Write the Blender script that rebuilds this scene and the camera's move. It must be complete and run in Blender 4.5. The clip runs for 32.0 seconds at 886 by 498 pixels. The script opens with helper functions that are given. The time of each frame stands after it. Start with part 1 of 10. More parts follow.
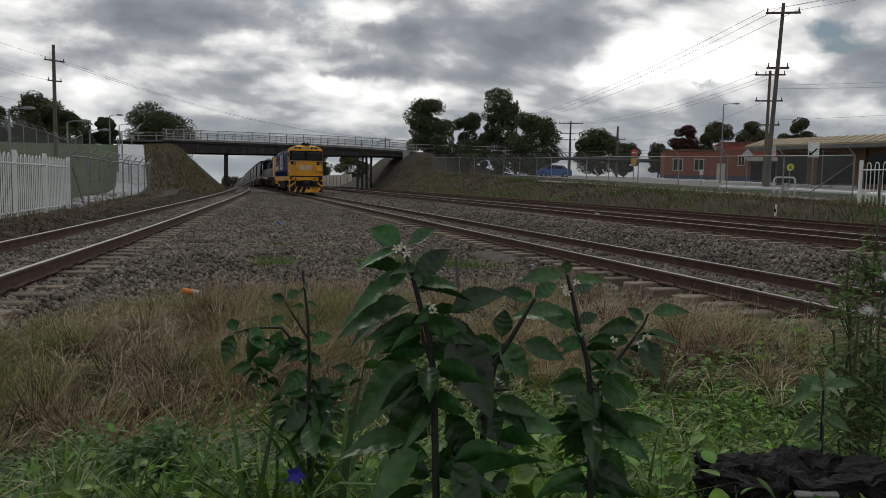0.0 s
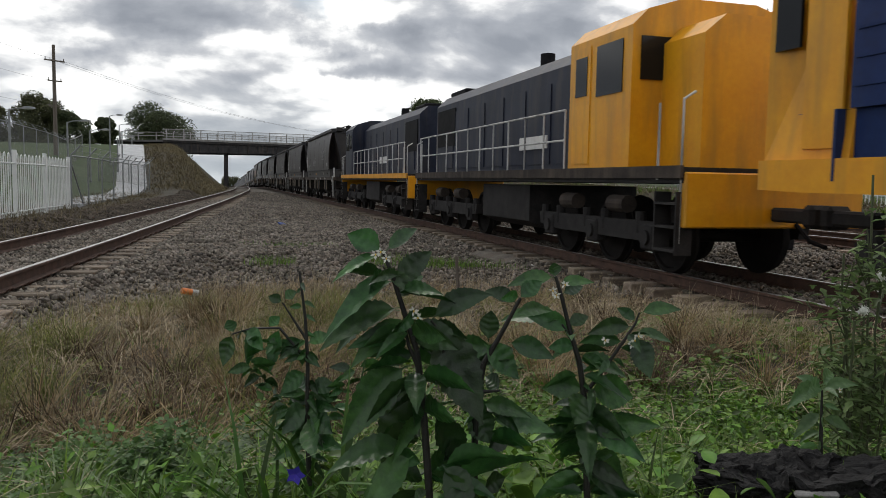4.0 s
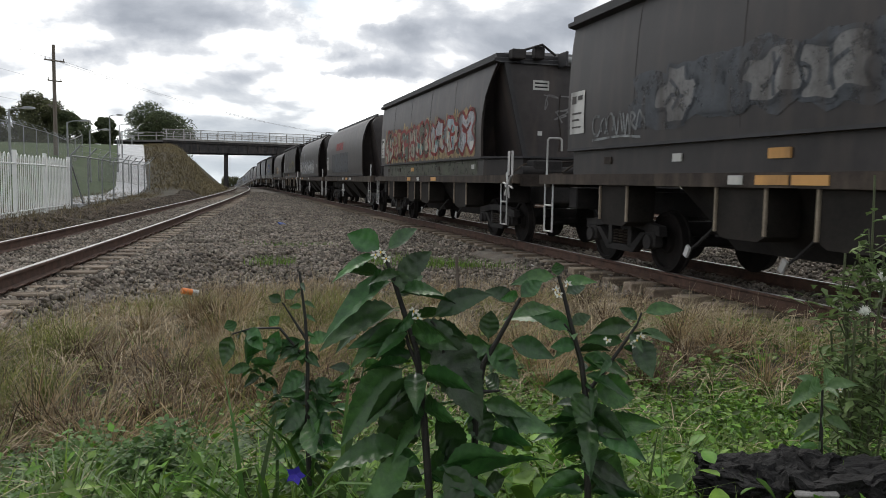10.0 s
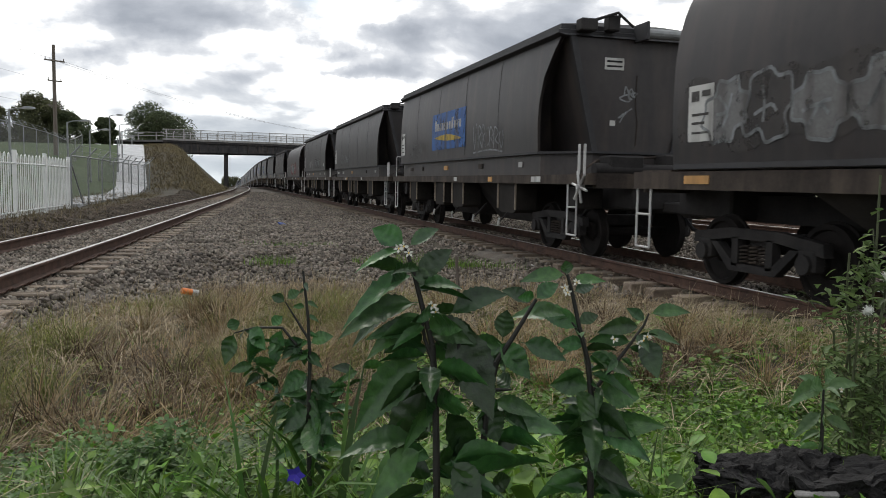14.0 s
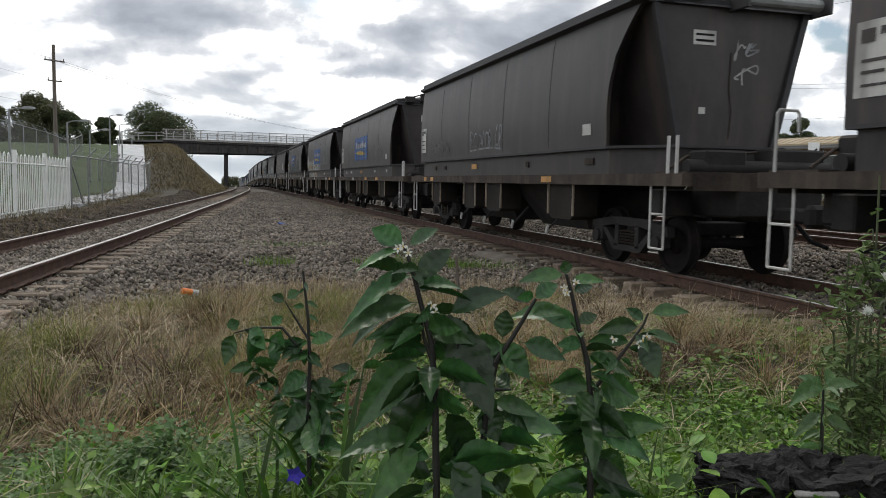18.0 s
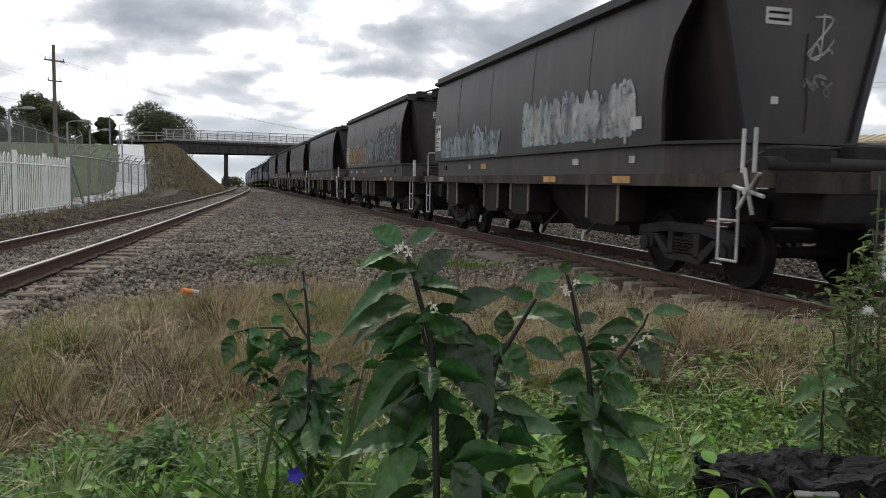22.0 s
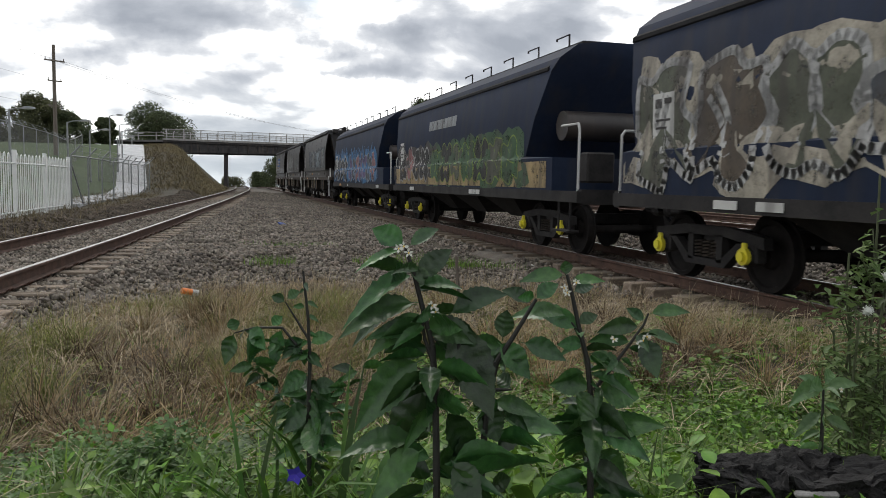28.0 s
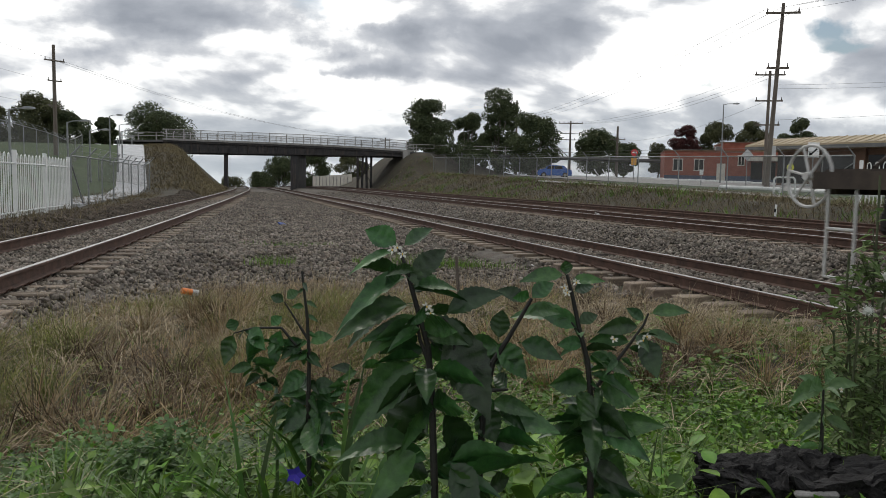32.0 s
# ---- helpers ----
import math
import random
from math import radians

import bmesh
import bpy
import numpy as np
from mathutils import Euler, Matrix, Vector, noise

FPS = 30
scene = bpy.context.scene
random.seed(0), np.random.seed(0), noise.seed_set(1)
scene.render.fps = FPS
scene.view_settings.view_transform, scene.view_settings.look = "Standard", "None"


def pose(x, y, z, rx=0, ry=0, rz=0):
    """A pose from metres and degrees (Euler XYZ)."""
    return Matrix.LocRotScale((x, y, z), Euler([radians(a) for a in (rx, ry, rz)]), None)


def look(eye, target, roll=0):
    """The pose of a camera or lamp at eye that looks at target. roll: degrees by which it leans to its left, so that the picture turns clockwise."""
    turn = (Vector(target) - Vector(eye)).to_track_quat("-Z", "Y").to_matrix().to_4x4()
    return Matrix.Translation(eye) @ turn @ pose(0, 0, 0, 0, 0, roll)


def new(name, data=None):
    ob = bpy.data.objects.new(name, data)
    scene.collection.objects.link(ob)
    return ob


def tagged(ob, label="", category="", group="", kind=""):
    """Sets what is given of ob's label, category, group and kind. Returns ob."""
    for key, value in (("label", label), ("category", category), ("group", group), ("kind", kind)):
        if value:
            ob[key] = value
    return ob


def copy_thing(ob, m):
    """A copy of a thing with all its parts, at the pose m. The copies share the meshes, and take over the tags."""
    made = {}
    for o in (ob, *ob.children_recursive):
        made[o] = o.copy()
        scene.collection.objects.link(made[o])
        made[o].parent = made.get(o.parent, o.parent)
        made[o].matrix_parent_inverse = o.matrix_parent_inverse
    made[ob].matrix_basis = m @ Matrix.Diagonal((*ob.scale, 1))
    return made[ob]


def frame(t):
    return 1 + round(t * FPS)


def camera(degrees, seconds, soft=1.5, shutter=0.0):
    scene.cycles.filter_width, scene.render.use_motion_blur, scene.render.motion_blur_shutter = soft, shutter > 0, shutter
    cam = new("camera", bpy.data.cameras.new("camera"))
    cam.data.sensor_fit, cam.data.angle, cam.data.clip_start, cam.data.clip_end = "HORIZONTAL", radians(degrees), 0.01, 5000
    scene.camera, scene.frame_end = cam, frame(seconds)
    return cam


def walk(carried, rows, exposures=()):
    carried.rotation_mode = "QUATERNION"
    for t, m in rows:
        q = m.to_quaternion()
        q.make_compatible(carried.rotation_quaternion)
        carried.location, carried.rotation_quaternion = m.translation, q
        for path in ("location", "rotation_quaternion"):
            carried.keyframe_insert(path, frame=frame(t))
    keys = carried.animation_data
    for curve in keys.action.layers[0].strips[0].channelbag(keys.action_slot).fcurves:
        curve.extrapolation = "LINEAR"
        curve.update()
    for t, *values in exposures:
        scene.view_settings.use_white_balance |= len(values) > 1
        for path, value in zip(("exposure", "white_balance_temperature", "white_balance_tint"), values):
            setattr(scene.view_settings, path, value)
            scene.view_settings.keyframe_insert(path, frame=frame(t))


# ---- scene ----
# ---- camera: a low, still tripod beside the line; world y runs along the main track ----
EYE_Z = 1.2186
cam = camera(59.2, 32.0, soft=0.85, shutter=0.05)
YAW, PITCH, ROLL = 15.778, 4.897, 1.032
ahead = Vector((math.sin(radians(YAW)) * math.cos(radians(PITCH)), math.cos(radians(YAW)) * math.cos(radians(PITCH)), -math.sin(radians(PITCH))))
EYE = Vector((0, 0, EYE_Z))
still = look(EYE, EYE + ahead * 10, ROLL)
walk(cam, [(0.0, still), (32.0, still)], exposures=[(0.0, -1.02), (2.6, -1.02), (3.2, -0.88), (4.6, -0.18), (5.4, -0.07), (30.8, -0.09), (31.6, -0.24), (32.0, -0.36)])

TRACK_X = 6.857      # centre line of the main track, rail tops at z = 0
SPEED = 19.9         # metres a second, towards the camera


# ---- sky and sun: broken cloud, sun veiled high ahead of the camera ----
SUN_EL, SUN_AZ = radians(48), radians(-8)


# azimuth and elevation in degrees, half width, half height, and how much lighter or darker
CLOUD_MASSES = ((-5.3, 8.2, 3.9, 1.9, 0.075), (6.9, 6.8, 4.2, 2.2, 0.085), (12.1, 11.9, 6.2, 0.8, 0.040), (-10.7, 9.7, 4.6, 1.9, 0.030), (26.3, 7.9, 2.0, 1.4, 0.060), (31.6, 9.5, 3.1, 1.6, 0.030),
                (38.7, 9.2, 3.5, 2.5, 0.032), (43.6, 5.3, 2.5, 1.9, 0.080), (33.2, 12.0, 3.3, 1.0, 0.030), (13.6, 5.8, 2.1, 1.2, 0.060), (-3.5, 5.0, 6.2, 1.2, 0.030),
                (2.2, 10.8, 8.3, 1.0, -0.050), (9.7, 10.3, 5.4, 0.8, -0.040), (19.0, 8.3, 5.2, 1.7, -0.062), (24.2, 11.0, 3.3, 1.3, -0.050), (9.3, 8.1, 2.6, 0.5, -0.085), (29.5, 11.6, 2.5, 1.7, -0.040), (-8.8, 5.6, 5.4, 1.0, -0.020))
CLOUD_GAPS = ((40.8, 10.4, 2.3, 1.1), (42.1, 8.8, 2.9, 0.7), (33.6, 7.6, 2.3, 0.5), (36.8, 7.6, 2.5, 0.5))


def build_world():
    w = bpy.data.worlds.new("sky")
    scene.world = w
    w.use_nodes = True
    nt = w.node_tree
    nt.nodes.clear()
    N = lambda t, **k: _node(nt, t, **k)
    out = N("ShaderNodeOutputWorld")
    bg = N("ShaderNodeBackground")
    sky = N("ShaderNodeTexSky", sky_type="NISHITA", sun_disc=False, sun_elevation=SUN_EL, sun_rotation=SUN_AZ, air_density=1.2, dust_density=1.5)
    tc = N("ShaderNodeTexCoord")
    sep = N("ShaderNodeSeparateXYZ")
    nt.links.new(tc.outputs["Generated"], sep.inputs[0])
    # flatten the dome onto a cloud deck, so that clouds shrink towards the horizon
    zc = _math(nt, "MAXIMUM", sep.outputs[2], 0.0)
    zc = _math(nt, "ADD", zc, 0.42)
    dx = _math(nt, "DIVIDE", sep.outputs[0], zc)
    dy = _math(nt, "DIVIDE", sep.outputs[1], zc)
    comb = N("ShaderNodeCombineXYZ")
    nt.links.new(dx, comb.inputs[0])
    nt.links.new(dy, comb.inputs[1])
    comb.inputs[2].default_value = 3.7

    def cloud(scale, detail, rough, off):
        mp = N("ShaderNodeMapping")
        mp.inputs["Location"].default_value = off
        mp.inputs["Scale"].default_value = (1.0, 1.25, 1.0)
        nt.links.new(comb.outputs[0], mp.inputs[0])
        n = N("ShaderNodeTexNoise")
        n.inputs["Scale"].default_value = scale
        n.inputs["Detail"].default_value = detail
        n.inputs["Roughness"].default_value = rough
        n.inputs["Distortion"].default_value = 0.25
        nt.links.new(mp.outputs[0], n.inputs["Vector"])
        return n.outputs["Fac"]
    cover = cloud(1.3, 10, 0.55, (1.1, 6.3, 0))
    heap = cloud(2.8, 10, 0.57, (5.1, 4.4, 0))
    broad = cloud(1.1, 2, 0.4, (6.4, 1.7, 0))
    # round heads of cumulus
    mpv = N("ShaderNodeMapping")
    mpv.inputs["Scale"].default_value = (1.0, 1.25, 1.0)
    nt.links.new(comb.outputs[0], mpv.inputs[0])
    vor = N("ShaderNodeTexVoronoi", feature="SMOOTH_F1")
    vor.inputs["Scale"].default_value = 5.5
    vor.inputs["Smoothness"].default_value = 0.6
    vor.inputs["Detail"].default_value = 2.0
    nt.links.new(mpv.outputs[0], vor.inputs["Vector"])
    heads = _math(nt, "MULTIPLY", _math(nt, "SUBTRACT", 0.42, vor.outputs["Distance"]), 0.13)
    # the large masses of the day: bright heaps, grey undersides and gaps of blue, their edges torn by noise
    warp = N("ShaderNodeTexNoise")
    warp.inputs["Scale"].default_value, warp.inputs["Detail"].default_value, warp.inputs["Roughness"].default_value = 9.0, 7.0, 0.6
    nt.links.new(tc.outputs["Generated"], warp.inputs["Vector"])
    wsep = N("ShaderNodeSeparateColor")
    nt.links.new(warp.outputs["Color"], wsep.inputs[0])
    az = _math(nt, "ADD", _math(nt, "MULTIPLY", _math(nt, "ARCTAN2", sep.outputs[0], sep.outputs[1]), 180 / math.pi), _math(nt, "MULTIPLY", _math(nt, "SUBTRACT", wsep.outputs[0], 0.5), 9.0))
    el = _math(nt, "ADD", _math(nt, "MULTIPLY", _math(nt, "ARCSINE", sep.outputs[2]), 180 / math.pi), _math(nt, "MULTIPLY", _math(nt, "SUBTRACT", wsep.outputs[1], 0.5), 5.0))

    def mass(a, e, w, h):
        u = _math(nt, "DIVIDE", _math(nt, "SUBTRACT", az, a), w)
        v = _math(nt, "DIVIDE", _math(nt, "SUBTRACT", el, e), h)
        d = _math(nt, "ADD", _math(nt, "MULTIPLY", u, u), _math(nt, "MULTIPLY", v, v))
        return _math(nt, "EXPONENT", _math(nt, "MULTIPLY", d, -0.8))
    heaps = 0.0
    for a, e, w, h, k in CLOUD_MASSES:
        heaps = _math(nt, "ADD", _math(nt, "MULTIPLY", mass(a, e, w, h), k), heaps)
    gaps = 0.0
    for a, e, w, h in CLOUD_GAPS:
        gaps = _math(nt, "ADD", mass(a, e, w, h), gaps)
    cover = _math(nt, "SUBTRACT", _math(nt, "ADD", cover, 0.10), _math(nt, "MULTIPLY", gaps, 0.24))
    deck = N("ShaderNodeValToRGB")
    _ramp(deck, [(0.0, (0, 0, 0, 1)), (0.36, (0, 0, 0, 1)), (0.43, (1, 1, 1, 1))])
    nt.links.new(cover, deck.inputs[0])
    tone = N("ShaderNodeValToRGB")
    _ramp(tone, [(0.36, (0.46, 0.50, 0.57, 1)), (0.425, (0.66, 0.70, 0.77, 1)), (0.462, (0.92, 0.95, 1.00, 1)), (0.492, (1.50, 1.51, 1.51, 1)), (0.56, (2.7, 2.67, 2.60, 1))])
    nt.links.new(_math(nt, "ADD", _math(nt, "ADD", _math(nt, "ADD", _math(nt, "MULTIPLY", heap, 0.42), _math(nt, "MULTIPLY", broad, 0.20)), 0.207), _math(nt, "ADD", heads, heaps)), tone.inputs[0])
    # haze that hides the deck low over the horizon
    haze = N("ShaderNodeMapRange")
    haze.inputs["From Min"].default_value, haze.inputs["From Max"].default_value = 0.0, 0.13
    haze.inputs["To Min"].default_value, haze.inputs["To Max"].default_value = 0.75, 0.0
    nt.links.new(sep.outputs[2], haze.inputs["Value"])
    skyc = N("ShaderNodeVectorMath", operation="SCALE")
    nt.links.new(sky.outputs[0], skyc.inputs[0])
    skyc.inputs["Scale"].default_value = 0.11
    mix = N("ShaderNodeMix", data_type="RGBA")
    nt.links.new(deck.outputs[0], mix.inputs["Factor"])
    nt.links.new(skyc.outputs[0], mix.inputs["A"])
    nt.links.new(tone.outputs[0], mix.inputs["B"])
    far = N("ShaderNodeMix", data_type="RGBA")
    nt.links.new(haze.outputs[0], far.inputs["Factor"])
    nt.links.new(mix.outputs["Result"], far.inputs["A"])
    far.inputs["B"].default_value = (0.66, 0.74, 0.80, 1)
    nt.links.new(far.outputs["Result"], bg.inputs["Color"])
    bg.inputs["Strength"].default_value = 0.92
    nt.links.new(bg.outputs[0], out.inputs[0])
    lamp = bpy.data.lights.new("sun", "SUN")
    lamp.energy, lamp.angle, lamp.color = 1.5, radians(14), (1.0, 0.95, 0.88)
    s = new("sun", lamp)
    d = Vector((math.sin(SUN_AZ) * math.cos(SUN_EL), math.cos(SUN_AZ) * math.cos(SUN_EL), math.sin(SUN_EL)))
    s.matrix_world = look(d * 50, (0, 0, 0))


def _node(nt, kind, **settings):
    n = nt.nodes.new(kind)
    for k, v in settings.items():
        setattr(n, k, v)
    return n


def _math(nt, op, a, b=None, clamp=False):
    n = nt.nodes.new("ShaderNodeMath")
    n.operation, n.use_clamp = op, clamp
    for i, v in enumerate((a, b)):
        if v is None:
            continue
        if isinstance(v, (int, float)):
            n.inputs[i].default_value = v
        else:
            nt.links.new(v, n.inputs[i])
    return n.outputs[0]


def _ramp(node, stops):
    el = node.color_ramp.elements
    while len(el) < len(stops):
        el.new(0.5)
    for e, (p, c) in zip(el, stops):
        e.position, e.color = p, c


build_world()


# ---- materials ----
MATS = {}


def surf(name, c1, c2, scale=4.0, rough=0.8, bump=0.3, metal=0.0, fine=12.0, stain=None, stain_amount=0.4, rand=0.0, island=0.0, spec=0.4, rough2=None, bump_dist=0.01, translucent=0.0, stretch=(1, 1, 1)):
    """A weathered surface: two colours mixed by coarse and fine noise, streaky stains, and relief."""
    if name in MATS:
        return MATS[name]
    m = bpy.data.materials.new(name)
    m.use_nodes = True
    nt = m.node_tree
    b = nt.nodes["Principled BSDF"]
    tc = _node(nt, "ShaderNodeTexCoord")
    mp = _node(nt, "ShaderNodeMapping")
    mp.inputs["Scale"].default_value = stretch
    nt.links.new(tc.outputs["Object"], mp.inputs[0])
    vec = mp.outputs[0]

    def noise_of(s, d=5, r=0.6):
        n = _node(nt, "ShaderNodeTexNoise")
        n.inputs["Scale"].default_value, n.inputs["Detail"].default_value, n.inputs["Roughness"].default_value = s, d, r
        nt.links.new(vec, n.inputs["Vector"])
        return n.outputs["Fac"]
    coarse, small = noise_of(scale), noise_of(scale * fine, 4, 0.65)
    f = _math(nt, "ADD", _math(nt, "MULTIPLY", coarse, 0.65), _math(nt, "MULTIPLY", small, 0.35))
    rp = _node(nt, "ShaderNodeValToRGB")
    _ramp(rp, [(0.36, (*c1, 1)), (0.64, (*c2, 1))])
    nt.links.new(f, rp.inputs[0])
    col = rp.outputs[0]
    if stain:
        mp2 = _node(nt, "ShaderNodeMapping")
        mp2.inputs["Scale"].default_value = (2.2, 2.2, 0.35)
        nt.links.new(tc.outputs["Object"], mp2.inputs[0])
        n = _node(nt, "ShaderNodeTexNoise")
        n.inputs["Scale"].default_value, n.inputs["Detail"].default_value = 1.6, 6
        nt.links.new(mp2.outputs[0], n.inputs["Vector"])
        r2 = _node(nt, "ShaderNodeValToRGB")
        _ramp(r2, [(0.48, (0, 0, 0, 1)), (0.68, (stain_amount,) * 3 + (1,))])
        nt.links.new(n.outputs["Fac"], r2.inputs[0])
        mx = _node(nt, "ShaderNodeMix", data_type="RGBA")
        nt.links.new(r2.outputs[0], mx.inputs["Factor"])
        nt.links.new(col, mx.inputs["A"])
        mx.inputs["B"].default_value = (*stain, 1)
        col = mx.outputs["Result"]
    if rand or island:
        src = _node(nt, "ShaderNodeObjectInfo").outputs["Random"] if rand else _node(nt, "ShaderNodeNewGeometry").outputs["Random Per Island"]
        amt = rand or island
        hsv = _node(nt, "ShaderNodeHueSaturation")
        v = _math(nt, "ADD", _math(nt, "MULTIPLY", src, 2 * amt), 1 - amt)
        nt.links.new(v, hsv.inputs["Value"])
        h = _math(nt, "ADD", _math(nt, "MULTIPLY", _math(nt, "FRACT", _math(nt, "MULTIPLY", src, 7.31)), 0.05 * amt), 0.5 - 0.025 * amt)
        nt.links.new(h, hsv.inputs["Hue"])
        nt.links.new(col, hsv.inputs["Color"])
        col = hsv.outputs[0]
    nt.links.new(col, b.inputs["Base Color"])
    rr = _math(nt, "ADD", _math(nt, "MULTIPLY", small, (rough2 or rough) - rough if rough2 else 0.15), rough - (0 if rough2 else 0.07), True)
    nt.links.new(rr, b.inputs["Roughness"])
    b.inputs["Metallic"].default_value = metal
    b.inputs["Specular IOR Level"].default_value = spec
    if bump:
        bp = _node(nt, "ShaderNodeBump")
        bp.inputs["Strength"].default_value, bp.inputs["Distance"].default_value = bump, bump_dist
        nt.links.new(f, bp.inputs["Height"])
        nt.links.new(bp.outputs[0], b.inputs["Normal"])
    if translucent:
        tr = _node(nt, "ShaderNodeBsdfTranslucent")
        nt.links.new(col, tr.inputs[0])
        ms = _node(nt, "ShaderNodeMixShader")
        ms.inputs[0].default_value = translucent
        nt.links.new(b.outputs[0], ms.inputs[1])
        nt.links.new(tr.outputs[0], ms.inputs[2])
        nt.links.new(ms.outputs[0], nt.nodes["Material Output"].inputs[0])
    MATS[name] = m
    return m


def paint(name, c, rough=0.55, dirt=0.3, **k):
    return surf(name, tuple(v * 0.88 for v in c), tuple(min(1, v * 1.08) for v in c), scale=1.3, rough=rough, bump=0.08, stain=(0.035, 0.028, 0.022), stain_amount=dirt, **k)


RAIL_RUST = surf("rail_rust", (0.044, 0.026, 0.020), (0.110, 0.062, 0.044), 6, 0.85, 0.4)
RAIL_TOP = surf("rail_polished", (0.22, 0.21, 0.20), (0.36, 0.35, 0.34), 3, 0.34, 0.05, metal=0.9)
SLEEPER = surf("old_timber", (0.13, 0.10, 0.075), (0.26, 0.21, 0.16), 3, 0.9, 0.6, rand=0.3, stretch=(1, 6, 6), bump_dist=0.02)
SLEEPER_DARK = surf("fouled_timber", (0.10, 0.078, 0.058), (0.24, 0.19, 0.145), 3, 0.9, 0.6, rand=0.3, stretch=(1, 6, 6), bump_dist=0.02)
STEEL_DARK = surf("dark_underframe", (0.012, 0.0115, 0.012), (0.036, 0.033, 0.032), 3, 0.75, 0.3, spec=0.25)
STEEL_WHITE = paint("grubby_white_paint", (0.50, 0.50, 0.49), 0.5, 0.6)
WHEEL = surf("wheel_steel", (0.008, 0.0075, 0.0075), (0.020, 0.017, 0.016), 5, 0.8, 0.2, spec=0.15)
HOPPER = surf("sooty_brown_hopper_paint", (0.019, 0.0165, 0.0165), (0.044, 0.038, 0.037), 0.7, 0.44, 0.15, stain=(0.070, 0.054, 0.046), stain_amount=0.5, rand=0.3, spec=0.4, fine=7)
HOPPER_LIP = surf("hopper_lip", (0.022, 0.022, 0.024), (0.042, 0.041, 0.044), 1.5, 0.6, 0.15)
SILL_MAT = surf("sill_grime", (0.024, 0.020, 0.018), (0.062, 0.050, 0.042), 2.5, 0.8, 0.25, stain=(0.12, 0.095, 0.075), stain_amount=0.5, spec=0.2)
WAGON_BLUE = surf("dull_navy_wagon_paint", (0.009, 0.015, 0.034), (0.017, 0.026, 0.052), 0.9, 0.72, 0.1, stain=(0.03, 0.031, 0.036), stain_amount=0.5, spec=0.15)
LOCO_BLUE = surf("loco_blue", (0.005, 0.017, 0.078), (0.010, 0.032, 0.125), 0.9, 0.48, 0.08, stain=(0.03, 0.04, 0.07), stain_amount=0.35, spec=0.18)
HOOD_BLUE = surf("grimy_hood_navy", (0.007, 0.010, 0.024), (0.020, 0.026, 0.048), 1.2, 0.55, 0.1, stain=(0.06, 0.055, 0.05), stain_amount=0.5, spec=0.3)
LOCO_YELLOW = surf("loco_yellow", (0.66, 0.28, 0.007), (0.78, 0.37, 0.011), 1.1, 0.42, 0.06, stain=(0.30, 0.17, 0.04), stain_amount=0.45)
BLACK_TRIM = surf("black_trim", (0.008, 0.008, 0.009), (0.018, 0.018, 0.020), 4, 0.8, 0.1, spec=0.12)
PLACARD = paint("placard_white", (0.50, 0.50, 0.48), 0.6, 0.6)
CONCRETE = surf("concrete", (0.24, 0.235, 0.22), (0.36, 0.35, 0.33), 2, 0.9, 0.4, stain=(0.12, 0.115, 0.105), stain_amount=0.5)
GALV = surf("galvanised_steel", (0.17, 0.18, 0.18), (0.27, 0.28, 0.28), 5, 0.5, 0.1, metal=0.4)
WHITE_FENCE = paint("white_fence_paint", (0.74, 0.75, 0.74), 0.5, 0.12)
BRIDGE_STEEL = surf("bridge_girder_paint", (0.022, 0.022, 0.024), (0.05, 0.048, 0.048), 1.2, 0.7, 0.2, stain=(0.10, 0.075, 0.06), stain_amount=0.5)


def glass_mat(name, tint, rough=0.05, spec=0.6):
    m = bpy.data.materials.new(name)
    m.use_nodes = True
    b = m.node_tree.nodes["Principled BSDF"]
    b.inputs["Base Color"].default_value = (*tint, 1)
    b.inputs["Roughness"].default_value = rough
    b.inputs["Specular IOR Level"].default_value = spec
    return m


DARK_GLASS = glass_mat("tinted_window_glass", (0.008, 0.009, 0.010), 0.12, 0.25)


# ---- mesh helpers ----
def bm_new():
    return bmesh.new()


def box(bm, c, s, rz=0.0, rx=0.0, ry=0.0, bevel=0.0):
    """A box of size s centred at c."""
    r = bmesh.ops.create_cube(bm, size=1.0)
    vs = r["verts"]
    m = Matrix.Translation(c) @ Euler((rx, ry, rz)).to_matrix().to_4x4() @ Matrix.Diagonal((*s, 1))
    bmesh.ops.transform(bm, matrix=m, verts=vs)
    if bevel:
        es = list({e for v in vs for e in v.link_edges})
        bmesh.ops.bevel(bm, geom=es, offset=bevel, segments=1, affect="EDGES")
    return vs


def rod(bm, a, b, r, seg=8, r2=None):
    """A rod from a to b, tapering from r to r2, with closed ends."""
    a, b = Vector(a), Vector(b)
    d = b - a
    if d.length < 1e-6:
        return
    q = d.to_track_quat("Z", "Y").to_matrix().to_4x4()
    m = Matrix.Translation((a + b) / 2) @ q
    bmesh.ops.create_cone(bm, cap_ends=True, cap_tris=False, segments=seg, radius1=r, radius2=r if r2 is None else r2, depth=d.length, matrix=m)


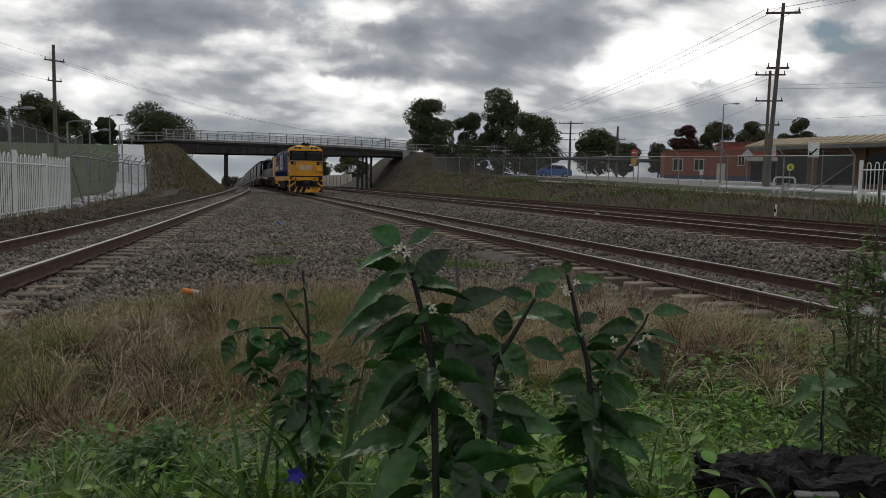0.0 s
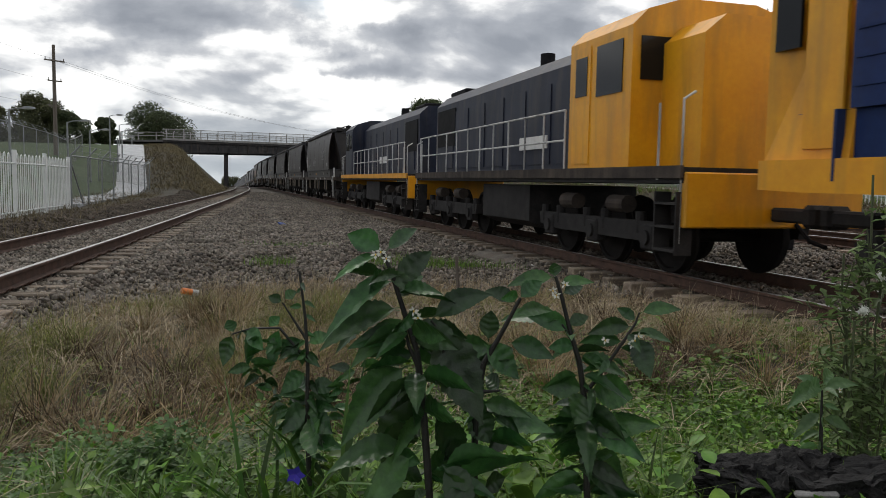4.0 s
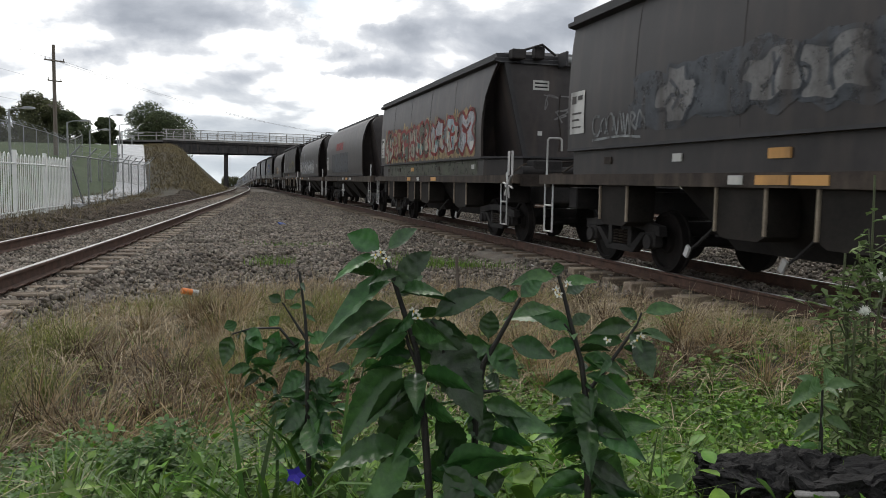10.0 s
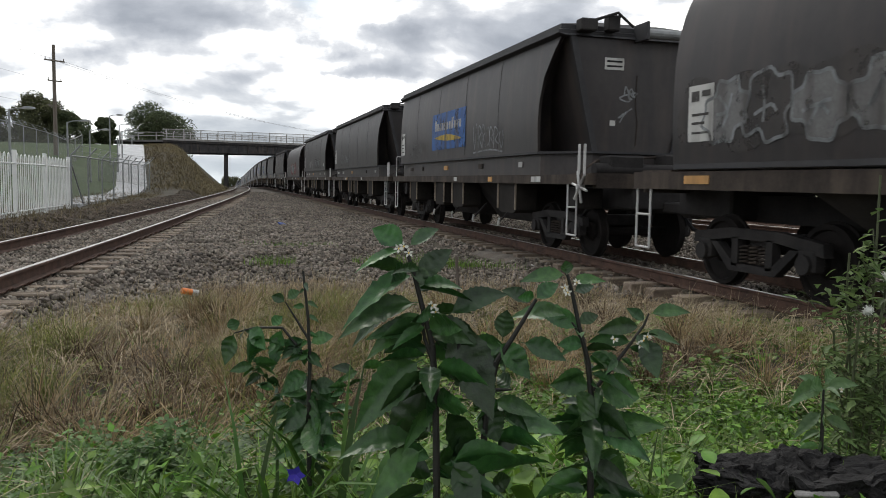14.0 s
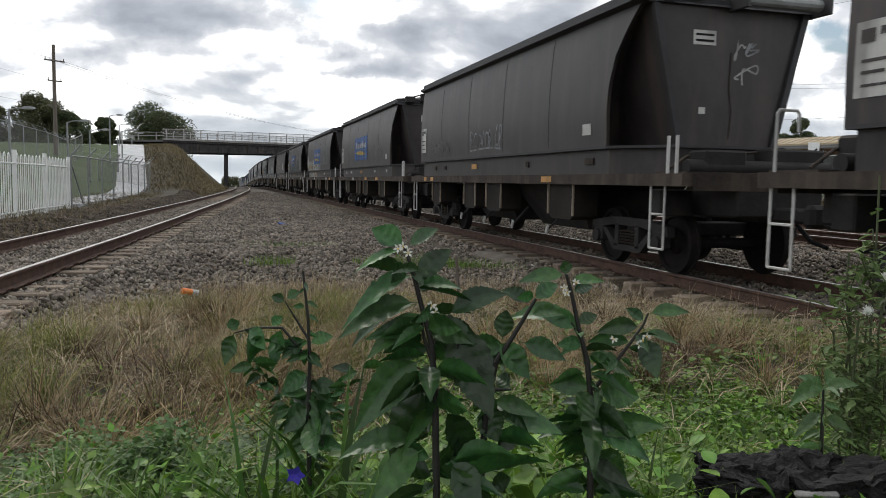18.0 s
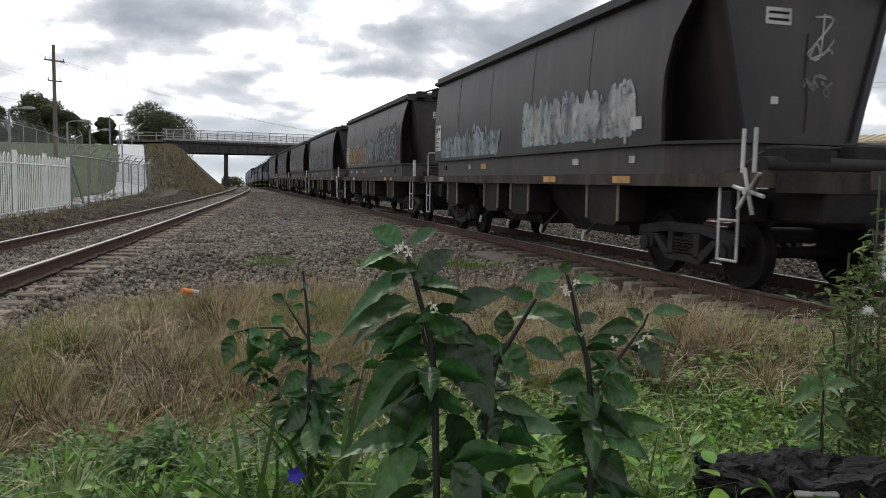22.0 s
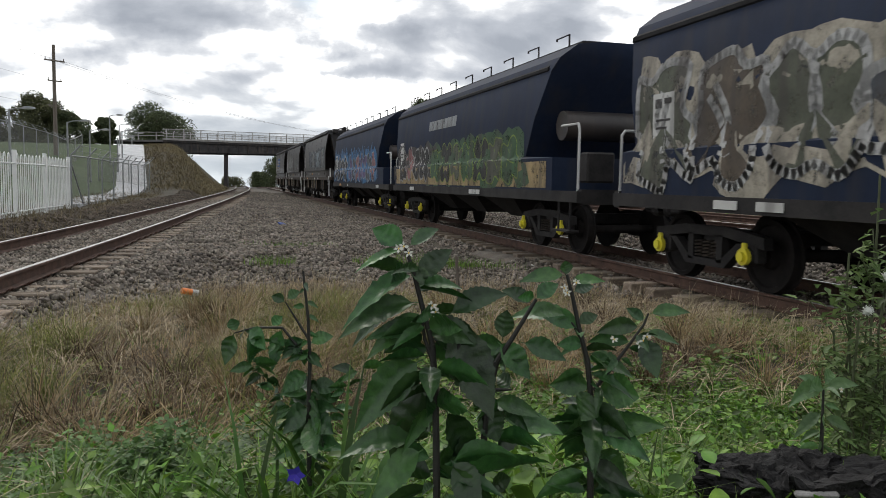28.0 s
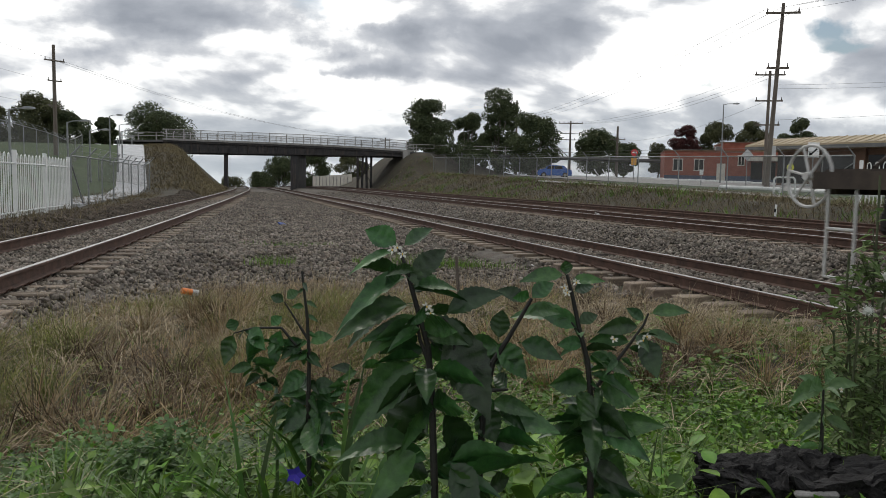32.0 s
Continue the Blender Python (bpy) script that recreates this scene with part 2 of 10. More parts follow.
def tube(bm, pts, r, seg=6):
    """One continuous round tube swept along the points; closed when the last is the first."""
    p = [Vector(q) for q in pts]
    closed = (p[0] - p[-1]).length < 1e-6
    if closed:
        p = p[:-1]
    n = len(p)
    rings, up = [], None
    for i in range(n):
        a = p[i - 1] if (i > 0 or closed) else p[i]
        b = p[(i + 1) % n] if (i < n - 1 or closed) else p[i]
        d1, d2 = (p[i] - a), (b - p[i])
        t = ((d1.normalized() if d1.length else d2.normalized()) + (d2.normalized() if d2.length else d1.normalized())).normalized()
        if up is None:
            up = t.orthogonal().normalized()
        up = (up - t * up.dot(t)).normalized()
        v = t.cross(up)
        rings.append([bm.verts.new(p[i] + (up * math.cos(2 * math.pi * k / seg) + v * math.sin(2 * math.pi * k / seg)) * r) for k in range(seg)])
    for i in range(n if closed else n - 1):
        r0, r1 = rings[i], rings[(i + 1) % n]
        for k in range(seg):
            bm.faces.new((r0[k], r0[(k + 1) % seg], r1[(k + 1) % seg], r1[k]))
    if not closed:
        bm.faces.new(rings[0][::-1])
        bm.faces.new(rings[-1])


def prism(bm, outline, a, b, axis="y"):
    """Extrude a closed outline of (u, v) from a to b along an axis: for y, (u, v) is (x, z); for x, (y, z); for z, (x, y)."""
    def at(u, v, w):
        return {"y": (u, w, v), "x": (w, u, v), "z": (u, v, w)}[axis]
    lo = [bm.verts.new(at(u, v, a)) for u, v in outline]
    hi = [bm.verts.new(at(u, v, b)) for u, v in outline]
    n = len(outline)
    bm.faces.new(lo)
    bm.faces.new(hi[::-1])
    for i in range(n):
        bm.faces.new((lo[i], hi[i], hi[(i + 1) % n], lo[(i + 1) % n]))


def loft(bm, rings, cap=True):
    """Join rings of points, each a list of equal length, into a skin."""
    vs = [[bm.verts.new(p) for p in r] for r in rings]
    n = len(vs[0])
    for r0, r1 in zip(vs[:-1], vs[1:]):
        for i in range(n):
            bm.faces.new((r0[i], r0[(i + 1) % n], r1[(i + 1) % n], r1[i]))
    if cap:
        bm.faces.new(vs[0][::-1])
        bm.faces.new(vs[-1])


def finish(bm, smooth=False):
    bmesh.ops.recalc_face_normals(bm, faces=bm.faces)
    for f in bm.faces:
        f.smooth = True


def part(name, bm, material, parent=None, label="", smooth=False):
    """Link a bmesh as one mesh object, under a thing or a part."""
    me = bpy.data.meshes.new(name)
    finish(bm, smooth)
    bm.to_mesh(me)
    bm.free()
    if not smooth:
        me.set_sharp_from_angle(angle=radians(28))
    me.materials.append(material)
    ob = new(name, me)
    if parent is not None:
        ob.parent = parent
    if label:
        ob["label"] = label
    return ob


def share(name, ob, parent, at=None):
    """Another object on the mesh of ob, under a parent, at the pose at."""
    o = new(name, ob.data)
    o.parent = parent
    if at is not None:
        o.matrix_basis = at
    return o


def thing(name, label, category, group="", kind="", at=None):
    e = new(name)
    e.empty_display_size = 0.2
    tagged(e, label, category, group, kind)
    if at is not None:
        e.matrix_basis = at
    return e


def mesh_from(name, verts, faces, material, smooth=False):
    """A mesh object from numpy vertices (n, 3) and faces (m, k), all of one size."""
    me = bpy.data.meshes.new(name)
    verts = np.asarray(verts, dtype=np.float32)
    faces = np.asarray(faces, dtype=np.int32)
    k = faces.shape[1]
    me.vertices.add(len(verts))
    me.vertices.foreach_set("co", verts.ravel())
    me.loops.add(faces.size)
    me.loops.foreach_set("vertex_index", faces.ravel())
    me.polygons.add(len(faces))
    me.polygons.foreach_set("loop_start", np.arange(0, faces.size, k, dtype=np.int32))
    if smooth:
        me.polygons.foreach_set("use_smooth", np.ones(len(faces), dtype=bool))
    me.update(calc_edges=True)
    me.validate()
    me.materials.append(material)
    return new(name, me)


def track_z(y):
    """Height of the line: level to the bridge, then a falling grade past the crest."""
    t = min(max((y - 112.0) / 40.0, 0.0), 1.0)
    return -0.02 * 40.0 * (t * t / 2) if y < 152 else -0.4 - 0.02 * (y - 152)


def lerp_table(table, v):
    for (a, p), (b, q) in zip(table[:-1], table[1:]):
        if v <= b:
            return p + (q - p) * max(0.0, (v - a) / (b - a))
    return table[-1][1]


SIDING = [(-600, -2.6), (-40, -5.2), (-10, -4.45), (8, -3.12), (15, -2.51), (22, -1.95), (27, -1.60), (39, -0.70), (53, 0.20), (71, 1.32), (85, 1.95), (100, 2.32), (130, 2.6), (900, 2.6)]
SIDING_Z = 0.156
FAR_X = 12.25
FAR_Z = 0.28
# ---- ground ----
def smooth01(v):
    v = min(max(v, 0.0), 1.0)
    return v * v * (3 - 2 * v)


def street_z(y):
    return 0.64 + 0.0235 * (min(max(y, 10.0), 100.0) - 27.0)


RAMP_RISE = [(40, 0.0), (56, 0.0), (64, 0.55), (94, 4.6), (112, 5.4), (900, 5.4)]


def ramp_left(y):
    return -7.35 - 0.115 * max(0.0, y - 60)


def ground_z(x, y):
    """Natural surface under ballast and grass."""
    z = -0.32
    # low bank on which the camera stands
    d = math.hypot(x - 0.3, y + 0.2)
    z += 0.64 * (1 - smooth01((d - 0.7) / 3.6)) + 0.20 * (1 - smooth01((d - 6.5) / 5.0))
    # formation of the far tracks on the right
    z += 0.3 * smooth01((x - 9.0) / 1.8)
    # verge and bank on the right, up to the street and to the bridge approach
    if x > 18.6:
        w = 2.6 + 4.0 * smooth01((y - 30) / 30.0)
        z += (street_z(y) + 0.02) * smooth01((x - 18.8) / w)
        z += (5.2 - street_z(y)) * smooth01((y - 95) / 8.0) * (1 - smooth01((y - 118) / 20.0)) * smooth01((x - 18.5) / 6.0) * (1 - smooth01((x - 29) / 9.0))
    # verge on the left, the station ramp and the bank up to the road
    e = lerp_table(SIDING, y) - x
    z += 0.33 * smooth01((e - 1.2) / 1.6)
    if e > 2.2:
        rise = lerp_table(RAMP_RISE, y) * (1 - smooth01((y - 117) / 14.0))
        z += rise * smooth01((e - 2.3) / (0.5 + 1.2 * rise))
    z += 0.05 * noise.noise((x * 0.7, y * 0.7, 0)) + 0.02 * noise.noise((x * 2.3, y * 2.3, 3))
    return z + track_z(y)


def lawn_z(x, y):
    """Grass bank left of the ramp, rising to the fence behind it."""
    up = 2.3 * smooth01((ramp_left(y) - x) / 5.0)
    return max(ground_z(x, y), lerp_table(RAMP_RISE, y), up) + 0.05


def build_ground():
    xs = sorted({*np.round(np.arange(-8, 26.01, 0.5), 2), *np.round(np.arange(-3, 9.0, 0.25), 2), *range(-40, -8, 4), *range(26, 90, 4), *range(90, 400, 40), *range(-400, -40, 40), -800, -1500, -3000, 700, 1500, 3000})
    ys = sorted({*np.round(np.arange(-2, 12, 0.3), 2), *range(-20, 0, 2), *np.round(np.arange(12, 140, 1.5), 2), *range(-400, -20, 40), *range(140, 400, 20), *range(400, 1000, 100), -1200, -3000, 1500, 2500, 3500, 4500})
    v = [(x, y, ground_z(x, y)) for y in ys for x in xs]
    n = len(xs)
    f = [(j * n + i, j * n + i + 1, (j + 1) * n + i + 1, (j + 1) * n + i) for j in range(len(ys) - 1) for i in range(n - 1)]
    g = mesh_from("ground", v, f, surf("soil_and_dead_grass", (0.024, 0.019, 0.014), (0.064, 0.050, 0.034), 0.55, 0.95, 0.8, fine=22, stain=(0.04, 0.058, 0.018), stain_amount=0.6, bump_dist=0.04), True)
    tagged(g, "brown soil verge with dead grass and weeds", "ground", kind="structure")


build_ground()


# ---- tracks ----
RAIL_PROFILE = [(-0.07, -0.172), (0.07, -0.172), (0.07, -0.160), (0.012, -0.142), (0.010, -0.046), (0.036, -0.034), (0.036, -0.010), (0.030, -0.003), (-0.030, -0.003), (-0.036, -0.010), (-0.036, -0.034), (-0.010, -0.046), (-0.012, -0.142), (-0.07, -0.160)]


def sweep(name, line, profile, material):
    """Sweep a profile of (across, up) along a line of (x, y, z)."""
    rings = []
    for i, (x, y, z) in enumerate(line):
        a, b = line[max(0, i - 1)], line[min(len(line) - 1, i + 1)]
        t = Vector((b[0] - a[0], b[1] - a[1], 0)).normalized()
        s = Vector((t.y, -t.x, 0))
        rings.append([(x + s.x * u, y + s.y * u, z + v) for u, v in profile])
    bm = bm_new()
    loft(bm, rings)
    return part(name, bm, material)


def make_track(name, centre, base_z, label, sleepers_from, sleepers_to, worn, seed, step=0.64, timber=None, sunk=0.0):
    """Two rails, running surfaces, sleepers and clips along centre(y)."""
    track = thing(name, label, "railway track", kind="structure")
    ys = list(range(-560, -40, 40)) + [y * 2.5 for y in range(-16, 64)] + list(range(160, 700, 30))

    def tangent(y):
        d = (centre(y + 0.5) - centre(y - 0.5))
        return Vector((d, 1, 0)).normalized()
    for side in (-0.7525, 0.7525):
        line, top = [], []
        for y in ys:
            t = tangent(y)
            x = centre(y) + t.y * side
            line.append((x, y - t.x * side, base_z + track_z(y)))
            top.append((x, y - t.x * side, base_z + track_z(y)))
        rail = sweep("rail", line, RAIL_PROFILE, RAIL_RUST)
        rail.parent = track
        run = sweep("running_surface", top, [(-0.030, -0.0029), (0.030, -0.0029), (0.028, 0.0), (-0.028, 0.0)], worn)
        run.parent = rail
    rng = random.Random(seed)
    bm = bm_new()
    box(bm, (0, 0, -0.255), (2.5, 0.24, 0.16), bevel=0.012)
    first = part("sleeper", bm, timber or SLEEPER, track)
    bm = bm_new()
    tube(bm, [(0.05, -0.06, -0.165), (0.10, -0.05, -0.125), (0.115, 0.0, -0.115), (0.10, 0.05, -0.13), (0.06, 0.06, -0.165)], 0.010, 5)
    clip0 = part("rail_clip", bm, RAIL_RUST, first)
    clip0.matrix_basis = pose(-0.7525, 0, 0, 0, 0, 180)
    y, n = sleepers_from, 0
    while y < sleepers_to:
        t = tangent(y)
        m = Matrix.Translation((centre(y), y, base_z + track_z(y) - sunk + rng.uniform(-0.022, 0.004))) @ pose(0, 0, 0, 0, 0, -math.degrees(math.atan2(t.x, t.y)) + rng.uniform(-1.2, 1.2))
        if n == 0:
            first.matrix_basis = m
            sl = first
        else:
            sl = share("sleeper", first, track, m)
        if y < 24 and n:
            share("rail_clip", clip0, sl, pose(-0.7525, 0, 0, 0, 0, 180))
        if y < 24:
            share("rail_clip", clip0, sl, pose(0.7525, 0, 0))
        y += step
        n += 1
    return track


make_track("main_track", lambda y: TRACK_X, 0.0, "rusty main line with timber sleepers in ballast", 3.0, 62, RAIL_TOP, 3)
make_track("siding_track", lambda y: lerp_table(SIDING, y), SIDING_Z, "curving rusty track with polished rail heads beside the fence", 6.0, 60, RAIL_TOP, 4, timber=SLEEPER_DARK, sunk=0.008)
make_track("far_track", lambda y: FAR_X, FAR_Z, "rusty far track on raised ballast", 8.0, 40, RAIL_TOP, 5)
make_track("rear_track", lambda y: FAR_X + 4.3, FAR_Z, "rusty rear track below the bank", 12.0, 40, RAIL_RUST, 6)


def ballast_bed(name, centre, base_z, half, label, taper=0.0):
    """A raised bed of crushed stone under one track."""
    ys = list(range(-300, -20, 40)) + list(np.arange(-20, 60, 0.8)) + list(np.arange(60, 200, 4.0)) + list(range(200, 660, 30))
    us = np.linspace(-half - 1.0, half + 1.0, 31)
    v, n = [], len(us)
    for y in ys:
        c = centre(y)
        for u in us:
            wide = half
            if taper > 0 and u > 0 or taper < 0 and u < 0:
                wide -= abs(taper) * (1 - smooth01((y - 9.5) / 6.0))
            h = -0.245 if abs(u) < wide else -0.245 - (abs(u) - wide) * 0.42
            v.append((c + u, y, base_z + track_z(y) + h + 0.02 * noise.noise((u * 3, y * 3, base_z * 9))))
    f = [(j * n + i, j * n + i + 1, (j + 1) * n + i + 1, (j + 1) * n + i) for j in range(len(ys) - 1) for i in range(n - 1)]
    ob = mesh_from(name, v, f, BALLAST, True)
    tagged(ob, label, "ballast", kind="structure")


BALLAST = surf("ballast_bed", (0.045, 0.039, 0.033), (0.125, 0.111, 0.095), 3.0, 0.95, 1.0, fine=9, stain=(0.11, 0.085, 0.062), stain_amount=0.6, bump_dist=0.06)
ballast_bed("ballast_bed_main", lambda y: TRACK_X + 0.45, 0.0, 2.0, "grey crushed stone bed of the main line", -0.75)
ballast_bed("ballast_bed_siding", lambda y: lerp_table(SIDING, y) + 0.4, SIDING_Z, 2.0, "grey crushed stone bed of the siding", 1.1)
ballast_bed("ballast_bed_far", lambda y: FAR_X + 1.9, FAR_Z, 4.6, "raised crushed stone bed of the far tracks")


def middle_bed():
    ys = list(np.arange(11.5, 60, 0.8)) + list(np.arange(60, 200, 4.0)) + list(range(200, 660, 30))
    k, v = 25, []
    for y in ys:
        a, b = lerp_table(SIDING, y) + 1.6, TRACK_X - 1.7
        for i in range(k):
            x = a + (b - a) * i / (k - 1)
            edge = smooth01((y - 11.5 - 2.2 * abs(noise.noise((x * 0.5, 7, 1))) - max(0.0, (x - 1.5) * 1.6)) / 3.0)
            v.append((x, y, track_z(y) - 0.42 + 0.24 * edge + 0.02 * noise.noise((x * 3, y * 3, 2))))
    f = [(j * k + i, j * k + i + 1, (j + 1) * k + i + 1, (j + 1) * k + i) for j in range(len(ys) - 1) for i in range(k - 1)]
    ob = mesh_from("ballast_bed_middle", v, f, BALLAST, True)
    tagged(ob, "spread of grey crushed stone between the tracks", "ballast", kind="structure")


middle_bed()
# ---- rolling stock: x = -1.45 is the side seen from the camera, -y is the leading end, z = 0 the rail top ----
def make_wheelset(parent, y, r=0.43, name="wheelset"):
    bm = bm_new()
    rod(bm, (-0.9, y, r), (0.9, y, r), 0.075, 12)
    w = part(name, bm, WHEEL, parent)
    for s in (-1, 1):
        # flange, tread, rim step, dished web and hub turned as one disc
        prof = [(0.665, 0.10), (0.665, r + 0.026), (0.695, r + 0.028), (0.705, r), (0.80, r - 0.004), (0.803, r - 0.06), (0.765, r - 0.075), (0.752, 0.16), (0.80, 0.145), (0.83, 0.10)]
        bm = bm_new()
        loft(bm, [[(s * u, y + q * math.cos(2 * math.pi * k / 28), r + q * math.sin(2 * math.pi * k / 28)) for k in range(28)] for u, q in prof])
        part("wheel", bm, WHEEL, w)
    return w


def make_bogie(parent, y0, wb=1.78, caps=None):
    """A three-piece freight bogie at y0: two cast side frames with openings, springs, bolster, wheelsets."""
    holder = None
    for s in (-1, 1):
        bm = bm_new()
        x0, x1 = s * 0.93, s * 1.05
        a, b = (min(x0, x1), max(x0, x1))
        h = wb / 2
        # arched top chord, bottom chord, pillars and pedestal jaws
        top = [(-h - 0.24, 0.52), (-h - 0.22, 0.66), (-h * 0.5, 0.74), (h * 0.5, 0.74), (h + 0.22, 0.66), (h + 0.24, 0.52), (h + 0.05, 0.55), (h * 0.45, 0.62), (-h * 0.45, 0.62), (-h - 0.05, 0.55)]
        prism(bm, [(y0 + u, v) for u, v in top], a, b, "x")
        low = [(-h + 0.12, 0.56), (-h * 0.45, 0.24), (h * 0.45, 0.24), (h - 0.12, 0.56), (h - 0.26, 0.56), (h * 0.36, 0.33), (-h * 0.36, 0.33), (-h + 0.26, 0.56)]
        prism(bm, [(y0 + u, v) for u, v in low], a, b, "x")
        for u in (-0.30, 0.30):
            box(bm, (s * 0.99, y0 + u, 0.47), (0.12, 0.11, 0.34))
        for u in (-h, h):
            box(bm, (s * 0.99, y0 + u, 0.47), (0.15, 0.26, 0.24), bevel=0.02)
            rod(bm, (s * 0.98, y0 + u, 0.43), (s * 1.11, y0 + u, 0.43), 0.105, 14)
        f = part("bogie_side_frame", bm, STEEL_DARK, parent)
        if s < 0:
            holder = f
            for u in (-0.17, 0.0, 0.17):
                bm = bm_new()
                tube(bm, [(-0.99 + 0.06 * math.cos(k * 1.05), y0 + u + 0.06 * math.sin(k * 1.05), 0.34 + k * 0.0072) for k in range(31)], 0.014, 5)
                part("spring", bm, SILL_MAT, f)
            if caps:
                for u in (-h, h):
                    bm = bm_new()
                    rod(bm, (-1.10, y0 + u, 0.43), (-1.16, y0 + u, 0.43), 0.10, 14)
                    rod(bm, (-1.16, y0 + u, 0.43), (-1.20, y0 + u, 0.43), 0.06, 12)
                    box(bm, (-1.13, y0 + u, 0.54), (0.05, 0.07, 0.1), bevel=0.01)
                    part("axle_box_cover", bm, caps, f, "yellow axle box cover")
    bm = bm_new()
    box(bm, (0, y0, 0.58), (1.9, 0.36, 0.2), bevel=0.02)
    part("bolster", bm, STEEL_DARK, parent)
    for u in (-wb / 2, wb / 2):
        make_wheelset(parent, y0 + u)
    return holder


# half width of the hopper side at a height, and where its leading edge stands
A_SIDE = [(1.78, 1.445), (2.3, 1.457), (2.66, 1.452), (3.09, 1.43), (3.48, 1.395), (3.72, 1.36)]
A_EDGE = [(1.36, -4.7), (1.78, -5.03), (2.3, -5.02), (2.66, -5.05), (3.09, -5.20), (3.48, -5.52), (3.72, -5.76)]
A_FRONT = -5.84


def side_x(z):
    """Near side of a hopper at a height: a slight bulge, battered inwards above."""
    return -lerp_table(A_SIDE, z)


def plate(name, parent, y0, y1, z0, z1, material, label="", x=None, lift=0.006, skew=0.0):
    """A thin painted or bolted plate on the near side."""
    bm = bm_new()
    vs = []
    for y, z in ((y0, z0), (y1, z0), (y1, z1), (y0, z1)):
        vs.append((y, z))
    a = [bm.verts.new(((side_x(z) if x is None else x) - lift, y, z + skew * (y - y0))) for y, z in vs]
    b = [bm.verts.new(((side_x(z) if x is None else x) + 0.02, y, z + skew * (y - y0))) for y, z in vs]
    bm.faces.new(a)
    bm.faces.new(b[::-1])
    for i in range(4):
        bm.faces.new((a[i], b[i], b[(i + 1) % 4], a[(i + 1) % 4]))
    return part(name, bm, material, parent, label)


def ladder(parent, x, y, z0, z1, w=0.42, along="y", mat=None, rungs=2):
    bm = bm_new()
    for s in (-0.5, 0.5):
        p = (x, y + s * w, z0) if along == "y" else (x + s * w, y, z0)
        rod(bm, p, (p[0], p[1], z1), 0.016, 6)
    for k in range(rungs):
        z = z0 + (z1 - z0) * k / max(1, rungs - 1) * 0.55
        a = (x, y - w / 2, z) if along == "y" else (x - w / 2, y, z)
        b = (x, y + w / 2, z) if along == "y" else (x + w / 2, y, z)
        rod(bm, a, b, 0.016, 6)
    return part("step_ladder", bm, mat or STEEL_WHITE, parent, "white painted step ladder")


def handwheel(parent, c, r, axis="x", spokes=6, mat=None, name="brake_handwheel", only_spokes=False):
    bm = bm_new()
    c = Vector(c)
    u, v = (Vector((0, 1, 0)), Vector((0, 0, 1))) if axis == "x" else (Vector((1, 0, 0)), Vector((0, 0, 1)))
    if not only_spokes:
        pts = [c + u * (r * math.cos(a)) + v * (r * math.sin(a)) for a in [2 * math.pi * i / 20 for i in range(21)]]
        tube(bm, pts, 0.017, 6)
    n = u.cross(v)
    if only_spokes:
        rod(bm, c - n * 0.05, c + n * 0.08, 0.04, 10)
    wheel = part(name, bm, mat or STEEL_WHITE, parent, "white painted handwheel")
    if not only_spokes:
        bm = bm_new()
        rod(bm, c - n * 0.05, c + n * 0.08, 0.04, 10)
        part("hub", bm, mat or STEEL_WHITE, wheel)
    for i in range(spokes):
        a = 2 * math.pi * i / spokes + 0.2
        bm = bm_new()
        rod(bm, c, c + u * (r * math.cos(a)) + v * (r * math.sin(a)), 0.022 if only_spokes else 0.014, 6)
        part("spoke", bm, mat or STEEL_WHITE, wheel)
    return wheel


def couplers(parent, end, z=0.88):
    for s in (-1, 1):
        bm = bm_new()
        box(bm, (0, s * (end + 0.32), z), (0.20, 0.66, 0.18), bevel=0.03)
        box(bm, (0.03, s * (end + 0.68), z), (0.34, 0.2, 0.28), bevel=0.05)
        part("coupler", bm, STEEL_DARK, parent)
        bm = bm_new()
        tube(bm, [(0.3, s * end, 0.75), (0.32, s * (end + 0.25), 0.55), (0.25, s * (end + 0.6), 0.5)], 0.03, 6)
        part("brake_hose", bm, BLACK_TRIM, parent)


EDGE_TAN = surf("worn_edge_paint", (0.16, 0.13, 0.10), (0.30, 0.25, 0.19), 4, 0.7, 0.2)
HOUSING = surf("sooty_housing", (0.011, 0.010, 0.009), (0.028, 0.024, 0.021), 2, 0.8, 0.2, spec=0.2)


def bay_chutes(parent, panels, frame_mat):
    """Door housings that hang below the sill along the near side."""
    for yc, w in panels:
        bm = bm_new()
        prism(bm, [(yc - w / 2, 1.26), (yc + w / 2, 1.26), (yc + w / 2 - 0.02, 0.70), (yc + w / 2 - 0.14, 0.64), (yc - w / 2 + 0.14, 0.64), (yc - w / 2 + 0.02, 0.70)], -1.38, -0.95, "x")
        c = part("door_housing", bm, HOUSING, parent)
        bm = bm_new()
        box(bm, (-1.40, yc, 1.245), (0.05, w + 0.04, 0.06))
        part("housing_rail", bm, frame_mat, c)
        for s in (-1, 1):
            bm = bm_new()
            box(bm, (-1.395, yc + s * (w / 2 - 0.01), 0.97), (0.03, 0.03, 0.52))
            part("housing_edge", bm, EDGE_TAN, c)


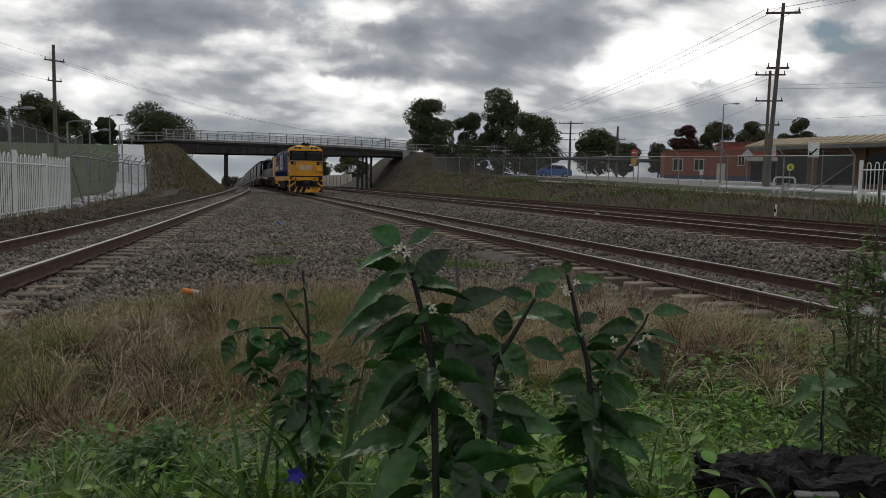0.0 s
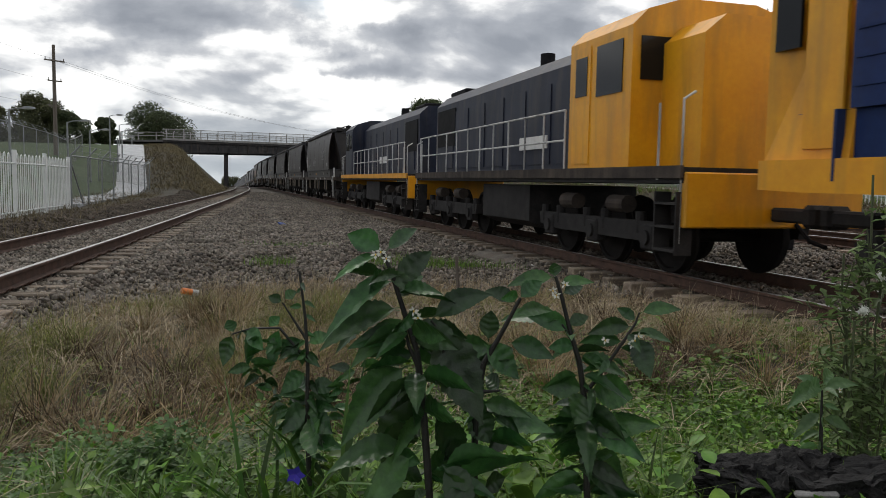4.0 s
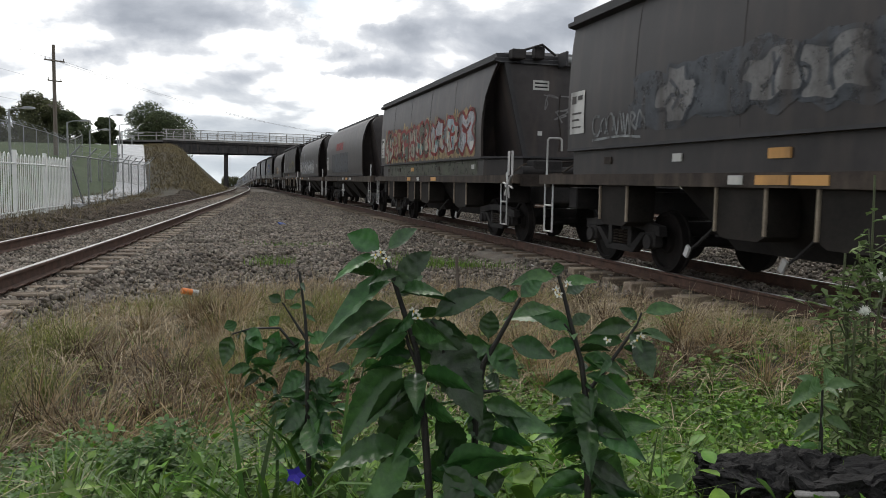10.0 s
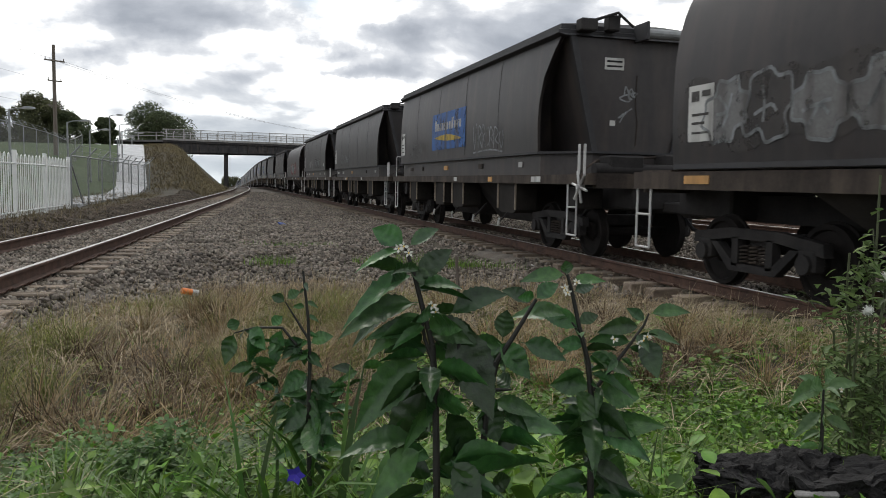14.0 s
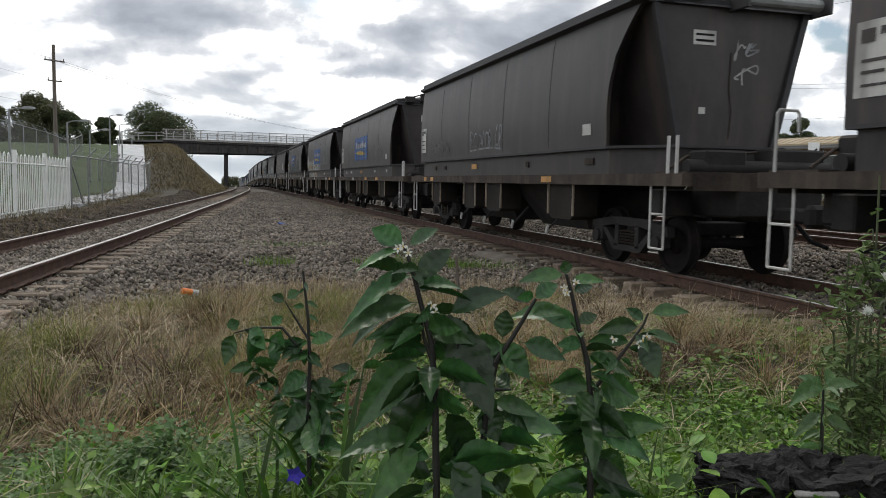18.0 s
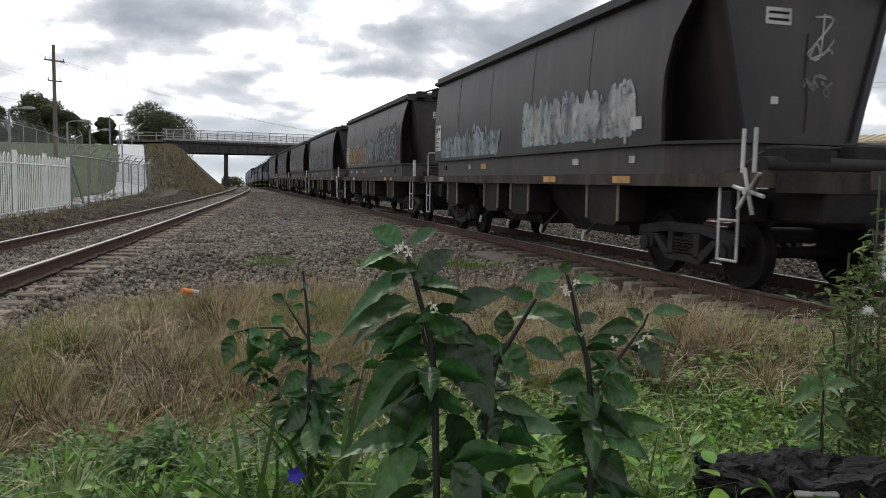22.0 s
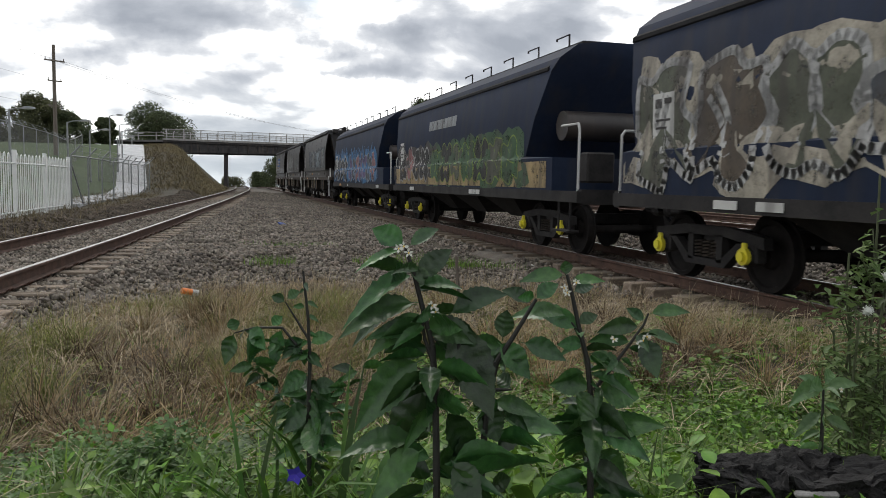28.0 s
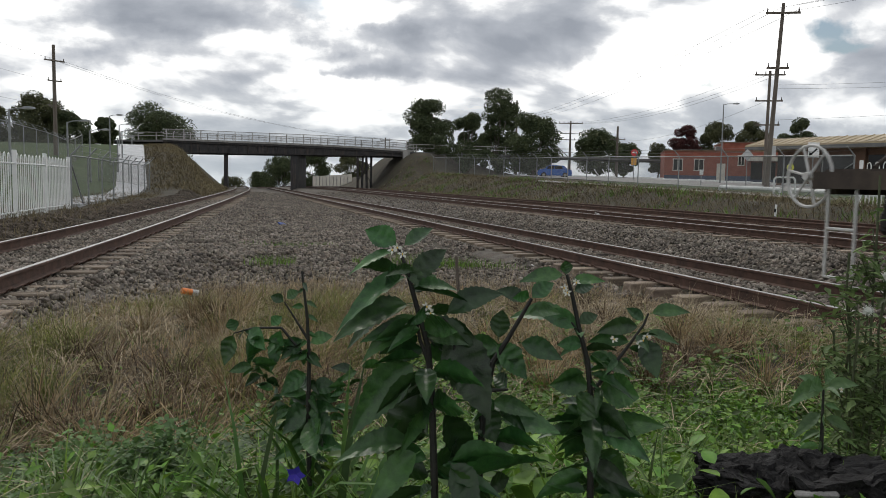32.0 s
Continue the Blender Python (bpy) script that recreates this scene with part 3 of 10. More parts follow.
def hopper_bay_underside(parent, y0, y1):
    """Discharge hoppers between the bogies."""
    n = 2
    for k in range(n):
        a = y0 + (y1 - y0) * k / n
        b = y0 + (y1 - y0) * (k + 1) / n
        bm = bm_new()
        loft(bm, [[(-1.1, a + 0.05, 1.35), (1.1, a + 0.05, 1.35), (1.1, b - 0.05, 1.35), (-1.1, b - 0.05, 1.35)],
                  [(-0.55, a + 0.75, 0.42), (0.55, a + 0.75, 0.42), (0.55, b - 0.75, 0.42), (-0.55, b - 0.75, 0.42)]])
        part("discharge_hopper", bm, STEEL_DARK, parent)
    for k in range(4):
        y = y0 + (y1 - y0) * (k + 0.5) / 4
        bm = bm_new()
        tube(bm, [(-0.95, y, 0.75), (-1.12, y + 0.15, 0.50), (-1.16, y + 0.25, 0.42)], 0.022, 6)
        lever = part("door_lever", bm, STEEL_DARK, parent)
        bm = bm_new()
        box(bm, (-1.18, y + 0.28, 0.40), (0.03, 0.075, 0.15), rx=0.5)
        part("lever_tip", bm, STEEL_WHITE, lever, "white lever tip")


def sill_frame(parent, y0, y1, z0, z1):
    bm = bm_new()
    for s in (-1, 1):
        box(bm, (s * 1.37, (y0 + y1) / 2, (z0 + z1) / 2), (0.16, y1 - y0, z1 - z0))
    for y in (y0 + 0.06, y1 - 0.06):
        box(bm, (0, y, (z0 + z1) / 2 - 0.02), (2.58, 0.14, z1 - z0 + 0.06))
    part("side_sill", bm, SILL_MAT, parent, "grimy grey side sill")
    bm = bm_new()
    box(bm, (0, (y0 + y1) / 2, 0.95), (0.5, y1 - y0 - 0.2, 0.34))
    part("centre_sill", bm, STEEL_DARK, parent)
    for y in (y0 + 0.45, y1 - 0.4):
        bm = bm_new()
        box(bm, (0, y, z1 + 0.01), (2.7, 0.7, 0.03))
        part("end_platform", bm, SILL_MAT, parent)


TAG_ORANGE = paint("weathered_orange_panel", (0.55, 0.30, 0.10), 0.6, 0.4)


def hopper_type_a(name="hopper_wagon"):
    """Covered hopper with a heavy top lip, faceted leading end and door housings along the side."""
    w = thing(name, "sooty brown bogie hopper wagon in a freight train", "hopper wagon", "wagons of the train")
    L, R = -5.15, 6.12
    bm = bm_new()

    def ring(z, hw, r, cr, ew, deep):
        # plan outline: thin side edges, deep pockets behind them, and an end sheet between that narrows downwards
        l = lerp_table(A_EDGE, z)
        return [(-hw, l, z), (-hw + 0.05, l, z), (-hw + 0.09, l + deep, z), (-ew - 0.07, l + deep, z), (-ew - 0.03, A_FRONT, z), (ew + 0.03, A_FRONT, z), (ew + 0.07, l + deep, z), (hw - 0.09, l + deep, z), (hw - 0.05, l, z), (hw, l, z),
                (hw, r, z), (ew + 0.1, r + cr, z), (-ew - 0.1, r + cr, z), (-hw, r, z)]
    rings = []
    for k in range(13):
        z = 1.78 + 1.94 * k / 12
        t = k / 12
        rings.append(ring(z, lerp_table(A_SIDE, z), R - 0.02 * (1 - t), -0.35 * (1 - t), 0.74 + 0.46 * t, 0.06 + 0.75 * (1 - t)))
    loft(bm, rings)
    part("body", bm, HOPPER, w)
    # plate along each edge of the end sheet
    for s in (-1, 1):
        bm = bm_new()
        loft(bm, [[(s * (0.70 + 0.46 * t), A_FRONT - 0.05, z), (s * (0.80 + 0.46 * t), A_FRONT - 0.05, z), (s * (0.80 + 0.46 * t), A_FRONT + 0.01, z), (s * (0.70 + 0.46 * t), A_FRONT + 0.01, z)] for t, z in ((0, 1.78), (1, 3.70))])
        part("end_flange", bm, HOPPER_LIP, w)
    # skirt below the shelf, drawn in at the end
    bm = bm_new()
    plan = [(-1.372, R - 0.1), (-1.372, -5.0), (-0.80, A_FRONT - 0.06), (0.80, A_FRONT - 0.06), (1.372, -5.0), (1.372, R - 0.1)]
    prism(bm, plan, 1.37, 1.77, "z")
    part("skirt", bm, HOPPER, w)
    bm = bm_new()
    prism(bm, [(-1.47, R - 0.05), (-1.47, -5.06), (-0.86, A_FRONT - 0.16), (0.86, A_FRONT - 0.16), (1.47, -5.06), (1.47, R - 0.05)], 1.752, 1.792, "z")
    part("shelf", bm, HOPPER_LIP, w)
    # top lip and cover
    bm = bm_new()
    loft(bm, [[(-1.36, L - 0.76, 3.70), (1.36, L - 0.76, 3.70), (1.36, R + 0.02, 3.70), (-1.36, R + 0.02, 3.70)],
              [(-1.47, L - 0.70, 3.74), (1.47, L - 0.70, 3.74), (1.47, R + 0.06, 3.74), (-1.47, R + 0.06, 3.74)],
              [(-1.47, L - 0.70, 3.80), (1.47, L - 0.70, 3.80), (1.47, R + 0.06, 3.80), (-1.47, R + 0.06, 3.80)],
              [(-1.40, L - 0.64, 3.82), (1.40, L - 0.64, 3.82), (1.40, R, 3.82), (-1.40, R, 3.82)],
              [(-1.40, L - 0.64, 3.90), (1.40, L - 0.64, 3.90), (1.40, R, 3.90), (-1.40, R, 3.90)],
              [(-0.6, L - 0.5, 3.99), (0.6, L - 0.5, 3.99), (0.6, R - 0.1, 3.99), (-0.6, R - 0.1, 3.99)]])
    part("top_cover", bm, HOPPER_LIP, w, "black ribbed cover with an overhanging lip")
    # seams of the side sheets
    for y in (-2.9, -0.6, 1.7, 4.0):
        bm = bm_new()
        tube(bm, [(side_x(z) + 0.004, y, z) for z in (1.86, 2.3, 2.66, 3.09, 3.48, 3.7)], 0.012, 4)
        part("sheet_seam", bm, HOPPER, w)
    # fittings of the two end platforms
    for y, up in ((-6.45, 0.30), (6.62, 0.36)):
        bm = bm_new()
        box(bm, (-0.55, y, 1.40 + up / 2), (0.62, 0.42, up), bevel=0.03)
        box(bm, (0.62, y + 0.05, 1.38 + up * 0.6), (0.9, 0.34, up * 1.2), bevel=0.03)
        part("brake_equipment", bm, STEEL_DARK, w)
        bm = bm_new()
        rod(bm, (-1.1, y - 0.12, 1.47), (1.1, y - 0.12, 1.47), 0.10, 14)
        part("air_reservoir", bm, STEEL_DARK, w)
        bm = bm_new()
        tube(bm, [(-1.25, y + 0.1, 1.42), (-0.9, y + 0.18, 1.62), (0.2, y + 0.16, 1.70), (1.2, y + 0.1, 1.55)], 0.02, 6)
        part("air_pipe", bm, SILL_MAT, w)
        bm = bm_new()
        box(bm, (0, y, 1.02), (1.3, 1.2, 0.38), bevel=0.03)
        part("draft_box", bm, STEEL_DARK, w)
        for x in (-1.0, 1.0):
            bm = bm_new()
            box(bm, (x, y + (0.35 if y < 0 else -0.35), 1.0), (0.5, 0.3, 0.36), bevel=0.02)
            part("end_bracket", bm, STEEL_DARK, w)
    # maker's plates on the end sheet
    for x, z, u, v in ((-0.42, 3.28, 0.36, 0.20), (-0.42, 2.28, 0.10, 0.09)):
        bm = bm_new()
        box(bm, (x, A_FRONT - 0.005, z), (u, 0.012, v))
        p = part("end_plate", bm, PLACARD, w)
        if u > 0.2:
            for q in (0.04, -0.04):
                bm = bm_new()
                box(bm, (x, A_FRONT - 0.013, z + q), (u * 0.8, 0.006, 0.03))
                part("printed_bar", bm, BLACK_TRIM, p)
    bm = bm_new()
    tube(bm, [(0.02, A_FRONT - 0.012, 3.1), (0.0, A_FRONT - 0.012, 2.6), (0.06, A_FRONT - 0.012, 2.3), (0.03, A_FRONT - 0.012, 1.9)], 0.007, 5)
    part("pull_cable", bm, SILL_MAT, w)
    sill_frame(w, -7.05, 7.25, 1.22, 1.38)
    bay_chutes(w, ((4.6, 0.83), (1.7, 0.88), (0.05, 0.95), (-3.35, 1.02)), SILL_MAT)
    hopper_bay_underside(w, -3.5, 3.6)
    make_bogie(w, -5.0)
    make_bogie(w, 5.0)
    couplers(w, 7.0)
    ladder(w, -1.40, -6.42, 0.40, 1.22, 0.34)
    ladder(w, -1.40, 6.92, 0.40, 1.22, 0.34)
    for y in (-6.80, -6.60):
        bm = bm_new()
        rod(bm, (-1.38, y, 1.38), (-1.38, y, 1.86), 0.022, 6)
        part("hand_post", bm, STEEL_WHITE, w, "short white post")
    bm = bm_new()
    box(bm, (-1.02, A_FRONT - 0.14, 3.86), (0.30, 0.24, 0.20), bevel=0.02)
    box(bm, (-0.55, A_FRONT - 0.12, 3.92), (0.22, 0.20, 0.26), bevel=0.02)
    tube(bm, [(-0.9, A_FRONT - 0.1, 3.95), (-0.55, A_FRONT - 0.32, 4.06), (-0.2, A_FRONT - 0.2, 3.88)], 0.025, 6)
    part("cover_gear", bm, STEEL_DARK, w)
    bm = bm_new()
    rod(bm, (0.02, A_FRONT - 0.24, 3.78), (1.26, A_FRONT - 0.24, 3.78), 0.085, 12)
    roll = part("cover_roller", bm, GALV, w, "pale steel roller of the cover")
    for x in (-0.02, 1.32):
        bm = bm_new()
        box(bm, (x, A_FRONT - 0.18, 3.80), (0.06, 0.44, 0.30), bevel=0.01)
        part("roller_bracket", bm, HOPPER_LIP, roll)
    return w


R_SIDE = [(1.42, 1.41), (1.9, 1.445), (2.5, 1.45), (2.9, 1.425), (3.2, 1.375), (3.42, 1.31), (3.55, 1.25), (3.64, 1.18), (3.72, 1.08), (3.78, 0.98), (3.83, 0.86), (3.865, 0.72), (3.885, 0.58)]


def hopper_type_r(name="hopper_wagon", bars=True):
    """Older hopper with rounded sides and transverse roof bars."""
    w = thing(name, "dark brown round-sided bogie hopper wagon", "hopper wagon", "wagons of the train")
    L, R = -5.2, 6.1
    bm = bm_new()

    rings = []
    zs = [1.42 + 1.88 * k / 8 for k in range(9)] + [3.42, 3.55, 3.64, 3.72, 3.78, 3.83, 3.865, 3.885]
    for z in zs:
        hw = lerp_table(R_SIDE, z)
        l, f = lerp_table([(1.42, -4.95), (2.7, -5.02), (3.1, -5.12), (3.42, -5.3), (3.72, -5.45), (3.9, -5.4)], z), lerp_table([(1.42, -5.76), (3.3, -5.76), (3.6, -5.72), (3.9, -5.5)], z)
        r = R - lerp_table([(1.42, 0.0), (3.2, 0.0), (3.6, 0.08), (3.9, 0.4)], z)
        deep = 0.05 + 0.6 * max(0.0, (3.5 - z) / 2.1)
        ew = min(0.72 + 0.2 * (z - 1.42), hw - 0.13)
        rings.append([(-hw, l, z), (-hw + 0.05, l, z), (-hw + 0.09, l + deep, z), (-ew - 0.03, l + deep, z), (-ew, f, z), (ew, f, z), (ew + 0.03, l + deep, z), (hw - 0.09, l + deep, z), (hw - 0.05, l, z), (hw, l, z), (hw, r, z), (ew, r + 0.05, z), (-ew, r + 0.05, z), (-hw, r, z)])
    loft(bm, rings)
    part("body", bm, HOPPER, w)
    bm = bm_new()
    for s in (-1, 1):
        box(bm, (s * 0.85, 0.3, 3.86), (0.08, 11.0, 0.10))
    part("roof_coaming", bm, HOPPER_LIP, w)
    if bars:
        for k in range(6):
            bm = bm_new()
            y = L - 0.3 + k * 2.25
            tube(bm, [(-1.05, y, 3.78), (-1.05, y, 3.98), (1.05, y, 3.98), (1.05, y, 3.78)], 0.03, 6)
            part("roof_bar", bm, STEEL_DARK, w)
    sill_frame(w, -7.0, 7.0, 1.18, 1.40)
    bm = bm_new()
    for s in (-1, 1):
        box(bm, (s * 1.45, 0.3, 1.46), (0.04, 11.4, 0.06))
    part("shelf_rail", bm, HOPPER_LIP, w)
    for k in range(3):
        y = -2.6 + k * 2.6
        bm = bm_new()
        loft(bm, [[(-1.25, y - 1.3, 1.2), (1.25, y - 1.3, 1.2), (1.25, y + 1.3, 1.2), (-1.25, y + 1.3, 1.2)],
                  [(-0.6, y - 0.35, 0.42), (0.6, y - 0.35, 0.42), (0.6, y + 0.35, 0.42), (-0.6, y + 0.35, 0.42)]])
        part("discharge_hopper", bm, STEEL_DARK, w)
    make_bogie(w, -5.0)
    make_bogie(w, 5.0)
    couplers(w, 7.0)
    handwheel(w, (-1.34, 0.8, 0.76), 0.29)
    ladder(w, -1.40, -6.5, 0.40, 1.2)
    ladder(w, -1.40, 6.8, 0.40, 1.2, 0.34)
    for y in (-6.7,):
        bm = bm_new()
        rod(bm, (-1.38, y, 1.38), (-1.38, y, 1.85), 0.022, 6)
        part("hand_post", bm, STEEL_WHITE, w, "short white post")
    bm = bm_new()
    rod(bm, (-0.9, -6.35, 1.60), (0.9, -6.35, 1.60), 0.16, 16)
    part("air_reservoir", bm, STEEL_DARK, w)
    for y in (-6.4, 6.55):
        bm = bm_new()
        box(bm, (0, y, 1.0), (1.3, 1.2, 0.38), bevel=0.03)
        part("draft_box", bm, STEEL_DARK, w)
        bm = bm_new()
        box(bm, (0.1, y, 1.58), (1.9, 0.3, 0.36), bevel=0.03)
        part("brake_equipment", bm, STEEL_DARK, w)
    bm = bm_new()
    rod(bm, (0.5, -6.6, 1.4), (0.2, -6.0, 3.3), 0.04, 6)
    box(bm, (-0.2, -5.95, 3.1), (0.4, 0.12, 0.4), bevel=0.04)
    part("end_gear", bm, STEEL_DARK, w)
    return w


def hopper_type_b(name="grain_hopper"):
    """Long navy hopper with flared ends, open platforms and roof walkway rails."""
    w = thing(name, "navy blue grain hopper wagon covered in graffiti", "hopper wagon", "blue grain hoppers")
    L, R = -5.35, 6.5
    bm = bm_new()
    prof = [(1.10, 1.42), (1.68, 1.42), (1.72, 1.38), (2.4, 1.40), (3.2, 1.32), (3.42, 1.22), (3.66, 0.9), (3.72, 0.4)]
    rings = []
    for z, hw in prof:
        if z < 1.7:
            a, b = L - 0.9, R + 0.0
        else:
            t = (z - 1.72) / 2.0
            a, b = L + 0.45 - 1.15 * min(1, t * 1.15), R - 0.3 + 0.35 * min(1, t * 1.1)
        rings.append([(-hw, a, z), (hw, a, z), (hw, b, z), (-hw, b, z)])
    loft(bm, rings)
    part("body", bm, WAGON_BLUE, w)
    bm = bm_new()
    prism(bm, [(-1.30, 3.30), (-1.33, 3.27), (-1.335, 3.22), (-1.32, 3.20)], L - 0.4, R + 0.0, "y")
    part("eaves_strip", bm, BLACK_TRIM, w)
    bm = bm_new()
    for s in (-1, 1):
        box(bm, (s * 1.38, -0.3, 1.02), (0.12, 14.0, 0.18))
    for y in (-7.2, 6.75):
        box(bm, (0, y, 1.02), (2.7, 0.15, 0.24))
    part("side_sill", bm, STEEL_DARK, w)
    for k in range(9):
        y = L - 0.2 + k * 1.42
        bm = bm_new()
        tube(bm, [(-0.85, y, 3.6), (-0.85, y, 3.90), (-0.85, y + 0.55, 3.90), (-0.85, y + 0.55, 3.86)], 0.018, 5)
        part("roof_handrail", bm, STEEL_DARK, w)
    bm = bm_new()
    box(bm, (0, 0.4, 3.80), (1.1, 11.8, 0.05))
    part("roof_walkway", bm, STEEL_DARK, w)
    for k in range(3):
        y = -2.3 + k * 2.5
        bm = bm_new()
        loft(bm, [[(-1.2, y - 1.25, 1.1), (1.2, y - 1.25, 1.1), (1.2, y + 1.25, 1.1), (-1.2, y + 1.25, 1.1)],
                  [(-0.5, y - 0.4, 0.5), (0.5, y - 0.4, 0.5), (0.5, y + 0.4, 0.5), (-0.5, y + 0.4, 0.5)]])
        part("discharge_hopper", bm, STEEL_DARK, w)
    cap = paint("yellow_axle_cover", (0.68, 0.60, 0.04), 0.5, 0.2)
    make_bogie(w, -5.15, caps=cap)
    make_bogie(w, 5.0, caps=cap)
    couplers(w, 7.1)
    bm = bm_new()
    rod(bm, (-1.1, -5.9, 2.25), (1.1, -5.9, 2.25), 0.26, 18)
    part("air_reservoir", bm, HOPPER, w)
    bm = bm_new()
    tube(bm, [(-1.33, -7.1, 1.1), (-1.33, -7.1, 2.1), (-1.33, -7.05, 2.2), (-1.33, -6.4, 2.2)], 0.022, 6)
    part("end_handrail", bm, STEEL_WHITE, w)
    bm = bm_new()
    tube(bm, [(-1.33, 6.7, 1.1), (-1.33, 6.7, 1.93), (-1.28, 6.7, 2.0), (-1.0, 6.7, 2.0)], 0.022, 6)
    part("end_handrail", bm, STEEL_WHITE, w)
    bm = bm_new()
    for y in (-6.9, -6.45):
        rod(bm, (-1.36, y, 0.95), (-1.36, y, 0.45), 0.02, 6)
    box(bm, (-1.34, -6.68, 0.45), (0.22, 0.6, 0.03))
    part("footstep", bm, STEEL_DARK, w)
    bm = bm_new()
    box(bm, (-0.9, -6.9, 1.5), (0.5, 0.3, 0.5), bevel=0.03)
    part("brake_equipment", bm, STEEL_DARK, w)
    bm = bm_new()
    box(bm, (0.2, -6.8, 1.4), (0.6, 0.4, 0.4), bevel=0.03)
    part("brake_cylinder", bm, STEEL_DARK, w)
    return w


def place_vehicle(ob, uc):
    """Key a vehicle whose centre stands uc metres up the line at 0 s."""
    stops = sorted({0.0, 32.0, *[round(t * FPS) / FPS for t in ((uc - y) / SPEED for y in (176, 164, 152, 142, 132, 122, 112, 100)) if 0.2 < t < 31.8]})
    rows = []
    for t in stops:
        y = uc - SPEED * t
        dz = (track_z(y + 5) - track_z(y - 5)) / 10.0
        rows.append((t, pose(TRACK_X, y, track_z(y), math.degrees(math.atan(dz)))))
    walk(ob, rows)
# ---- locomotives ----
def loco_bogie(parent, y0, wb=1.8, axles=3):
    for s in (-1, 1):
        bm = bm_new()
        h = wb * (axles - 1) / 2
        prism(bm, [(y0 - h - 0.5, 0.72), (y0 + h + 0.5, 0.72), (y0 + h + 0.45, 0.50), (y0 + h - 0.3, 0.44), (y0 - h + 0.3, 0.44), (y0 - h - 0.45, 0.50)], *sorted((s * 0.98, s * 1.14)), "x")
        for k in range(axles):
            y = y0 - h + k * wb
            box(bm, (s * 1.08, y, 0.5), (0.2, 0.34, 0.36), bevel=0.03)
            rod(bm, (s * 1.1, y, 0.5), (s * 1.22, y, 0.5), 0.11, 14)
            for u in (-0.32, 0.32):
                rod(bm, (s * 1.08, y + u, 0.55), (s * 1.08, y + u, 0.85), 0.08, 10)
        f = part("bogie_side_frame", bm, STEEL_DARK, parent)
        for k in range(axles - 1):
            y = y0 - h + (k + 0.5) * wb
            bm = bm_new()
            rod(bm, (s * 1.12, y - 0.25, 0.95), (s * 1.12, y + 0.25, 0.95), 0.13, 12)
            part("brake_cylinder", bm, SILL_MAT, f)
    for k in range(axles):
        make_wheelset(parent, y0 - wb * (axles - 1) / 2 + k * wb, 0.51)


def text_part(name, s, size, parent, material, m, depth=0.004, label="", bold=0.0, squeeze=1.0):
    cu = bpy.data.curves.new(name, "FONT")
    cu.body, cu.size, cu.extrude, cu.align_x, cu.align_y, cu.offset = s, size, depth, "CENTER", "CENTER", bold
    tmp = bpy.data.objects.new(name, cu)
    scene.collection.objects.link(tmp)
    me = bpy.data.meshes.new_from_object(tmp.evaluated_get(bpy.context.evaluated_depsgraph_get()))
    bpy.data.objects.remove(tmp)
    me.transform(Matrix.Diagonal((squeeze, 1, 1, 1)))
    me.materials.clear()
    me.materials.append(material)
    ob = new(name, me)
    ob.parent, ob.matrix_basis = parent, m
    if label:
        ob["label"] = label
    return ob


# writing on the near side reads along -y: local x of the text runs towards -y
def on_side(x, y, z, tilt=0.0):
    return Matrix.Translation((x, y, z)) @ Euler((radians(90), 0, radians(-90))).to_matrix().to_4x4() @ pose(0, 0, 0, 0, 0, tilt)


def on_front(x, y, z):
    return Matrix.Translation((x, y, z)) @ Euler((radians(90), 0, 0)).to_matrix().to_4x4()


NUM_WHITE = paint("number_white", (0.66, 0.66, 0.64), 0.5, 0.15)
NUM_SILVER = paint("number_silver", (0.55, 0.57, 0.58), 0.45, 0.1)
ORANGE_LOGO = paint("logo_amber", (0.75, 0.42, 0.06), 0.5, 0.15)
NAVY = surf("stripe_navy", (0.005, 0.008, 0.030), (0.010, 0.014, 0.045), 2, 0.6, 0.05, spec=0.15)
LAMP_GLASS = glass_mat("lamp_lens", (0.45, 0.43, 0.38), 0.12)


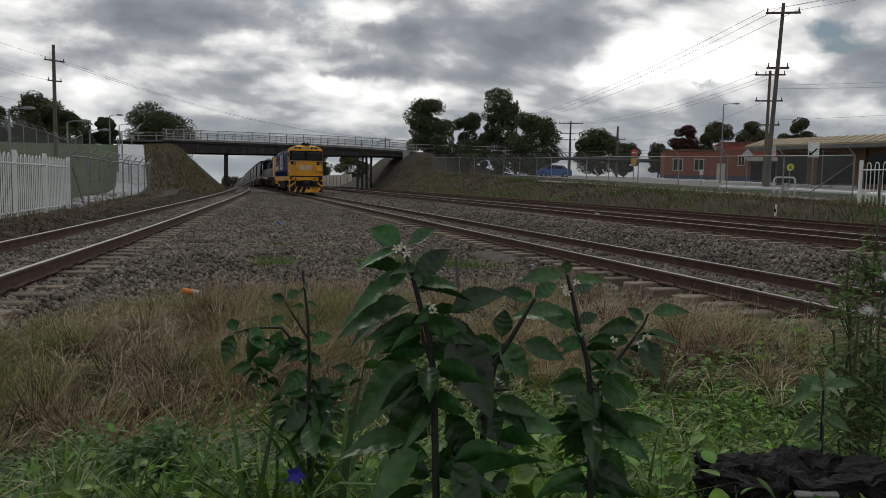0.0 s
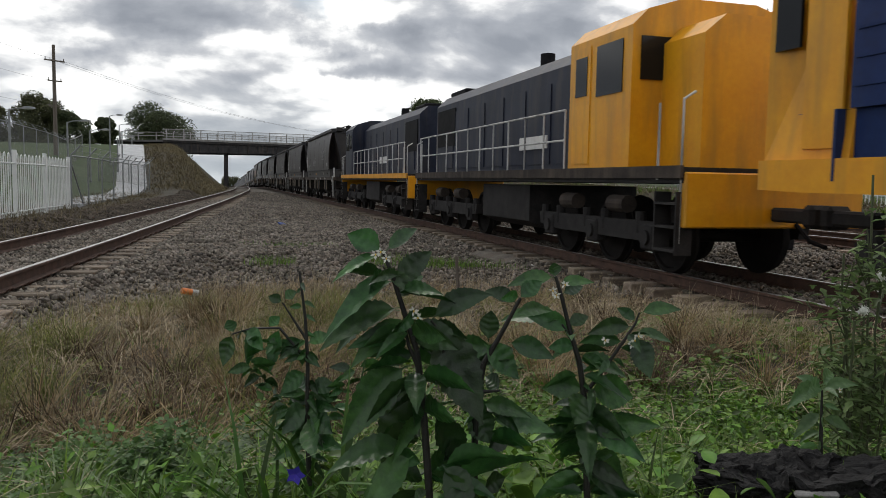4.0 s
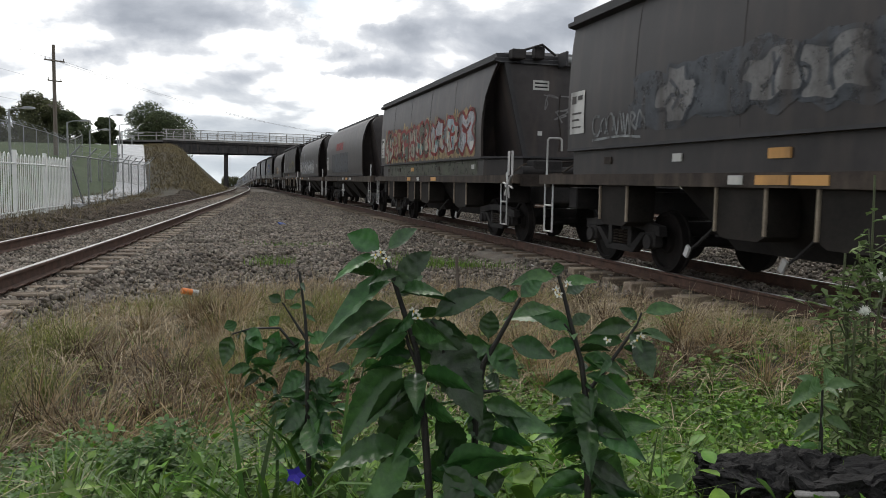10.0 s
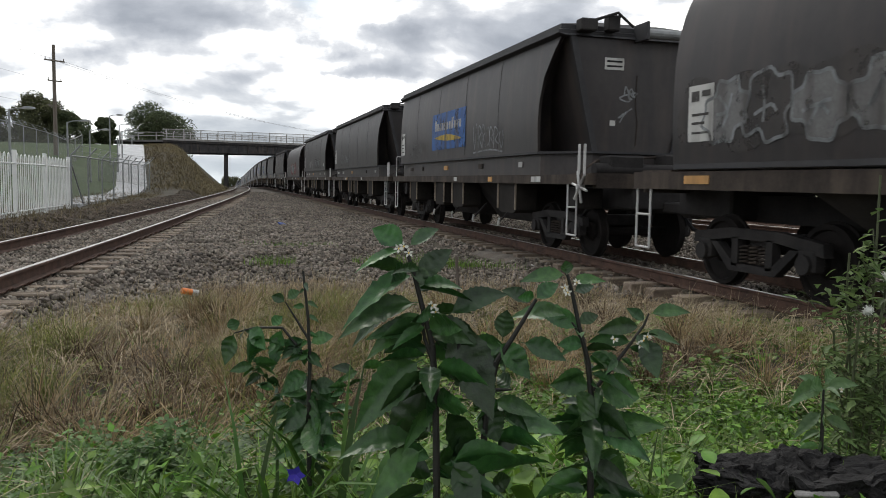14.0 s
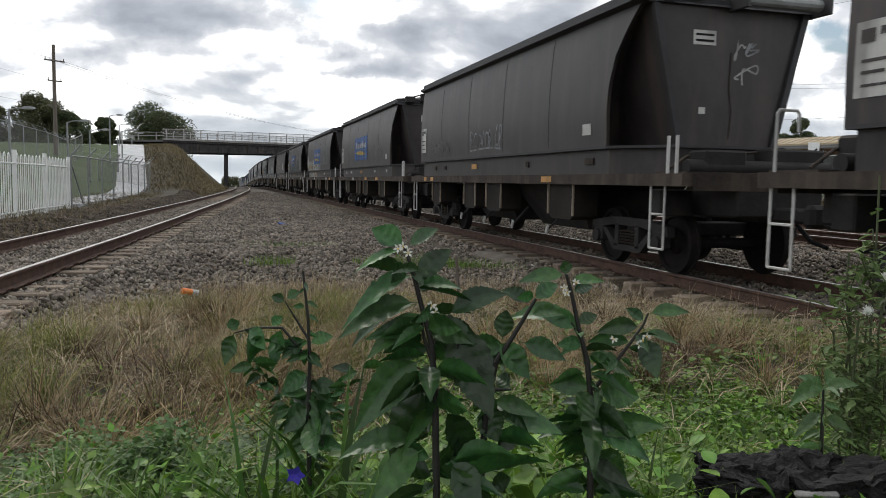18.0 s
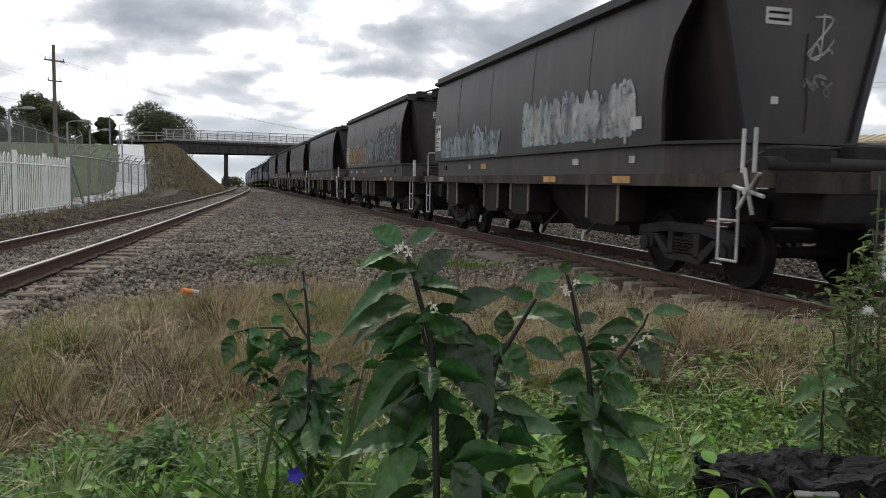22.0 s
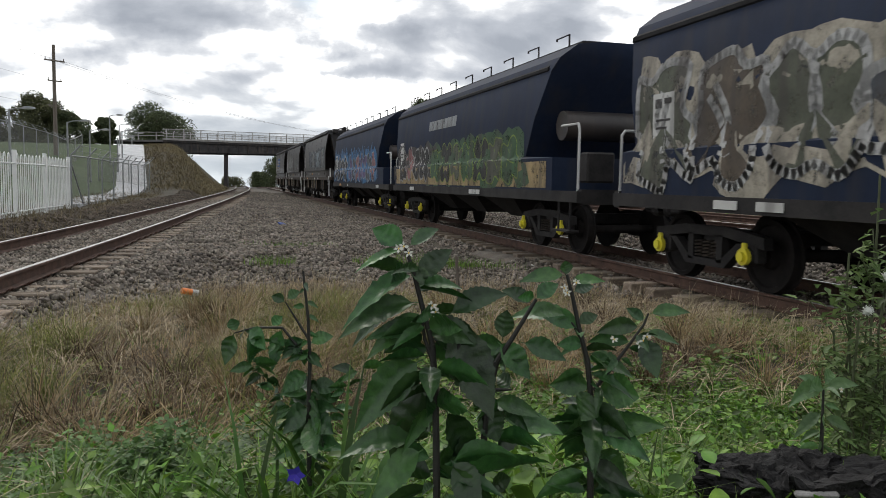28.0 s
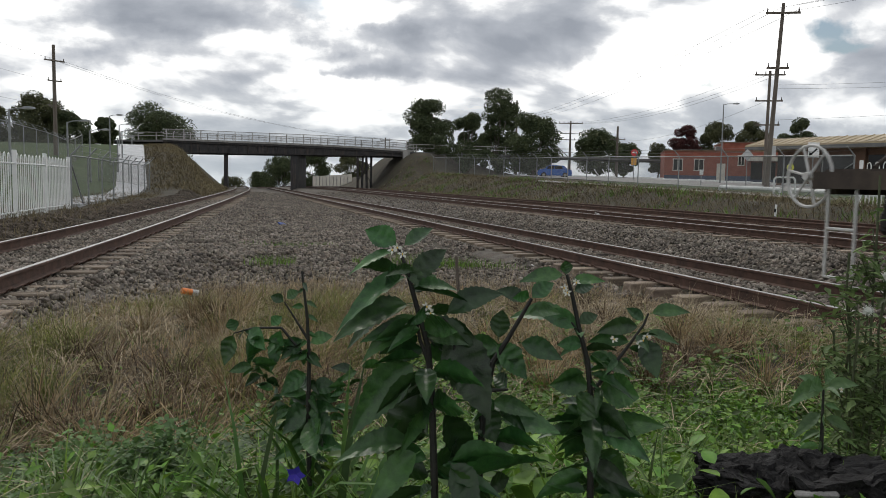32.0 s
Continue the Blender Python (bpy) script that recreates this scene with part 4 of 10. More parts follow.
def make_loco_81():
    w = thing("diesel_locomotive", "yellow and blue diesel freight locomotive leading the train", "locomotive")
    # underframe and yellow side sill
    bm = bm_new()
    outline = [(-9.35, 1.50), (9.5, 1.50), (9.5, 1.20), (8.9, 1.18), (5.8, 1.17), (5.2, 1.06), (-4.2, 1.06), (-4.9, 1.17), (-8.6, 1.20), (-9.35, 1.20)]
    for s in (-1, 1):
        prism(bm, outline, *sorted((s * 1.36, s * 1.47)), "x")
    part("side_sill", bm, LOCO_YELLOW, w, "deep yellow side sill")
    bm = bm_new()
    box(bm, (0, 0, 1.35), (2.72, 18.6, 0.24))
    part("underframe", bm, STEEL_DARK, w)
    # lower blue skirt with ribs
    bm = bm_new()
    box(bm, (0, 0.95, 1.72), (2.70, 16.3, 0.46))
    part("skirt", bm, LOCO_BLUE, w)
    for k in range(17):
        y = -6.9 + k * 0.96
        for s in (-1, 1):
            bm = bm_new()
            box(bm, (s * 1.425, y, 1.62), (0.10, 0.035, 0.66))
            part("skirt_rib", bm, LOCO_BLUE, w)
    # body
    bm = bm_new()
    prof = [(-1.42, 1.95), (-1.42, 3.55), (-1.36, 3.72), (-1.05, 4.02), (-0.6, 4.10), (0.6, 4.10), (1.05, 4.02), (1.36, 3.72), (1.42, 3.55), (1.42, 1.95)]
    prism(bm, prof, -7.35, 8.35, "y")
    body = part("body", bm, LOCO_BLUE, w, "dark blue ribbed body side")
    for z in (2.15, 2.40, 2.65, 2.90, 3.15, 3.40):
        for a, b in ((-7.2, -4.6), (-2.5, 1.2), (1.6, 4.6), (4.8, 8.3)):
            bm = bm_new()
            box(bm, (-1.424, (a + b) / 2, z), (0.022, b - a, 0.03))
            part("side_rib", bm, LOCO_BLUE, body)
    for y in (-4.55, -2.3, -0.3, 1.5, 4.7):
        bm = bm_new()
        rod(bm, (-1.419, y, 1.98), (-1.419, y, 3.6), 0.012, 4)
        part("side_seam", bm, LOCO_BLUE, body)
    # black roof and hatches
    bm = bm_new()
    prism(bm, [(-1.37, 3.74), (-1.06, 4.05), (-0.6, 4.14), (0.6, 4.14), (1.06, 4.05), (1.37, 3.74)], -7.33, 3.2, "y")
    roof = part("roof", bm, BLACK_TRIM, w, "black upper roof")
    for y, l in ((-5.6, 2.6), (-2.4, 2.2), (0.6, 2.2)):
        bm = bm_new()
        box(bm, (0, y, 4.17), (1.5, l, 0.10), bevel=0.03)
        part("roof_hatch", bm, BLACK_TRIM, roof)
    for y in (4.0, 5.2):
        bm = bm_new()
        rod(bm, (-0.4, y, 4.1), (-0.4, y, 4.32), 0.09, 12)
        part("exhaust_stack", bm, STEEL_DARK, roof)
    # doors, grilles, windows of the near side
    for a, b, z0, z1, n in ((-4.5, -2.6, 2.0, 3.5, "side_door"), (-2.2, -1.55, 2.0, 3.35, "side_door"), (1.0, 1.35, 2.05, 3.5, "side_door"), (0.1, 0.45, 2.05, 3.5, "side_door")):
        plate(n, body, a, b, z0, z1, LOCO_BLUE, x=-1.42, lift=0.008)
    plate("side_grille", body, 4.75, 6.25, 3.05, 3.55, BLACK_TRIM, "black intake grille", x=-1.42, lift=0.012)
    plate("side_grille", body, -3.1, -2.65, 2.95, 3.45, BLACK_TRIM, x=-1.42, lift=0.026)
    plate("side_louvre", body, -4.2, -3.55, 2.35, 2.95, BLACK_TRIM, x=-1.42, lift=0.026)
    for k in range(9):
        bm = bm_new()
        box(bm, (-1.452, -3.88, 2.39 + k * 0.065), (0.02, 0.6, 0.03), ry=0.5)
        part("louvre_slat", bm, LOCO_BLUE, body)
    for y, z in ((7.55, 2.95), (2.75, 3.3)):
        bm = bm_new()
        rod(bm, (-1.41, y, z), (-1.435, y, z), 0.24 if z > 3 else 0.2, 18)
        part("round_port", bm, BLACK_TRIM if z > 3 else NUM_WHITE, body)
    text_part("side_number", "8151", 1.95, body, NUM_WHITE, on_side(-1.434, -0.15, 2.72), label="large white road number", bold=0.045, squeeze=1.0, depth=0.002)
    # lettered logo drawn as plain bars
    plate("logo_bar", body, 5.85, 7.45, 2.14, 2.5, NUM_WHITE, "pale logo bar", x=-1.42, skew=-0.03, lift=0.013)
    plate("logo_bar", body, 4.15, 5.8, 2.2, 2.62, ORANGE_LOGO, "amber logo bar", x=-1.42, skew=-0.03, lift=0.014)
    for y, wd in ((7.0, 0.55), (1.5, 0.7), (-5.7, 0.7), (-8.2, 0.5)):
        plate("sill_panel", w, y - wd / 2, y + wd / 2, 1.26, 1.44, PLACARD, x=-1.47)
    # cab
    bm = bm_new()
    prism(bm, [(-9.46, 1.55), (-7.3, 1.55), (-7.3, 3.72), (-9.16, 3.72), (-9.16, 2.85), (-9.42, 2.80)], -1.40, 1.40, "x")
    loft(bm, [[(-hw, y0, z), (hw, y0, z), (hw, -7.3, z), (-hw, -7.3, z)] for z, hw, y0 in ((3.725, 1.40, -9.16), (3.86, 1.34, -9.12), (4.00, 1.14, -9.03), (4.12, 0.80, -8.85), (4.16, 0.5, -8.6))])
    cab = part("cab", bm, LOCO_YELLOW, w, "bright yellow cab with a flat nose")
    plate("cab_door", cab, -7.92, -7.42, 1.62, 3.62, LOCO_YELLOW, x=-1.40, lift=0.012)
    plate("door_window", cab, -7.85, -7.55, 2.72, 3.50, DARK_GLASS, x=-1.40, lift=0.018)
    plate("side_window", cab, -8.72, -8.06, 2.76, 3.48, DARK_GLASS, x=-1.40, lift=0.010)
    plate("side_window", cab, -9.10, -8.84, 2.92, 3.58, DARK_GLASS, x=-1.40, lift=0.010)
    plate("side_vent", cab, -9.06, -8.82, 2.68, 2.84, BLACK_TRIM, x=-1.40, lift=0.010)
    for y0, y1 in ((-8.60, -8.05), (-9.0, -8.66)):
        plate("side_vent", cab, y0, y1, 1.62, 1.76, BLACK_TRIM, x=-1.40, lift=0.010)
    for z in (1.92, 2.16, 2.40, 2.62):
        bm = bm_new()
        box(bm, (-1.403, -8.54, z), (0.012, 0.98, 0.02))
        part("side_rib", bm, LOCO_YELLOW, cab)
    for y in (-7.97, -7.37):
        bm = bm_new()
        tube(bm, [(-1.40, y, 1.70), (-1.46, y, 1.74), (-1.46, y, 3.40), (-1.40, y, 3.44)], 0.016, 6)
        part("door_handrail", bm, GALV, cab, "grey steel door handrail")
    for y0, y1, z0, z1 in ((-8.76, -8.02, 2.72, 3.52), (-7.88, -7.52, 2.69, 3.53), (-9.13, -8.81, 2.89, 3.61)):
        bm = bm_new()
        tube(bm, [(-1.412, y0, z0), (-1.412, y1, z0), (-1.412, y1, z1), (-1.412, y0, z1), (-1.412, y0, z0)], 0.014, 4)
        part("window_frame", bm, BLACK_TRIM, cab)
    bm = bm_new()
    box(bm, (0, -9.36, 1.52), (2.7, 0.16, 0.08))
    part("nose_foot", bm, NAVY, cab)
    # windscreen band, panes and cab interior edge
    bm = bm_new()
    prism(bm, [(-9.155, 2.86), (-9.20, 2.86), (-9.20, 3.68), (-9.155, 3.68)], -1.38, 1.38, "x")
    band = part("windscreen_surround", bm, BLACK_TRIM, cab, "black windscreen surround")
    for a, b in ((-1.24, -0.14), (0.14, 1.24)):
        bm = bm_new()
        box(bm, ((a + b) / 2, -9.205, 3.27), (b - a, 0.02, 0.66), bevel=0.008)
        part("windscreen_pane", bm, DARK_GLASS, band)
        bm = bm_new()
        box(bm, ((a + b) / 2, -9.22, 3.52), (b - a - 0.04, 0.01, 0.14))
        part("sun_blind", bm, SILL_MAT, band)
        bm = bm_new()
        rod(bm, (a + 0.1, -9.23, 3.62), (a + 0.28, -9.23, 3.05), 0.012, 5)
        part("wiper", bm, BLACK_TRIM, band)
    bm = bm_new()
    tube(bm, [(-1.36, -9.47, 1.75), (-1.36, -9.47, 2.75), (-1.2, -9.48, 2.83), (1.2, -9.48, 2.83), (1.36, -9.47, 2.75), (1.36, -9.47, 1.75)], 0.018, 6)
    part("nose_handrail", bm, GALV, cab, "grey steel nose handrail")
    for x in (-0.95, 0.5):
        bm = bm_new()
        tube(bm, [(x, -9.47, 1.9), (x, -9.53, 1.95), (x, -9.53, 2.4), (x, -9.47, 2.45)], 0.018, 6)
        part("nose_grab_rail", bm, GALV, cab)
    for x in (-1.08, 1.08):
        bm = bm_new()
        box(bm, (x, -9.45, 2.62), (0.42, 0.05, 0.26), bevel=0.02)
        f = part("marker_lamp_box", bm, BLACK_TRIM, cab)
        bm = bm_new()
        rod(bm, (x + 0.08, -9.47, 2.62), (x + 0.08, -9.49, 2.62), 0.075, 14)
        part("marker_lens", bm, LAMP_GLASS, f)
    for x in (-0.13, 0.13):
        bm = bm_new()
        rod(bm, (x, -9.0, 3.95), (x, -9.13, 3.93), 0.11, 16)
        l = part("headlight", bm, LOCO_YELLOW, cab)
        bm = bm_new()
        rod(bm, (x, -9.13, 3.93), (x, -9.14, 3.93), 0.085, 16)
        part("headlight_lens", bm, LAMP_GLASS, l)
    for x in (-0.68, 0.68):
        bm = bm_new()
        box(bm, (x, -9.09, 3.90), (0.56, 0.12, 0.2), rx=0.35, bevel=0.03)
        nb = part("number_box", bm, BLACK_TRIM, cab)
        text_part("box_number", "8151", 0.20, nb, NUM_WHITE, on_front(x, -9.165, 3.90) @ pose(0, 0, 0, -20), depth=0.006)
    text_part("nose_number", "8151", 0.57, cab, NUM_SILVER, on_front(0.06, -9.45, 2.22), depth=0.01, label="silver nose number", bold=0.022)
    bm = bm_new()
    box(bm, (-0.72, -9.47, 2.15), (0.2, 0.06, 0.22), bevel=0.02)
    rod(bm, (-0.72, -9.5, 2.15), (-0.72, -9.52, 2.15), 0.07, 12)
    part("nose_socket", bm, LOCO_YELLOW, cab)
    bm = bm_new()
    prism(bm, [(-9.45, 1.9), (-9.45, 2.45), (-9.52, 2.45), (-9.66, 1.95)], 0.85, 1.3, "x")
    part("nose_hatch", bm, LOCO_YELLOW, cab)
    for k in range(5):
        x = -0.28 + 0.56 * k / 4
        bm = bm_new()
        rod(bm, (x, -8.6, 4.24 + 0.07 * (k % 2)), (x, -8.95, 4.26 + 0.07 * (k % 2)), 0.03, 12, 0.085)
        part("air_horn", bm, BLACK_TRIM, cab, "black roof air horn")
    bm = bm_new()
    box(bm, (0, -8.6, 4.2), (0.6, 0.08, 0.1))
    part("horn_bracket", bm, BLACK_TRIM, cab)
    # pilot with chevrons and steps
    bm = bm_new()
    prism(bm, [(-9.30, 1.45), (-9.62, 1.40), (-9.62, 1.12), (-9.30, 1.12)], -1.0, 1.0, "x")
    part("buffer_beam", bm, LOCO_YELLOW, w)
    for s in (1, -1):
        bm = bm_new()
        prism(bm, [(-9.4, 1.2), (-8.35, 1.2), (-8.45, 0.42), (-9.0, 0.20), (-9.4, 0.2)], *sorted((s * 1.40, s * 1.34)), "x")
        box(bm, (s * 1.15, -9.42, 0.72), (0.5, 0.06, 1.0))
        steps = part("step_well", bm, LOCO_YELLOW, w, "yellow step well")
    bm = bm_new()
    loft(bm, [[(-1.35, -9.45, 0.14), (0, -9.85, 0.14), (1.35, -9.45, 0.14), (1.3, -9.2, 0.14), (-1.3, -9.2, 0.14)],
              [(-1.35, -9.4, 0.62), (0, -9.62, 0.62), (1.35, -9.4, 0.62), (1.3, -9.2, 0.62), (-1.3, -9.2, 0.62)]])
    pilot = part("pilot", bm, LOCO_YELLOW, w, "yellow pilot with dark chevrons")
    for s in (-1, 1):
        for k in range(3):
            bm = bm_new()
            x = 0.18 + k * 0.45
            vs = []
            for xx, z in ((x, 0.16), (x + 0.30, 0.16), (x + 0.06, 0.60), (x - 0.24, 0.60)):
                xx = max(0.0, xx)
                y = -9.85 + 0.4 * (xx / 1.35) + (z - 0.14) / 0.48 * (0.23 - 0.18 * xx / 1.35)
                vs.append(bm.verts.new((s * xx, y - 0.012, z)))
            bm.faces.new(vs)
            part("chevron", bm, NAVY, pilot, "navy warning chevron")
        for k in range(2):
            z = 0.35 + k * 0.5
            bm = bm_new()
            bm.faces.new([bm.verts.new((s * x, -9.458, zz)) for x, zz in ((0.92, z + 0.26), (1.38, z - 0.10), (1.38, z + 0.18), (0.92, z + 0.54))])
            part("chevron", bm, NAVY, pilot, "navy warning chevron")
    for z in (0.35, 0.62, 0.9):
        bm = bm_new()
        box(bm, (-1.42, -8.85, z), (0.06, 0.45, 0.03))
        part("cab_step", bm, STEEL_WHITE, steps)
    for hose in ([(-0.7, -9.5, 0.95), (-0.6, -9.8, 0.6), (-0.5, -9.75, 0.45)], [(0.75, -9.5, 0.95), (0.6, -9.8, 0.6), (0.5, -9.75, 0.45)], [(-0.35, -9.5, 1.0), (-0.3, -9.8, 0.7), (-0.2, -9.7, 0.5)]):
        bm = bm_new()
        tube(bm, hose, 0.035, 6)
        part("front_hose", bm, BLACK_TRIM, w)
    bm = bm_new()
    box(bm, (0, -9.26, 0.88), (1.8, 0.10, 0.56))
    part("headstock", bm, STEEL_DARK, w)
    bm = bm_new()
    box(bm, (0.0, -9.72, 0.92), (0.52, 0.46, 0.34), bevel=0.06)
    box(bm, (0.0, -9.55, 1.13), (0.9, 0.3, 0.10), bevel=0.03)
    part("drawgear", bm, STEEL_DARK, w)
    for k, x in enumerate((-1.12, -0.92, -0.62, 0.66, 0.92, 1.12)):
        bm = bm_new()
        rod(bm, (x, -9.62, 1.26), (x, -9.70, 1.26), 0.07 if k % 2 else 0.10, 12)
        part("jumper_socket", bm, LOCO_YELLOW if k % 2 == 0 else BLACK_TRIM, w)
        bm = bm_new()
        tube(bm, [(x, -9.56, 1.12), (x + 0.05, -9.80, 0.86), (x * 0.9, -9.86, 0.58), (x * 0.7, -9.80, 0.40)], 0.022, 6)
        part("air_hose", bm, BLACK_TRIM, w)
        bm = bm_new()
        rod(bm, (x, -9.56, 1.05), (x + 0.02, -9.66, 0.92), 0.012, 5)
        part("hose_cock", bm, STEEL_WHITE, w)
    bm = bm_new()
    tube(bm, [(-1.30, -9.50, 1.52), (-1.30, -9.56, 1.40), (-1.02, -9.56, 1.40), (-1.02, -9.50, 1.52)], 0.018, 6)
    part("corner_step", bm, STEEL_WHITE, w)
    couplers(w, 9.35)
    # tail end
    bm = bm_new()
    prism(bm, [(8.35, 1.5), (9.5, 1.5), (9.5, 3.3), (9.1, 3.75), (8.35, 4.0)], -1.40, 1.40, "x")
    for v in bm.verts:
        if v.co.z > 3.6:
            v.co.x *= 0.8
    tail = part("tail_hood", bm, LOCO_YELLOW, w, "yellow rear hood")
    plate("rear_door", tail, 8.45, 8.95, 1.6, 3.3, LOCO_YELLOW, x=-1.40, lift=0.015)
    plate("rear_window", tail, 9.05, 9.4, 2.6, 3.15, DARK_GLASS, x=-1.40, lift=0.015)
    # fuel tank and gear
    bm = bm_new()
    prism(bm, [(-1.30, 1.08), (-1.30, 0.45), (-0.9, 0.28), (0.9, 0.28), (1.30, 0.45), (1.30, 1.08)], -3.0, 2.9, "y")
    part("fuel_tank", bm, STEEL_DARK, w)
    bm = bm_new()
    box(bm, (-1.2, 3.6, 0.75), (0.2, 0.7, 0.55), bevel=0.02)
    part("battery_box", bm, STEEL_DARK, w)
    loco_bogie(w, -6.2)
    loco_bogie(w, 6.2)
    for y in (-6.5, -4.7, 5.3, 6.9):
        handwheel(w, (-1.24, y, 0.62), 0.12, spokes=2, name="brake_handwheel")
    return w


def make_loco_48(flip, name="diesel_locomotive", label="blue and yellow hood-unit diesel locomotive with handrails"):
    """A shorter hood unit: cab at the leading end when flip is 1, at the tail when -1."""
    w = thing(name, label, "locomotive")
    f = flip
    bm = bm_new()
    box(bm, (0, 0, 1.36), (2.72, 13.9, 0.20))
    part("footplate", bm, STEEL_DARK, w)
    bm = bm_new()
    for s in (-1, 1):
        box(bm, (s * 1.38, 0, 1.40), (0.05, 13.9, 0.16))
    part("side_sill", bm, SILL_MAT if f > 0 else LOCO_YELLOW, w)
    bm = bm_new()
    a, b = sorted((-3.6 * f, 6.5 * f))
    prism(bm, [(-0.88, 1.46), (-0.88, 3.35), (-0.6, 3.62), (0.6, 3.62), (0.88, 3.35), (0.88, 1.46)], a, b, "y")
    hood = part("long_hood", bm, HOOD_BLUE, w, "dark blue long hood")
    for k in range(7):
        y = -3.0 * f + k * 1.3 * f
        plate("hood_door", hood, min(y, y + 1.1 * f), max(y, y + 1.1 * f), 1.6, 3.1, HOOD_BLUE, x=-0.88, lift=0.02)
    plate("hood_grille", hood, *sorted((4.6 * f, 6.3 * f)), 2.2, 3.2, BLACK_TRIM, x=-0.88, lift=0.03)
    bm = bm_new()
    rod(bm, (0, 0.6 * f, 3.6), (0, 0.6 * f, 4.05), 0.16, 12)
    part("exhaust_stack", bm, BLACK_TRIM, hood)
    bm = bm_new()
    rod(bm, (0.2, 3.2 * f, 3.6), (0.2, 3.2 * f, 3.85), 0.2, 12)
    part("roof_vent", bm, BLACK_TRIM, hood)
    bm = bm_new()
    box(bm, (0, 5.4 * f, 3.66), (1.2, 1.4, 0.16), bevel=0.03)
    part("radiator_top", bm, BLACK_TRIM, hood)
    bm = bm_new()
    prism(bm, [(-1.38, 1.46), (-1.38, 3.45), (-1.15, 3.68), (-0.6, 3.85), (0.6, 3.85), (1.15, 3.68), (1.38, 3.45), (1.38, 1.46)], *sorted((-5.6 * f, -3.6 * f)), "y")
    cab_mat = LOCO_YELLOW if f > 0 else HOOD_BLUE
    cab = part("cab", bm, cab_mat, w, "orange-yellow cab" if f > 0 else "dark blue cab")
    plate("side_window", cab, *sorted((-5.35 * f, -4.55 * f)), 2.55, 3.3, DARK_GLASS, x=-1.38, lift=0.015)
    plate("cab_door", cab, *sorted((-4.35 * f, -3.75 * f)), 1.55, 3.35, cab_mat, x=-1.38, lift=0.015)
    plate("door_window", cab, *sorted((-4.25 * f, -3.85 * f)), 2.6, 3.2, DARK_GLASS, x=-1.38, lift=0.025)
    for x in (-0.95, 0.95):
        bm = bm_new()
        box(bm, (x, -5.615 * f, 3.0), (0.6, 0.02, 0.6))
        part("cab_window", bm, DARK_GLASS, cab)
    bm = bm_new()
    prism(bm, [(-0.9, 1.46), (-0.9, 3.2), (-0.6, 3.45), (0.6, 3.45), (0.9, 3.2), (0.9, 1.46)], *sorted((-6.6 * f, -5.6 * f)), "y")
    part("short_hood", bm, LOCO_YELLOW if f > 0 else HOOD_BLUE, w, "yellow nose" if f > 0 else "dark blue nose")
    plate("sill_logo_bar", w, -1.6, -0.2, 1.9, 2.15, NUM_WHITE, "pale logo bar", x=-0.90, lift=0.025)
    # near-side handrail
    ys = [-3.4 * f + k * 0.9 * f for k in range(12)]
    for y in ys:
        bm = bm_new()
        rod(bm, (-1.36, y, 1.46), (-1.36, y, 2.45), 0.018, 6)
        part("handrail_post", bm, STEEL_WHITE, w)
    for z in (1.95, 2.45):
        bm = bm_new()
        rod(bm, (-1.36, ys[0], z), (-1.36, ys[-1], z), 0.018, 6)
        part("side_handrail", bm, STEEL_WHITE, w, "white walkway handrail")
    for e in (-1, 1):
        bm = bm_new()
        tube(bm, [(-1.36, e * 6.9, 0.5), (-1.36, e * 6.9, 2.3), (-1.2, e * 6.9, 2.4)], 0.018, 6)
        tube(bm, [(-1.36, e * 6.35, 1.3), (-1.36, e * 6.35, 2.3)], 0.018, 6)
        part("end_handrail", bm, STEEL_WHITE, w)
        bm = bm_new()
        box(bm, (0, e * 6.95, 1.05), (2.7, 0.1, 0.7), bevel=0.02)
        part("headstock", bm, LOCO_YELLOW, w)
        for z in (0.4, 0.7, 1.0):
            bm = bm_new()
            box(bm, (-1.3, e * 6.65, z), (0.26, 0.5, 0.03))
            part("end_step", bm, STEEL_DARK, w)
        for y in (6.4, 6.9):
            bm = bm_new()
            box(bm, (-1.3, e * y, 0.75), (0.24, 0.03, 0.8))
            part("step_side", bm, STEEL_DARK, w)
    bm = bm_new()
    prism(bm, [(-1.15, 1.2), (-1.15, 0.5), (-0.8, 0.35), (0.8, 0.35), (1.15, 0.5), (1.15, 1.2)], -1.4, 1.4, "y")
    part("fuel_tank", bm, STEEL_DARK, w)
    loco_bogie(w, -4.1, 1.7)
    loco_bogie(w, 4.1, 1.7)
    couplers(w, 7.0)
    return w


LOCO_A = make_loco_81()
LOCO_B = make_loco_48(1)
LOCO_C = make_loco_48(-1, label="dark blue hood-unit diesel locomotive with yellow ends")

# rear edge of each wagon's side, metres up the line at 0 s, and its type
TRAIN = [(132.6, "a"), (148.3, "a"), (163.9, "a"), (179.4, "a"), (195.1, "a"), (210.8, "a"), (226.4, "a"), (241.6, "r0"), (256.7, "r"), (272.2, "a"),
         (287.3, "r"), (302.8, "a"), (317.9, "a"), (333.1, "a"), (348.3, "r0"), (364.1, "a"), (379.8, "a"), (395.2, "a"), (410.7, "a"), (426.5, "a"),
         (442.2, "a"), (457.9, "a"), (473.3, "a"), (489.2, "a"), (504.5, "a"), (519.9, "a"), (535.6, "a"), (551.6, "b"), (567.2, "b"), (582.4, "b"), (597.1, "b"),
         (611.7, "a"), (627.2, "a"), (641.9, "a")]
PROTO = {"a": hopper_type_a(), "r": hopper_type_r(), "r0": hopper_type_r(bars=False), "b": hopper_type_b()}
